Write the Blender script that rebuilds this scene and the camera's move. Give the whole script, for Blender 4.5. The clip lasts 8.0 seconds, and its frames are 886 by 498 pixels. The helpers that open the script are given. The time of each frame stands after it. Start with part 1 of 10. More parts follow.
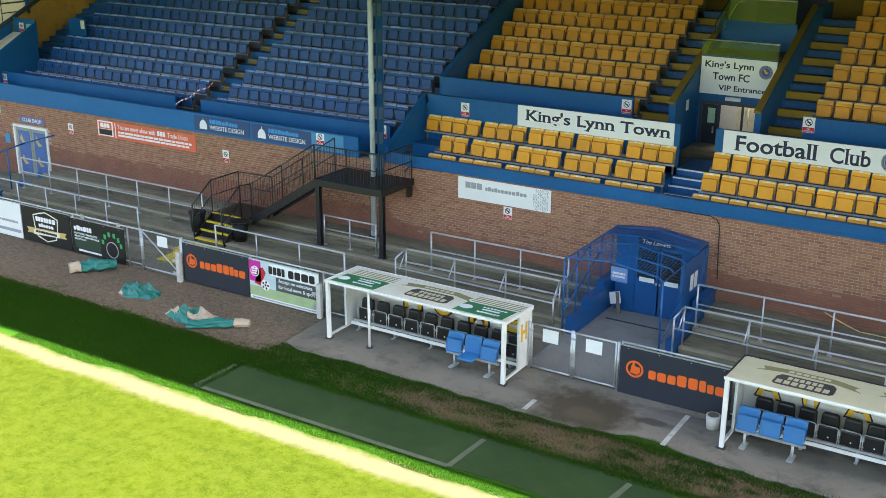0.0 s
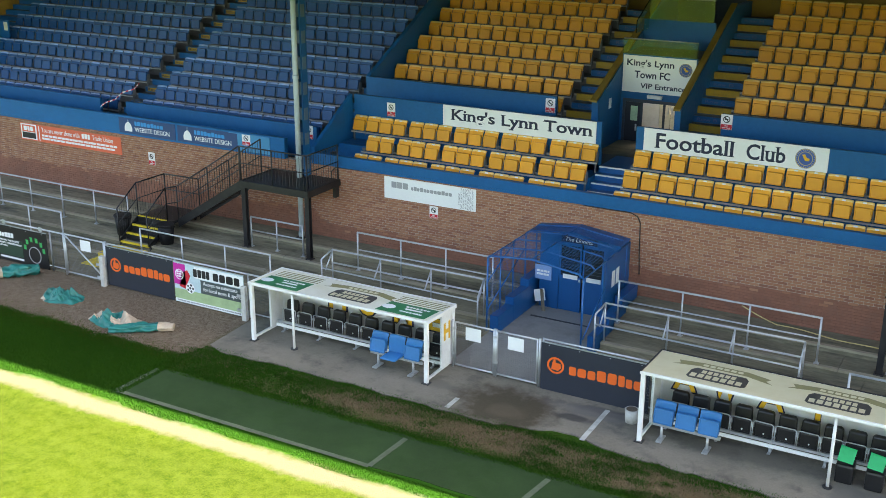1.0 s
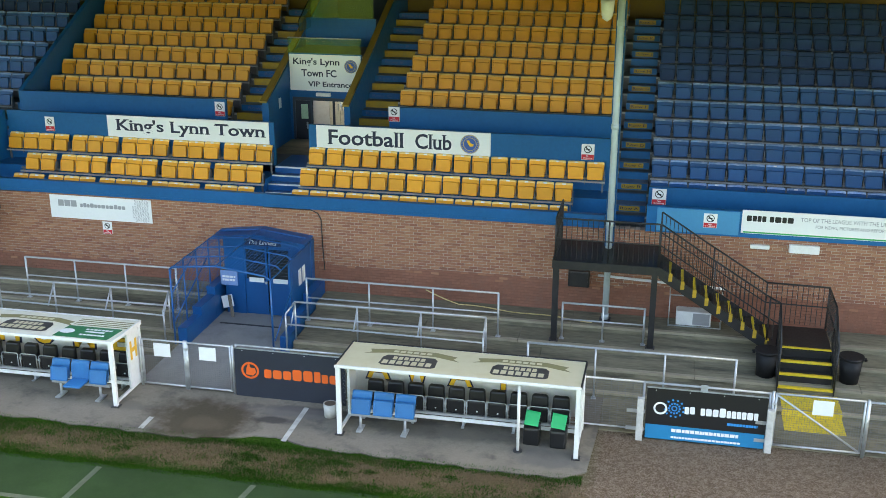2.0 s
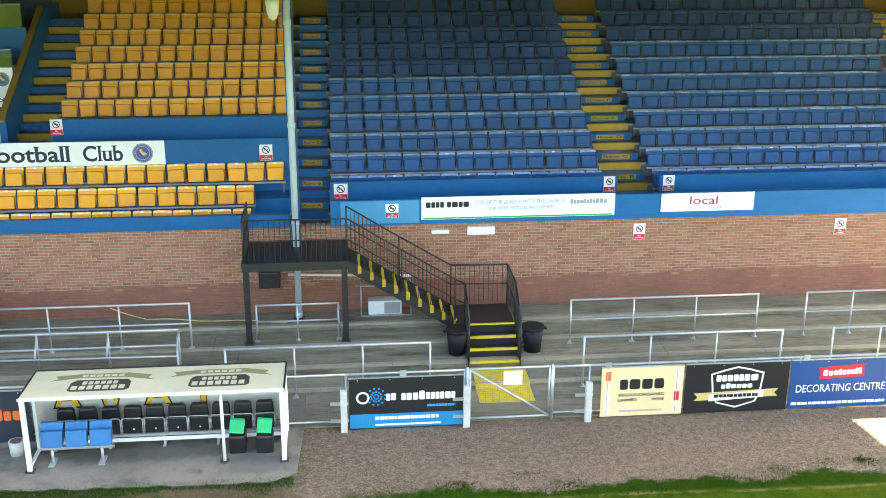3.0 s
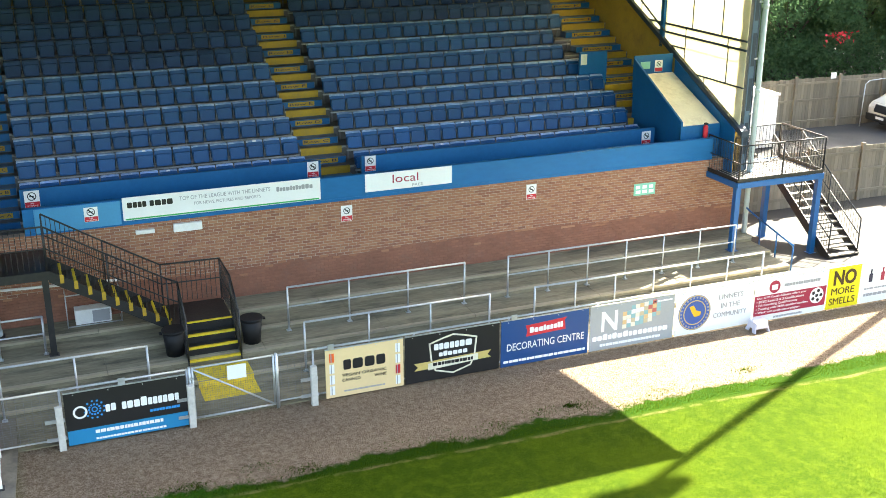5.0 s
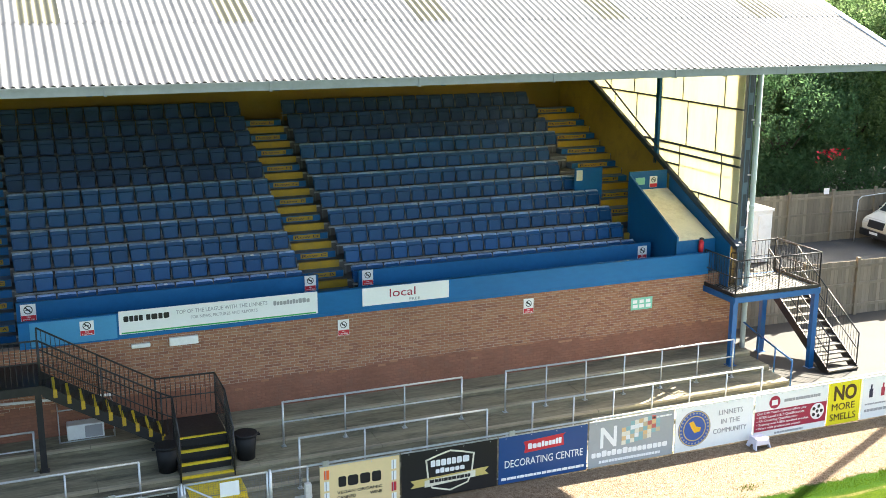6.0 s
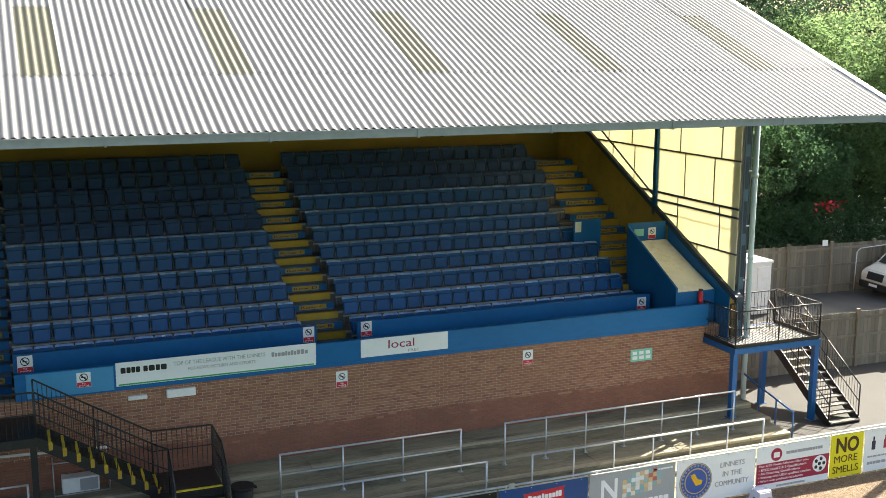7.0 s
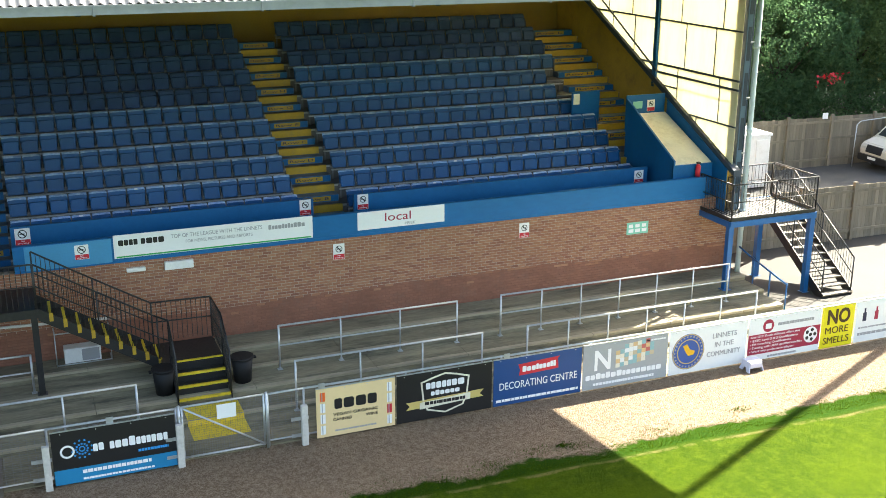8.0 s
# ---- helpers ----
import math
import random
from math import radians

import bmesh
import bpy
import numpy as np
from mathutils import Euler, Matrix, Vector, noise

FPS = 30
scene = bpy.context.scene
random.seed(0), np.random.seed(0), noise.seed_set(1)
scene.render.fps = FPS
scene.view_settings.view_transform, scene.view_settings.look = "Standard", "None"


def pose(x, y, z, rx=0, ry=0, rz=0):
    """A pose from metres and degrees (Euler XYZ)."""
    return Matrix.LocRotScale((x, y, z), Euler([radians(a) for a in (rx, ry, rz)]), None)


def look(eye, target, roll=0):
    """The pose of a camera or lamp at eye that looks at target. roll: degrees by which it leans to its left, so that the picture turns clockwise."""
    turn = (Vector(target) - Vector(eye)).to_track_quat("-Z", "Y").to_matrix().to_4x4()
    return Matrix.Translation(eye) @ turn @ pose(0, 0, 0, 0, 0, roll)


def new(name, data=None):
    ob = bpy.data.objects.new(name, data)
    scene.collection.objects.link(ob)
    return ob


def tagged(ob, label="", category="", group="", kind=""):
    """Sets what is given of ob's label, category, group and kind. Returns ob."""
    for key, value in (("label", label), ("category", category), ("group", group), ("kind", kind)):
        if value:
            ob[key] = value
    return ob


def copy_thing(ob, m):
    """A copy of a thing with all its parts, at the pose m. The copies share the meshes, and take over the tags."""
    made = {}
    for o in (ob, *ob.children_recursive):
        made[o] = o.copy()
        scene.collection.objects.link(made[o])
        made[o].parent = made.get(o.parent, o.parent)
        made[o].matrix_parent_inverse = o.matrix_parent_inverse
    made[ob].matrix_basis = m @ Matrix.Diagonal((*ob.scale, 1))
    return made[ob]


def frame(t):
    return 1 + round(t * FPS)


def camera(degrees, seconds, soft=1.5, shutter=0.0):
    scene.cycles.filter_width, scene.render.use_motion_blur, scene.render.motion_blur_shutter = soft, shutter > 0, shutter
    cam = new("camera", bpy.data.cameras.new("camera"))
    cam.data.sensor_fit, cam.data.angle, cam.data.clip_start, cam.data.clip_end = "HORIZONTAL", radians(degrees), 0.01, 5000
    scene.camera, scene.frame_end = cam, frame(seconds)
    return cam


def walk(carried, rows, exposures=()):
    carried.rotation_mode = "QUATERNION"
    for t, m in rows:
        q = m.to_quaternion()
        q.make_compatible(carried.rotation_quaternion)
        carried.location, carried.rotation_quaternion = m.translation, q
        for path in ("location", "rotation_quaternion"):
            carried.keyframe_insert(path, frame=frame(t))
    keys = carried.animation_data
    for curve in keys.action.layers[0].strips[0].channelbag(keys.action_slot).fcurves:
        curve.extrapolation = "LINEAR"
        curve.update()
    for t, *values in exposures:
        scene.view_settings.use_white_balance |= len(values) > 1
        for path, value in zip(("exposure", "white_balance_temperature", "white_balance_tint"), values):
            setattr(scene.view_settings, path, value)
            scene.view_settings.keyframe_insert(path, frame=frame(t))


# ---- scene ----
cam = camera(44.37, 8.0, soft=0.6)
PATH = [
    (0, pose(-0.471, -26.103, 10.960, 71.157, -0.172, 31.967)),
    (0.5, pose(-0.276, -26.028, 10.987, 71.111, -0.224, 31.906)),
    (1, pose(0.073, -25.886, 11.047, 71.048, -0.275, 29.047)),
    (1.5, pose(0.181, -25.854, 11.055, 71.070, -0.245, 20.400)),
    (2, pose(0.213, -25.856, 11.039, 71.129, -0.144, 11.820)),
    (2.2, pose(0.214, -25.869, 11.036, 71.177, -0.202, 8.434)),
    (3.5, pose(0.055, -25.830, 10.993, 71.226, -0.151, -13.259)),
    (4, pose(0.037, -25.867, 11.020, 71.105, -0.056, -19.648)),
    (4.2, pose(0.029, -25.898, 11.027, 71.106, 0.010, -21.656)),
    (5.3, pose(-0.038, -25.972, 11.074, 70.459, -0.155, -22.018)),
    (5.5, pose(-0.037, -25.971, 11.080, 72.048, -0.153, -22.052)),
    (6, pose(-0.021, -25.958, 11.073, 76.503, -0.173, -22.071)),
    (6.5, pose(-0.010, -25.932, 11.024, 79.400, -0.166, -22.093)),
    (7, pose(-0.002, -25.960, 11.002, 79.332, -0.137, -22.105)),
    (7.5, pose(0.002, -25.944, 10.973, 75.560, -0.179, -22.200)),
    (8, pose(0.051, -25.925, 10.981, 72.655, -0.200, -22.200)),
]
# the clip's camera opens up under the stand and closes down towards the bright roof
EXPOSURES = [(0, 3.18, 7600, 8.5), (1.5, 3.18, 7500, 8.5), (2.2, 3.52, 7500, 8), (3.5, 3.97, 7400, 6), (4.2, 3.59, 7400, 6), (5.5, 3.25, 7400, 6), (6, 2.89, 7200, 6.5), (6.5, 2.47, 7200, 7), (7, 2.18, 7200, 7), (7.5, 2.44, 7200, 6.5), (8, 2.92, 7300, 5)]
walk(cam, PATH, EXPOSURES)

# ---- daylight: sun behind the stand, high to the east end ----
SUN = Vector((0.94, 0.451, 1.0)).normalized()
world = bpy.data.worlds.new("sky")
scene.world = world
world.use_nodes = True
wn = world.node_tree.nodes
sky = wn.new("ShaderNodeTexSky")
sky.sky_type = "NISHITA"
sky.sun_disc = False
sky.sun_elevation = math.asin(SUN.z)
sky.sun_rotation = math.atan2(SUN.x, SUN.y)
sky.air_density, sky.dust_density, sky.ozone_density = 1.0, 2.5, 1.0
wn["Background"].inputs["Strength"].default_value = 0.085
world.node_tree.links.new(sky.outputs[0], wn["Background"].inputs[0])
sun_data = bpy.data.lights.new("sun", "SUN")
sun_data.energy, sun_data.angle, sun_data.color = 5.0, radians(0.5), (1.0, 0.965, 0.90)
sun = new("sun", sun_data)
sun.matrix_world = look((40, 30, 50), Vector((40, 30, 50)) - SUN)

# ---- materials ----


def mix_rgb(nt, fac, a, b, blend="MIX"):
    n = nt.nodes.new("ShaderNodeMix")
    n.data_type, n.blend_type = "RGBA", blend
    for sock, v in ((n.inputs[0], fac), (n.inputs[6], a), (n.inputs[7], b)):
        if isinstance(v, (int, float)):
            sock.default_value = v
        elif isinstance(v, tuple):
            sock.default_value = (*v[:3], 1)
        else:
            nt.links.new(v, sock)
    return n.outputs[2]


def math_node(nt, op, a, b=0.0, c=0.0):
    n = nt.nodes.new("ShaderNodeMath")
    n.operation = op
    for sock, v in zip(n.inputs, (a, b, c)):
        if isinstance(v, (int, float)):
            sock.default_value = v
        else:
            nt.links.new(v, sock)
    return n.outputs[0]


def ramp(nt, fac, lo, hi):
    n = nt.nodes.new("ShaderNodeMapRange")
    n.inputs[1].default_value, n.inputs[2].default_value = lo, hi
    nt.links.new(fac, n.inputs[0])
    return n.outputs[0]


def tex_noise(nt, vec, scale, detail=3.0, rough=0.6):
    n = nt.nodes.new("ShaderNodeTexNoise")
    n.inputs["Scale"].default_value = scale
    n.inputs["Detail"].default_value = detail
    n.inputs["Roughness"].default_value = rough
    nt.links.new(vec, n.inputs["Vector"])
    return n.outputs["Fac"]


def place(nt, stretch=(1, 1, 1)):
    g = nt.nodes.new("ShaderNodeNewGeometry")
    m = nt.nodes.new("ShaderNodeMapping")
    m.inputs["Scale"].default_value = stretch
    nt.links.new(g.outputs["Position"], m.inputs["Vector"])
    return m.outputs["Vector"]


def base_mat(name):
    m = bpy.data.materials.new(name)
    m.use_nodes = True
    nt = m.node_tree
    return m, nt, nt.nodes["Principled BSDF"]


def add_bump(nt, bsdf, height, strength, dist):
    b = nt.nodes.new("ShaderNodeBump")
    b.inputs["Strength"].default_value, b.inputs["Distance"].default_value = strength, dist
    nt.links.new(height, b.inputs["Height"])
    nt.links.new(b.outputs[0], bsdf.inputs["Normal"])


def surf(name, col, rough=0.6, metal=0.0, var=0.18, coarse=0.7, fine=18.0, bump=0.25, bump_d=0.004,
         dirt=None, dirt_amt=0.0, stretch=(1, 1, 1), each=0.0, island=0.0, spec=0.5):
    """A weathered surface: tone drift at two sizes, dirt patches, fine relief, tone differing from piece to piece."""
    m, nt, b = base_mat(name)
    v = place(nt, stretch)
    n1, n2 = tex_noise(nt, v, coarse, 4), tex_noise(nt, v, fine, 3)
    both = math_node(nt, "ADD", math_node(nt, "MULTIPLY", n1, 0.6), math_node(nt, "MULTIPLY", n2, 0.4))
    k = math_node(nt, "MULTIPLY_ADD", ramp(nt, both, 0.3, 0.7), 2 * var, 1 - var)
    if each:
        oi = nt.nodes.new("ShaderNodeObjectInfo")
        k = math_node(nt, "MULTIPLY", k, math_node(nt, "MULTIPLY_ADD", oi.outputs["Random"], 2 * each, 1 - each))
    if island:
        g = nt.nodes.new("ShaderNodeNewGeometry")
        k = math_node(nt, "MULTIPLY", k, math_node(nt, "MULTIPLY_ADD", g.outputs["Random Per Island"], 2 * island, 1 - island))
    c = nt.nodes.new("ShaderNodeVectorMath")
    c.operation = "SCALE"
    c.inputs[0].default_value = col
    nt.links.new(k, c.inputs["Scale"])
    out = c.outputs[0]
    if dirt_amt:
        patch = ramp(nt, tex_noise(nt, v, coarse * 2.3, 6, 0.7), 0.5, 0.72)
        out = mix_rgb(nt, math_node(nt, "MULTIPLY", patch, dirt_amt), out, dirt)
    nt.links.new(out, b.inputs["Base Color"])
    b.inputs["Metallic"].default_value = metal
    b.inputs["Specular IOR Level"].default_value = spec
    nt.links.new(math_node(nt, "MULTIPLY_ADD", n2, 0.25, rough - 0.12), b.inputs["Roughness"])
    if bump:
        add_bump(nt, b, n2, bump, bump_d)
    return m


def ground_mat():
    m, nt, b = base_mat("turf and shingle")
    v = place(nt)
    sep = nt.nodes.new("ShaderNodeSeparateXYZ")
    nt.links.new(v, sep.inputs[0])
    x, y = sep.outputs[0], sep.outputs[1]
    wob = tex_noise(nt, v, 0.8, 5, 0.65)
    # mown turf
    n1, n2, n3 = tex_noise(nt, v, 0.35, 4), tex_noise(nt, v, 5, 4), tex_noise(nt, v, 28, 5, 0.8)
    g = mix_rgb(nt, ramp(nt, n2, 0.3, 0.7), (0.011, 0.029, 0.002), (0.020, 0.042, 0.003))
    g = mix_rgb(nt, ramp(nt, n3, 0.36, 0.68), g, (0.063, 0.082, 0.009))
    g = mix_rgb(nt, math_node(nt, "MULTIPLY", ramp(nt, n1, 0.42, 0.7), 0.35), g, (0.057, 0.076, 0.004))
    mott = tex_noise(nt, v, 3.2, 7, 0.8)
    g = mix_rgb(nt, math_node(nt, "MULTIPLY", ramp(nt, mott, 0.45, 0.58), 0.55), g, (0.062, 0.084, 0.012))
    g = mix_rgb(nt, math_node(nt, "MULTIPLY", ramp(nt, mott, 0.46, 0.34), 0.6), g, (0.017, 0.038, 0.003))
    # turf beyond the touchline, the stand's shade put into its green
    shade_turf = mix_rgb(nt, ramp(nt, n3, 0.36, 0.7), (0.012, 0.056, 0.005), (0.036, 0.116, 0.009))
    shade_side = ramp(nt, math_node(nt, "ADD", y, math_node(nt, "MULTIPLY_ADD", wob, 0.6, -0.3)), -10.62, -10.4)
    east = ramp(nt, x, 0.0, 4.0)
    g = mix_rgb(nt, shade_side, g, shade_turf)
    verge = mix_rgb(nt, ramp(nt, n3, 0.36, 0.7), (0.016, 0.036, 0.002), (0.046, 0.076, 0.005))
    verge = mix_rgb(nt, math_node(nt, "MULTIPLY", ramp(nt, mott, 0.46, 0.62), 0.55), verge, (0.064, 0.090, 0.006))
    verge = mix_rgb(nt, math_node(nt, "MULTIPLY", ramp(nt, n1, 0.5, 0.66), 0.4), verge, (0.058, 0.086, 0.003))
    # lusher fringe beside the shingle and a worn old line behind it
    out = math_node(nt, "MULTIPLY_ADD", x, 0.02, math_node(nt, "ADD", y, 8.15))
    out = math_node(nt, "ADD", out, math_node(nt, "MULTIPLY_ADD", wob, 0.3, -0.15))
    verge = mix_rgb(nt, math_node(nt, "MULTIPLY", ramp(nt, out, -0.05, 0.12), 0.8), verge, (0.012, 0.040, 0.003))
    worn = ramp(nt, math_node(nt, "ABSOLUTE", math_node(nt, "ADD", out, 0.04)), 0.07, 0.025)
    worn = math_node(nt, "MULTIPLY", worn, ramp(nt, tex_noise(nt, v, 1.6, 6, 0.75), 0.42, 0.62))
    verge = mix_rgb(nt, math_node(nt, "MULTIPLY", worn, 0.6), verge, (0.16, 0.125, 0.06))
    g = mix_rgb(nt, east, g, verge)
    # dry scuffed turf along the dugout apron, green towards the matting and in a fringe by the concrete
    yy = math_node(nt, "ADD", y, math_node(nt, "MULTIPLY_ADD", wob, 0.7, -0.35))
    band = math_node(nt, "MULTIPLY", ramp(nt, yy, -8.5, -8.1), ramp(nt, yy, -7.22, -7.42))
    band = math_node(nt, "MULTIPLY", band, math_node(nt, "MULTIPLY", ramp(nt, x, -17.6, -16.6), ramp(nt, x, 1.5, -0.5)))
    straw = tex_noise(nt, v, 22, 6, 0.75)
    dry = mix_rgb(nt, ramp(nt, straw, 0.36, 0.64), (0.058, 0.040, 0.020), (0.20, 0.148, 0.088))
    dry = mix_rgb(nt, math_node(nt, "MULTIPLY", ramp(nt, tex_noise(nt, v, 4.5, 5, 0.7), 0.45, 0.65), 0.5), dry, (0.088, 0.066, 0.034))
    keep = math_node(nt, "MULTIPLY_ADD", ramp(nt, x, -15.5, -11.5), -0.24, 0.60)
    patch = tex_noise(nt, v, 1.5, 8, 0.72)
    patch = ramp(nt, math_node(nt, "SUBTRACT", patch, keep), -0.04, 0.05)
    patch = math_node(nt, "MULTIPLY", patch, band)
    turf = mix_rgb(nt, ramp(nt, straw, 0.38, 0.62), (0.010, 0.032, 0.003), (0.050, 0.100, 0.014))
    g = mix_rgb(nt, math_node(nt, "MULTIPLY", ramp(nt, x, -17.8, -17.0), math_node(nt, "MULTIPLY", ramp(nt, yy, -10.0, -9.6), ramp(nt, x, 1.0, -1.0))), g, turf)
    col = mix_rgb(nt, patch, g, dry)
    # worn pale touchline
    tl = math_node(nt, "ABSOLUTE", math_node(nt, "ADD", math_node(nt, "ADD", y, 10.78), math_node(nt, "MULTIPLY_ADD", tex_noise(nt, v, 0.5, 3), 0.5, -0.25)))
    tl = math_node(nt, "MULTIPLY", ramp(nt, math_node(nt, "ADD", tl, math_node(nt, "MULTIPLY_ADD", n2, 0.3, -0.15)), 0.36, 0.14), ramp(nt, x, 2.0, -4.0))
    col = mix_rgb(nt, math_node(nt, "MULTIPLY", tl, 0.85), col, (0.125, 0.108, 0.074))
    # shingle strip in front of the boards
    yg = math_node(nt, "ADD", y, math_node(nt, "MULTIPLY_ADD", wob, 1.3, -0.65))
    yg = math_node(nt, "ADD", yg, math_node(nt, "MULTIPLY_ADD", n2, 0.3, -0.15))
    strip = ramp(nt, yg, -7.98, -7.82)
    vor = nt.nodes.new("ShaderNodeTexVoronoi")
    vor.inputs["Scale"].default_value = 40
    nt.links.new(v, vor.inputs["Vector"])
    stone = nt.nodes.new("ShaderNodeSeparateColor")
    nt.links.new(vor.outputs["Color"], stone.inputs[0])
    gr = mix_rgb(nt, stone.outputs[0], (0.185, 0.138, 0.098), (0.295, 0.23, 0.172))
    gr = mix_rgb(nt, ramp(nt, vor.outputs["Distance"], 0.25, 0.75), gr, (0.115, 0.076, 0.044))
    gr = mix_rgb(nt, math_node(nt, "MULTIPLY", ramp(nt, n1, 0.4, 0.7), 0.3), gr, (0.25, 0.182, 0.118))
    # raked hollows and ridges, loose pale stones
    rake = tex_noise(nt, v, 7.5, 7, 0.82)
    gr = mix_rgb(nt, math_node(nt, "MULTIPLY", ramp(nt, rake, 0.50, 0.34), 0.75), gr, (0.088, 0.057, 0.034))
    gr = mix_rgb(nt, math_node(nt, "MULTIPLY", ramp(nt, rake, 0.53, 0.66), 0.55), gr, (0.36, 0.30, 0.235))
    weeds = math_node(nt, "MULTIPLY", ramp(nt, tex_noise(nt, v, 1.3, 6, 0.75), 0.58, 0.68), ramp(nt, yg, -6.6, -7.9))
    gr = mix_rgb(nt, math_node(nt, "MULTIPLY", weeds, 0.8), gr, g)
    side = math_node(nt, "MAXIMUM", ramp(nt, x, -16.6, -17.2), ramp(nt, x, -1.4, -0.6))
    strip = math_node(nt, "MULTIPLY", strip, side)
    col = mix_rgb(nt, strip, col, gr)
    nt.links.new(col, b.inputs["Base Color"])
    b.inputs["Roughness"].default_value = 0.9
    nt.links.new(math_node(nt, "MULTIPLY_ADD", strip, 0.15, 0.03), b.inputs["Specular IOR Level"])
    hgt = mix_rgb(nt, strip, n3, math_node(nt, "MULTIPLY_ADD", rake, 2.2, vor.outputs["Distance"]))
    add_bump(nt, b, hgt, 0.9, 0.024)
    return m


def brick_mat():
    m, nt, b = base_mat("stock brick")
    g = nt.nodes.new("ShaderNodeNewGeometry")
    oi = nt.nodes.new("ShaderNodeObjectInfo")
    r = math_node(nt, "FRACT", math_node(nt, "ADD", g.outputs["Random Per Island"], math_node(nt, "MULTIPLY", oi.outputs["Random"], 7.31)))
    v = place(nt)
    cr = nt.nodes.new("ShaderNodeValToRGB")
    e = cr.color_ramp
    e.interpolation = "LINEAR"
    e.elements[0].position, e.elements[0].color = 0.0, (0.25, 0.098, 0.06, 1)
    e.elements[1].position, e.elements[1].color = 0.16, (0.30, 0.122, 0.074, 1)
    for p, c in ((0.45, (0.335, 0.144, 0.078)), (0.8, (0.36, 0.162, 0.09)), (1.0, (0.41, 0.205, 0.12))):
        q = e.elements.new(p)
        q.color = (*c, 1)
    nt.links.new(r, cr.inputs[0])
    n = tex_noise(nt, v, 40, 3)
    col = mix_rgb(nt, math_node(nt, "MULTIPLY", ramp(nt, n, 0.35, 0.7), 0.35), cr.outputs[0], (0.19, 0.115, 0.08))
    soot = ramp(nt, tex_noise(nt, place(nt, (0.35, 1, 1)), 1.1, 5, 0.7), 0.5, 0.75)
    col = mix_rgb(nt, math_node(nt, "MULTIPLY", soot, 0.12), col, (0.2, 0.115, 0.075))
    nt.links.new(col, b.inputs["Base Color"])
    b.inputs["Roughness"].default_value = 0.9
    add_bump(nt, b, n, 0.4, 0.003)
    return m


def panel_mat(name, col, through_amt):
    """A sheet that lets daylight soak through it."""
    m, nt, b = base_mat(name)
    v = place(nt, (1, 1, 0.25))
    n = tex_noise(nt, v, 2.2, 5, 0.7)
    c = mix_rgb(nt, math_node(nt, "MULTIPLY", ramp(nt, n, 0.45, 0.75), 0.35), col, (col[0] * 0.8, col[1] * 0.74, col[2] * 0.5))
    nt.links.new(c, b.inputs["Base Color"])
    b.inputs["Roughness"].default_value = 0.5
    t = nt.nodes.new("ShaderNodeBsdfTranslucent")
    nt.links.new(c, t.inputs[0])
    mx = nt.nodes.new("ShaderNodeMixShader")
    mx.inputs[0].default_value = through_amt
    nt.links.new(b.outputs[0], mx.inputs[1])
    nt.links.new(t.outputs[0], mx.inputs[2])
    nt.links.new(mx.outputs[0], nt.nodes["Material Output"].inputs[0])
    return m


def glass_mat(name, tint, rough=0.05, ior=1.02):
    m, nt, b = base_mat(name)
    b.inputs["Base Color"].default_value = (*tint, 1)
    b.inputs["Roughness"].default_value = rough
    b.inputs["Transmission Weight"].default_value = 1.0
    b.inputs["IOR"].default_value = ior
    n = tex_noise(nt, place(nt), 3, 2)
    nt.links.new(math_node(nt, "MULTIPLY_ADD", n, 0.08, rough), b.inputs["Roughness"])
    return m


def leaf_mat(name, a, c, through_amt=0.45):
    m, nt, b = base_mat(name)
    g = nt.nodes.new("ShaderNodeNewGeometry")
    n = tex_noise(nt, place(nt), 0.6, 3)
    f = math_node(nt, "MULTIPLY_ADD", g.outputs["Random Per Island"], 0.6, math_node(nt, "MULTIPLY", n, 0.5))
    col = mix_rgb(nt, f, a, c)
    nt.links.new(col, b.inputs["Base Color"])
    b.inputs["Roughness"].default_value = 0.7
    b.inputs["Specular IOR Level"].default_value = 0.12
    t = nt.nodes.new("ShaderNodeBsdfTranslucent")
    nt.links.new(col, t.inputs[0])
    mx = nt.nodes.new("ShaderNodeMixShader")
    mx.inputs[0].default_value = through_amt
    nt.links.new(b.outputs[0], mx.inputs[1])
    nt.links.new(t.outputs[0], mx.inputs[2])
    nt.links.new(mx.outputs[0], nt.nodes["Material Output"].inputs[0])
    return m


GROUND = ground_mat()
BRICK = brick_mat()


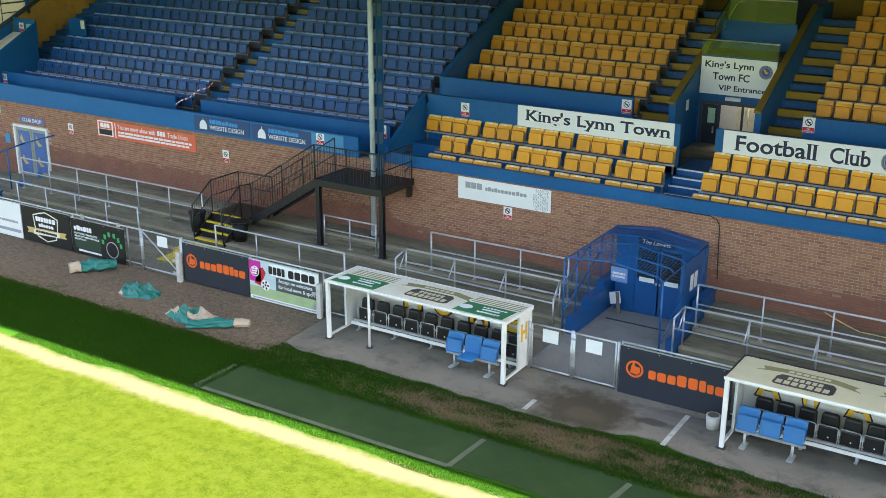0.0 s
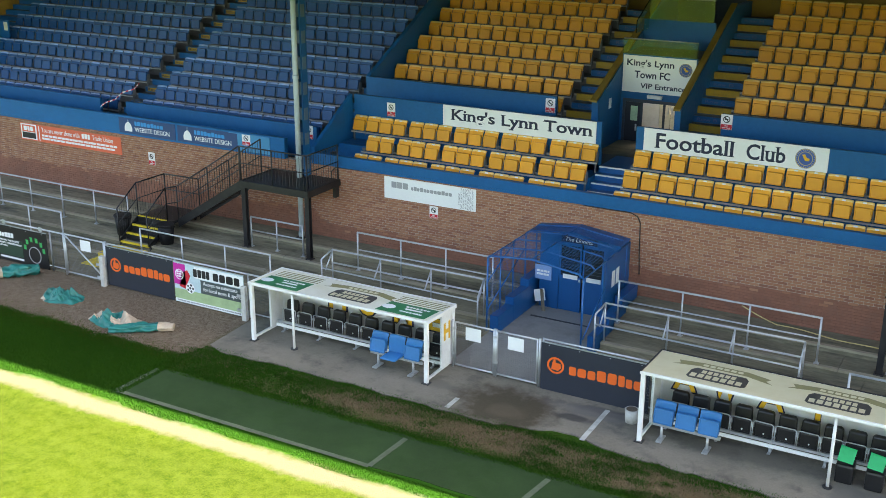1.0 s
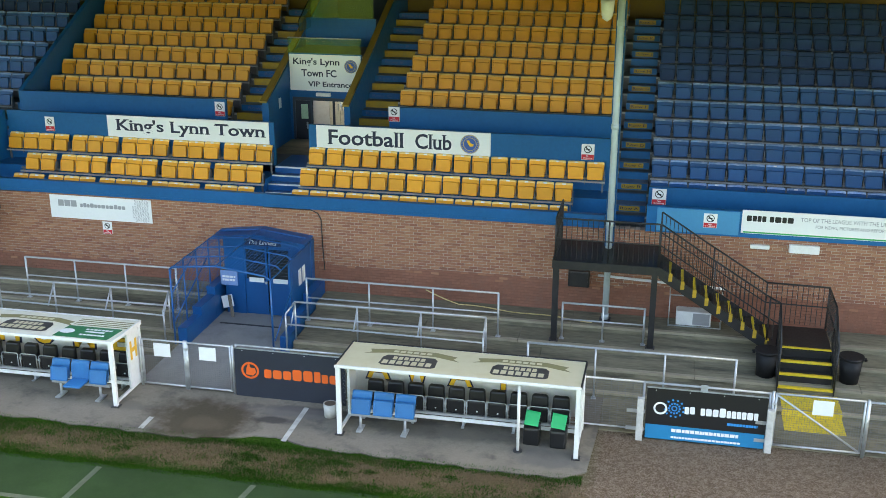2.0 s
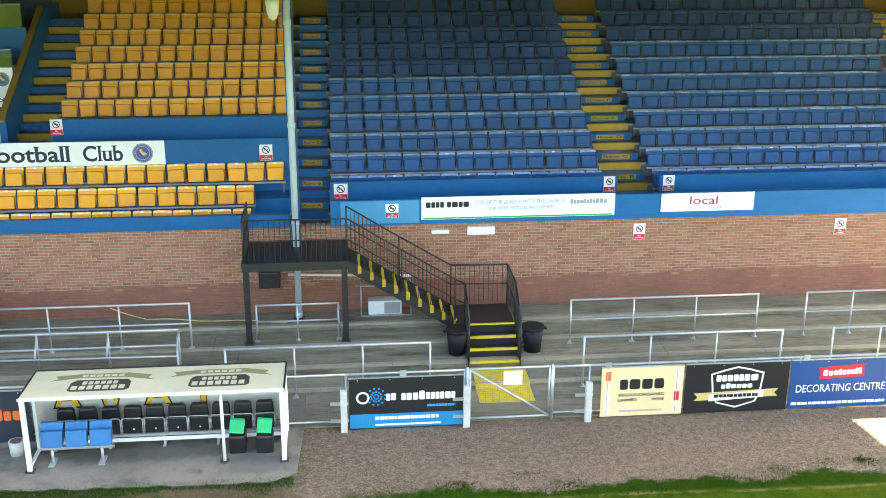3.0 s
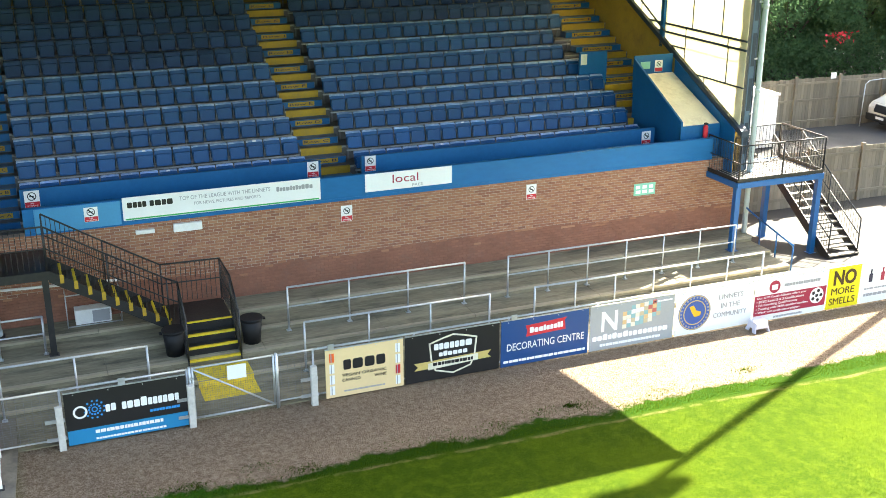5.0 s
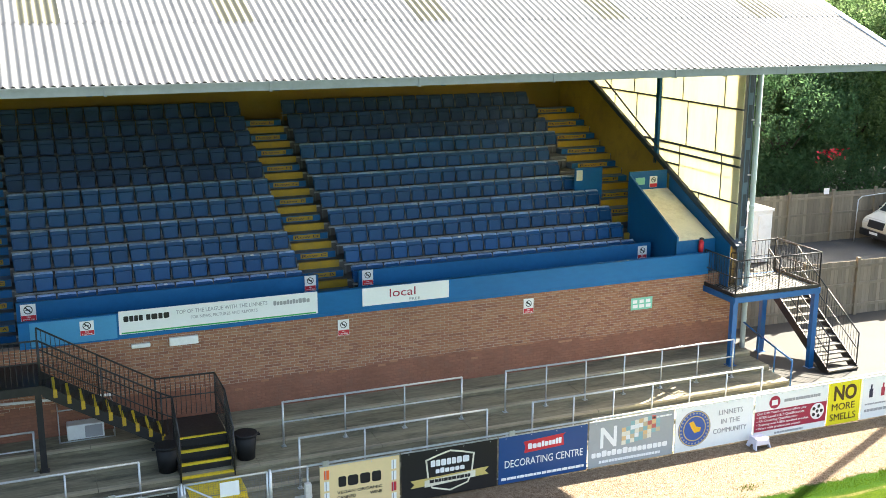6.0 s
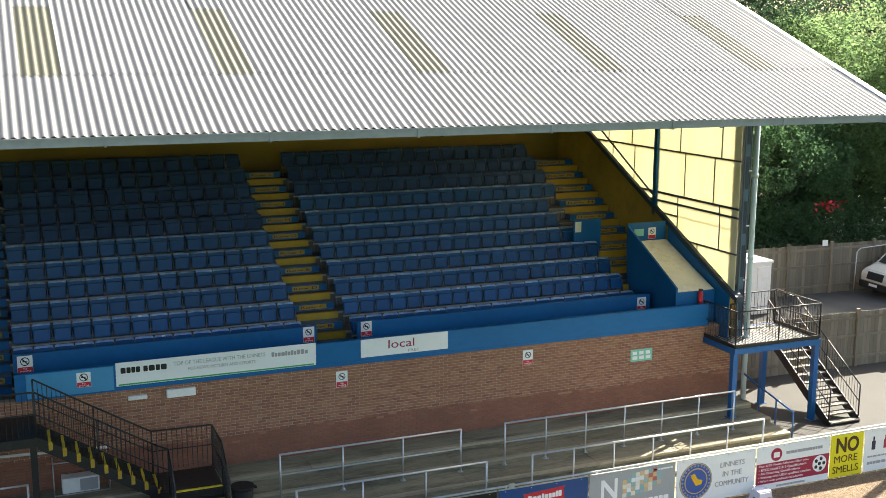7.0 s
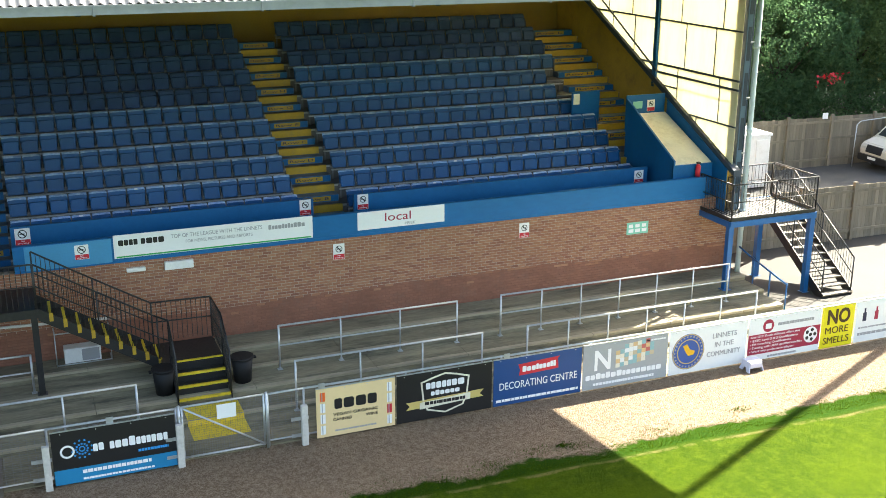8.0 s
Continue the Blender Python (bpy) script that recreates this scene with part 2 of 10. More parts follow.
def apron_mat():
    """Apron concrete with a brown damp patch, dark spots by the boards and dark strips inside the dugouts."""
    m = surf("apron concrete", (0.178, 0.156, 0.121), 0.85, var=0.3, coarse=0.7, fine=24, bump=0.5, dirt=(0.060, 0.054, 0.043), dirt_amt=0.8)
    nt = m.node_tree
    b = nt.nodes["Principled BSDF"]
    old = b.inputs["Base Color"].links[0].from_socket
    v = place(nt)
    sep = nt.nodes.new("ShaderNodeSeparateXYZ")
    nt.links.new(v, sep.inputs[0])
    n = tex_noise(nt, v, 1.7, 5, 0.65)
    out = old
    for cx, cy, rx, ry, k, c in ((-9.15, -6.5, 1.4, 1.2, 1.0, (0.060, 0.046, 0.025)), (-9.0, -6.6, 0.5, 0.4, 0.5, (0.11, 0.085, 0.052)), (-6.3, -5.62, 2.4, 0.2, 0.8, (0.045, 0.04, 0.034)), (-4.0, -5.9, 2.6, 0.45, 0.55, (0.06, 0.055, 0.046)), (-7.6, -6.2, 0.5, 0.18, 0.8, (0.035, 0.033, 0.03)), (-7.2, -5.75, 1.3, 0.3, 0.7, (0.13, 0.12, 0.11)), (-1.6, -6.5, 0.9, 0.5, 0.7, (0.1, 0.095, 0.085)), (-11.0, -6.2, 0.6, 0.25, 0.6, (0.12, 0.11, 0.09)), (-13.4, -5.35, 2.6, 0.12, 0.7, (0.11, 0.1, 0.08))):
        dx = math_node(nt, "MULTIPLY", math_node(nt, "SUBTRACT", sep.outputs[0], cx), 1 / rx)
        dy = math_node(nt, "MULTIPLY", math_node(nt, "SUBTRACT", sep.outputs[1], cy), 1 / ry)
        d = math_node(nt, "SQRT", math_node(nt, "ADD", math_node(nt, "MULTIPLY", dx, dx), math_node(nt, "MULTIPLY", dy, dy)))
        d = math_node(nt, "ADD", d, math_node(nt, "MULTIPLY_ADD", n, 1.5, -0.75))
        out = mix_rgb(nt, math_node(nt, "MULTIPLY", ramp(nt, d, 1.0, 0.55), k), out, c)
    nt.links.new(out, b.inputs["Base Color"])
    return m


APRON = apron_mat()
PAINTED_BRICK = surf("dull red wall paint", (0.245, 0.103, 0.064), 0.8, var=0.25, coarse=0.9, fine=14, dirt=(0.19, 0.11, 0.08), dirt_amt=0.6, island=0.08, bump=0.4)
MORTAR = surf("lime mortar", (0.42, 0.33, 0.26), 0.95, var=0.2, fine=60, bump=0.5)
RED_MORTAR = surf("painted mortar", (0.225, 0.098, 0.062), 0.9, var=0.25, fine=30)
BLUE = surf("weathered blue paint", (0.002, 0.098, 0.26), 0.45, var=0.16, coarse=0.5, fine=9, dirt=(0.01, 0.12, 0.28), dirt_amt=0.35, bump=0.15, spec=0.3)
BLUE_FASCIA = surf("faded blue fascia paint", (0.003, 0.122, 0.31), 0.5, var=0.16, coarse=0.6, fine=12, dirt=(0.02, 0.15, 0.33), dirt_amt=0.35, stretch=(0.35, 1, 1), spec=0.3)
BLUE_PALE = surf("sun-bleached blue panel", (0.045, 0.25, 0.46), 0.5, var=0.12, coarse=1.2)
BLUE_STEEL = surf("bright blue gloss steel", (0.002, 0.088, 0.27), 0.35, var=0.12, fine=25)
BLUE_SEAT = surf("blue seat plastic", (0.006, 0.068, 0.198), 0.36, var=0.1, coarse=0.9, fine=6, each=0.14, island=0.12, bump=0.05, dirt=(0.02, 0.095, 0.23), dirt_amt=0.3, spec=0.22)
YELLOW_SEAT = surf("amber seat plastic", (0.74, 0.33, 0.028), 0.4, var=0.08, coarse=0.9, fine=6, each=0.1, island=0.08, bump=0.05, dirt=(0.56, 0.25, 0.02), dirt_amt=0.3, spec=0.22)
YELLOW_PAINT = surf("worn yellow paint", (0.40, 0.245, 0.014), 0.6, var=0.22, coarse=2, fine=20, dirt=(0.24, 0.18, 0.06), dirt_amt=0.6)
# yellow lowered for the dim rear wall, also used on the coping
YELLOW_DIM = surf("dull yellow paint, rear wall shade in the tone", (0.24, 0.15, 0.018), 0.7, var=0.2, coarse=0.8, dirt=(0.2, 0.14, 0.05), dirt_amt=0.5)
# the same yellow raised for the light at the gable end
YELLOW_END = surf("yellow end wall paint, gable light in the tone", (0.46, 0.275, 0.045), 0.7, var=0.2, coarse=0.8, dirt=(0.26, 0.14, 0.05), dirt_amt=0.65)
YELLOW_SAFETY = surf("safety yellow paint", (0.72, 0.52, 0.03), 0.55, var=0.2, coarse=3, fine=25, dirt=(0.3, 0.24, 0.08), dirt_amt=0.55)
GALV = surf("galvanised steel", (0.5, 0.52, 0.53), 0.45, metal=0.75, var=0.2, coarse=4, fine=30, bump=0.1)
WIRE = surf("dull wire", (0.20, 0.205, 0.205), 0.6, metal=0.3, var=0.2)
OLD_POST = surf("weathered pale concrete post", (0.50, 0.485, 0.45), 0.8, var=0.2, coarse=3, dirt=(0.3, 0.28, 0.24), dirt_amt=0.5)
TREAD_STEEL = surf("pale worn stair treads", (0.115, 0.10, 0.08), 0.7, var=0.35, coarse=4, dirt=(0.05, 0.04, 0.03), dirt_amt=0.5)
BIN_BLACK = surf("dull black bin plastic", (0.012, 0.012, 0.013), 0.6, var=0.2, coarse=3, spec=0.3)
BLACK_STEEL = surf("black painted steel", (0.014, 0.014, 0.015), 0.45, var=0.3, coarse=2, dirt=(0.05, 0.045, 0.04), dirt_amt=0.35)
GREY_PIPE = surf("grey painted column", (0.42, 0.5, 0.52), 0.5, var=0.15, coarse=1.2, stretch=(1, 1, 0.4), dirt=(0.22, 0.22, 0.2), dirt_amt=0.5)
TERRACE = surf("weathered terrace concrete", (0.215, 0.190, 0.126), 0.9, var=0.5, coarse=1.1, fine=16, bump=0.6, bump_d=0.008, dirt=(0.05, 0.045, 0.032), dirt_amt=0.95, stretch=(0.22, 1, 1))
STEP_EDGE = surf("worn step nosing concrete", (0.345, 0.30, 0.21), 0.9, var=0.25, coarse=1.5, fine=20, dirt=(0.17, 0.16, 0.14), dirt_amt=0.7, stretch=(0.3, 1, 1))
CONCRETE = surf("apron concrete", (0.30, 0.285, 0.265), 0.85, var=0.17, coarse=0.55, fine=30, bump=0.4, dirt=(0.17, 0.155, 0.135), dirt_amt=0.6)
SLAB = surf("pale yard concrete", (0.041, 0.038, 0.034), 0.85, var=0.15, coarse=0.4, fine=20, dirt=(0.036, 0.033, 0.028), dirt_amt=0.6)
AISLE_TREAD = surf("worn blue-grey step paint", (0.10, 0.15, 0.22), 0.7, var=0.25, coarse=2, fine=18, dirt=(0.2, 0.21, 0.2), dirt_amt=0.6)
DECK = surf("seating deck concrete", (0.105, 0.104, 0.104), 0.9, var=0.25, coarse=1.0, fine=14, dirt=(0.13, 0.12, 0.11), dirt_amt=0.5)
ASPHALT = surf("car park asphalt", (0.042, 0.042, 0.042), 0.9, var=0.25, coarse=0.5, fine=40, bump=0.6, dirt=(0.062, 0.06, 0.054), dirt_amt=0.5)
WHITE = surf("white gloss paint", (0.78, 0.78, 0.76), 0.4, var=0.06, coarse=1.5, dirt=(0.5, 0.47, 0.4), dirt_amt=0.35)
WHITE_SIGN = surf("white sign board", (0.78, 0.79, 0.78), 0.45, var=0.05, coarse=1.0, bump=0.05)
CREAM = surf("cream painted panel", (0.74, 0.70, 0.56), 0.5, var=0.12, coarse=1.1, dirt=(0.4, 0.34, 0.22), dirt_amt=0.5)
BLACK_SEAT = surf("black seat plastic", (0.012, 0.012, 0.013), 0.35, var=0.25, coarse=4, each=0.15, bump=0.1)
BLACK_SIGN = surf("black board vinyl", (0.013, 0.013, 0.014), 0.4, var=0.15, coarse=1.5, bump=0.05)
NAVY_SIGN = surf("charcoal navy vinyl", (0.022, 0.027, 0.04), 0.42, var=0.12, coarse=1.2, bump=0.05)
PALE_BLUE_SEAT = surf("sky blue seat plastic", (0.02, 0.155, 0.38), 0.4, var=0.1, coarse=3, each=0.08)
GREEN_BIN = surf("green plastic", (0.01, 0.42, 0.14), 0.45, var=0.1, coarse=3)
TEAL = surf("teal tarpaulin", (0.006, 0.15, 0.125), 0.45, var=0.22, coarse=3, fine=25, bump=0.4, dirt=(0.03, 0.22, 0.19), dirt_amt=0.4)
BEIGE = surf("beige tarpaulin lining", (0.46, 0.36, 0.26), 0.7, var=0.2, coarse=3, fine=25, bump=0.4)
ROOF = surf("weathered corrugated sheeting", (0.098, 0.100, 0.105), 0.62, metal=0.1, var=0.14, coarse=0.9, fine=7, stretch=(1, 0.16, 0.3), dirt=(0.064, 0.064, 0.067), dirt_amt=0.6, bump=0.1)
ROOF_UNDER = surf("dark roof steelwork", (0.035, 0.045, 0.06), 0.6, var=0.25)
SKYLIGHT = panel_mat("yellowed rooflight sheet", (0.082, 0.079, 0.048), 0.2)
DUGOUT_SHEET = panel_mat("thin white dugout sheet", (0.80, 0.80, 0.77), 0.4)
DECK_EDGE = surf("worn deck nosing", (0.30, 0.295, 0.28), 0.85, var=0.3, coarse=1.5, stretch=(0.4, 1, 1))
PANEL = panel_mat("milky gable sheeting", (0.84, 0.80, 0.62), 0.52)
GUTTER_GREY = surf("dull grey gutter steel", (0.25, 0.258, 0.275), 0.6, metal=0.15, var=0.2, coarse=1.5, fine=9)
FRAME_DARK = surf("dark gable framing", (0.035, 0.05, 0.07), 0.6, var=0.2)
TIMBER = surf("silvered fence timber", (0.205, 0.168, 0.122), 0.85, var=0.22, coarse=1.4, fine=12, stretch=(3, 3, 0.4), each=0.22, bump=0.4)
TIMBER_FAR = surf("grey fence timber", (0.17, 0.145, 0.105), 0.85, var=0.22, coarse=1.4, fine=12, stretch=(3, 3, 0.4), each=0.25, bump=0.4)
LEAF = leaf_mat("broad leaves", (0.048, 0.105, 0.05), (0.13, 0.235, 0.105), 0.6)
# paler leaves, the sunlight on the foliage put into their colour
LEAF_SUNLIT = leaf_mat("pale leaves with sunlight in their green", (0.09, 0.16, 0.07), (0.23, 0.33, 0.14), 0.7)
LEAF_BLUE = leaf_mat("olive willow leaves", (0.05, 0.07, 0.038), (0.12, 0.145, 0.085))
LEAF_DEEP = leaf_mat("deep blue-green leaves", (0.018, 0.044, 0.026), (0.06, 0.105, 0.06), 0.5)
BARK = surf("tree bark", (0.07, 0.052, 0.036), 0.9, var=0.3, fine=25, bump=0.8)
# blades under the stand's shade, which is put into their colour
GRASS_SHADE_SIDE = leaf_mat("grass blades toned for the stand's shade", (0.013, 0.058, 0.005), (0.040, 0.118, 0.009), 0.5)
GRASS_VERGE = leaf_mat("fresh verge grass blades", (0.018, 0.046, 0.002), (0.056, 0.092, 0.004), 0.6)
GRASS = leaf_mat("grass blades", (0.030, 0.054, 0.005), (0.072, 0.096, 0.011), 0.6)
STRAW = leaf_mat("dry grass blades", (0.085, 0.062, 0.034), (0.26, 0.20, 0.12), 0.4)
MAT_GREEN = surf("faded green matting", (0.020, 0.044, 0.014), 0.9, var=0.4, coarse=0.5, fine=30, dirt=(0.014, 0.038, 0.007), dirt_amt=0.8, bump=0.5, spec=0.2)
LINE_WHITE = surf("worn white line", (0.42, 0.42, 0.38), 0.9, var=0.35, coarse=2.0, fine=12, dirt=(0.2, 0.2, 0.17), dirt_amt=0.7)
STAIN = surf("muddy wet patch", (0.105, 0.082, 0.058), 0.7, var=0.3, coarse=1.5, fine=12)
ORANGE = surf("orange vinyl", (0.80, 0.13, 0.02), 0.45, var=0.04)
NAVY_INK = surf("navy lettering", (0.009, 0.014, 0.05), 0.45, var=0.05)
BLACK_INK = surf("black lettering", (0.012, 0.012, 0.014), 0.45, var=0.05)
WHITE_INK = surf("white lettering", (0.8, 0.8, 0.8), 0.45, var=0.04)
RED_INK = surf("red lettering", (0.55, 0.02, 0.035), 0.45, var=0.06)
GOLD_INK = surf("gold lettering", (0.55, 0.42, 0.14), 0.45, var=0.08)
GREEN_INK = surf("green print", (0.03, 0.36, 0.10), 0.45, var=0.08)
PINK_INK = surf("magenta print", (0.55, 0.02, 0.30), 0.45, var=0.06)
SKY_INK = surf("light blue print", (0.02, 0.27, 0.62), 0.45, var=0.06)
CYAN_INK = surf("process blue print", (0.005, 0.20, 0.40), 0.45, var=0.06)
GREY_INK = surf("grey print", (0.32, 0.32, 0.33), 0.5, var=0.06)
CORAL = surf("coral banner vinyl", (0.70, 0.13, 0.06), 0.5, var=0.1, coarse=1.5)
# blue lips: pale scuffs, plus the sky's sheen painted as lighter plastic
BLUE_LIP = surf("scuffed blue seat lip with sky sheen in the colour", (0.19, 0.30, 0.51), 0.36, var=0.4, coarse=2.5, fine=14, each=0.25, island=0.3, bump=0.05, dirt=(0.52, 0.58, 0.68), dirt_amt=0.85)
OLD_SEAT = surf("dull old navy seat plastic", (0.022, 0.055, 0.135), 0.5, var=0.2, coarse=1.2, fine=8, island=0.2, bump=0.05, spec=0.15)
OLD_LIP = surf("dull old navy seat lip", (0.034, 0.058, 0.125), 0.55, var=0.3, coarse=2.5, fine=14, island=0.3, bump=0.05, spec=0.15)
# amber lips carry the same painted sheen
AMBER_LIP = surf("amber seat lip with sky sheen in the colour", (0.86, 0.58, 0.20), 0.4, var=0.12, coarse=2.5, fine=14, each=0.1, island=0.1, bump=0.05)
BATTEN = surf("blue-grey batten plates", (0.09, 0.15, 0.21), 0.5, var=0.15)
ROW_INK = surf("faded row lettering", (0.07, 0.11, 0.24), 0.6, var=0.2)
FAINT_LINE = surf("ghost of a white line on matting", (0.072, 0.092, 0.06), 0.9, var=0.4, coarse=1.5, fine=14, dirt=(0.045, 0.07, 0.035), dirt_amt=1.0)
GLASS = glass_mat("clear side glass", (0.85, 0.9, 0.88))
GREEN_GLASS = glass_mat("green-tinted balustrade glass", (0.62, 0.92, 0.80), 0.02, 1.5)
DARK_GLASS = surf("dark window glass", (0.02, 0.026, 0.03), 0.08, var=0.1, bump=0)

# ---- small modelling tools ----


def box(bm, x0, x1, y0, y1, z0, z1, mi=0):
    v = [bm.verts.new(p) for p in ((x0, y0, z0), (x1, y0, z0), (x1, y1, z0), (x0, y1, z0), (x0, y0, z1), (x1, y0, z1), (x1, y1, z1), (x0, y1, z1))]
    for f in ((3, 2, 1, 0), (4, 5, 6, 7), (0, 1, 5, 4), (1, 2, 6, 5), (2, 3, 7, 6), (3, 0, 4, 7)):
        bm.faces.new([v[i] for i in f]).material_index = mi


def soft_box(bm, x0, x1, y0, y1, z0, z1, r=0.01, mi=0, seg=2):
    t = bmesh.new()
    box(t, x0, x1, y0, y1, z0, z1, mi)
    bmesh.ops.bevel(t, geom=t.edges[:], offset=r, segments=seg, profile=0.6, affect="EDGES")
    merge(bm, t)


def merge(bm, t):
    mp = {}
    for v in t.verts:
        mp[v] = bm.verts.new(v.co)
    for f in t.faces:
        g = bm.faces.new([mp[v] for v in f.verts])
        g.material_index, g.smooth = f.material_index, f.smooth
    t.free()


def rod(bm, p, q, r, n=8, mi=0, r2=None):
    p, q = Vector(p), Vector(q)
    d = (q - p).normalized()
    a = d.cross(Vector((0, 0, 1)) if abs(d.z) < 0.9 else Vector((1, 0, 0))).normalized()
    b = d.cross(a)
    rings = []
    for c, rr in ((p, r), (q, r if r2 is None else r2)):
        rings.append([bm.verts.new(c + rr * (math.cos(2 * math.pi * i / n) * a + math.sin(2 * math.pi * i / n) * b)) for i in range(n)])
    for i in range(n):
        f = bm.faces.new((rings[0][i], rings[0][(i + 1) % n], rings[1][(i + 1) % n], rings[1][i]))
        f.smooth, f.material_index = n > 5, mi
    bm.faces.new(rings[0][::-1]).material_index = mi
    bm.faces.new(rings[1]).material_index = mi


def pipe(bm, pts, r, n=8, mi=0):
    for a, b in zip(pts, pts[1:]):
        rod(bm, a, b, r, n, mi)
    for p in pts[1:-1]:
        ball(bm, p, r, mi)


def ball(bm, p, r, mi=0):
    t = bmesh.new()
    bmesh.ops.create_icosphere(t, subdivisions=1, radius=r, matrix=Matrix.Translation(p))
    for f in t.faces:
        f.material_index, f.smooth = mi, True
    merge(bm, t)


def slab(bm, pts, off, mi=0):
    """A flat outline pushed out by the vector off."""
    a = [bm.verts.new(p) for p in pts]
    b = [bm.verts.new(Vector(p) + Vector(off)) for p in pts]
    bm.faces.new(a).material_index = mi
    bm.faces.new(b[::-1]).material_index = mi
    for i in range(len(a)):
        j = (i + 1) % len(a)
        bm.faces.new((a[j], a[i], b[i], b[j])).material_index = mi


def disc(bm, x, y, z, rx, rz, d=0.004, n=24, mi=0):
    slab(bm, [(x + rx * math.cos(2 * math.pi * i / n), y, z + rz * math.sin(2 * math.pi * i / n)) for i in range(n)], (0, d, 0), mi)


def finish(bm):
    bmesh.ops.recalc_face_normals(bm, faces=bm.faces[:])


def obj(name, bm, mats, tidy=True):
    if tidy:
        finish(bm)
    me = bpy.data.meshes.new(name)
    bm.to_mesh(me)
    bm.free()
    for m in mats if isinstance(mats, (list, tuple)) else (mats,):
        me.materials.append(m)
    return new(name, me)


def thing(name, at, label, category, group="", kind=""):
    e = new(name)
    e.empty_display_size = 0.2
    e.location = at
    return tagged(e, label, category, group, kind)



def base_of(ob):
    v = Vector((0, 0, 0))
    while ob is not None:
        v += ob.location
        ob = ob.parent
    return v


def part(name, bm, material, parent, label="", tidy=True):
    """Links a bmesh, modelled in world places, as one mesh under a thing or a part."""
    bmesh.ops.translate(bm, verts=bm.verts[:], vec=-base_of(parent))
    ob = obj(name, bm, material, tidy)
    ob.parent = parent
    if label:
        ob["label"] = label
    return ob


def struct(name, bm, mats, label, category, kind="structure", tidy=True):
    return tagged(obj(name, bm, mats, tidy), label, category, kind=kind)


def letters(words, x0, x1, z0, z1, y, mat, parent, name="lettering", shear=0.0, raise_=0.006, label="", bold=0.0, serif=0.0):
    """Raised words that fill the given stretch of an upright board facing the pitch."""
    cu = bpy.data.curves.new("words", "FONT")
    cu.body, cu.size, cu.extrude, cu.shear, cu.resolution_u = words, 1.0, 0.01, shear, 3
    cu.offset = bold
    tmp = new("words", cu)
    bpy.context.view_layer.update()
    me = bpy.data.meshes.new_from_object(tmp.evaluated_get(bpy.context.evaluated_depsgraph_get()))
    bpy.data.objects.remove(tmp)
    bpy.data.curves.remove(cu)
    co = np.empty(len(me.vertices) * 3)
    me.vertices.foreach_get("co", co)
    co = co.reshape(-1, 3)
    lo, hi = co.min(0), co.max(0)
    n = (co - lo) / np.maximum(hi - lo, 1e-6)
    out = np.stack([x0 + n[:, 0] * (x1 - x0), np.where(n[:, 2] > 0.5, y - raise_, y + 0.001), z0 + n[:, 1] * (z1 - z0)], 1)
    out -= np.array(base_of(parent))
    me.vertices.foreach_set("co", out.ravel())
    me.materials.clear()
    me.materials.append(mat)
    me.name = name
    feet = []
    if serif:
        # short bars across the ends of the stems
        H = z1 - z0
        for f in me.polygons:
            p = out[list(f.vertices)]
            if np.ptp(p[:, 2]) < 0.004 * H and np.ptp(p[:, 1]) > 0.5 * raise_ and 0.05 * H < np.ptp(p[:, 0]) < 0.34 * H:
                feet.append((p[:, 0].min(), p[:, 0].max(), p[:, 2].mean(), f.normal.z))
    if z1 - z0 < 0.115 or len(words) < 2:
        ob = new(name, me)
        ob.parent = parent
        if label:
            ob["label"] = label
        return ob
    # large words: every character is a part of its own
    faces = [list(p.vertices) for p in me.polygons]
    root = list(range(len(out)))

    def find(i):
        while root[i] != i:
            root[i] = root[root[i]]
            i = root[i]
        return i
    for f in faces:
        for i in f[1:]:
            root[find(i)] = find(f[0])
    spans = {}
    for i in range(len(out)):
        r = find(i)
        lo_, hi_ = spans.get(r, (1e9, -1e9))
        spans[r] = (min(lo_, out[i, 0]), max(hi_, out[i, 0]))
    groups = []
    for r, (u, v) in sorted(spans.items(), key=lambda q: q[1][0]):
        if groups and u < groups[-1][1] - 0.3 * (v - u):
            groups[-1][1] = max(groups[-1][1], v)
            groups[-1][2].add(r)
        else:
            groups.append([u, v, {r}])
    for u, v, roots in groups:
        fs = [f for f in faces if find(f[0]) in roots]
        ids = sorted({i for f in fs for i in f})
        back = {i: k for k, i in enumerate(ids)}
        m2 = bpy.data.meshes.new("letter")
        co2, fs2 = out[ids].tolist(), [[back[i] for i in f] for f in fs]
        for a, c, z, up in feet:
            if u - 1e-4 <= a and c <= v + 1e-4 and np.ptp(out[ids][:, 2]) > 0.5 * (z1 - z0):
                t = serif * (z1 - z0)
                za, zb = (z - t, z) if up > 0 else (z, z + t)
                k = len(co2)
                yf = y - raise_ - base_of(parent).y
                co2 += [(xx, yy, zz) for yy in (yf - 0.0006, yf + raise_) for xx, zz in ((a - 1.3 * t, za), (c + 1.3 * t, za), (c + 1.3 * t, zb), (a - 1.3 * t, zb))]
                fs2 += [[k + i for i in q] for q in ((0, 1, 2, 3), (7, 6, 5, 4), (0, 4, 5, 1), (1, 5, 6, 2), (2, 6, 7, 3), (3, 7, 4, 0))]
        m2.from_pydata(co2, [], fs2)
        m2.materials.append(mat)
        ob = new("letter", m2)
        ob.parent = parent
    bpy.data.meshes.remove(me)
    return ob


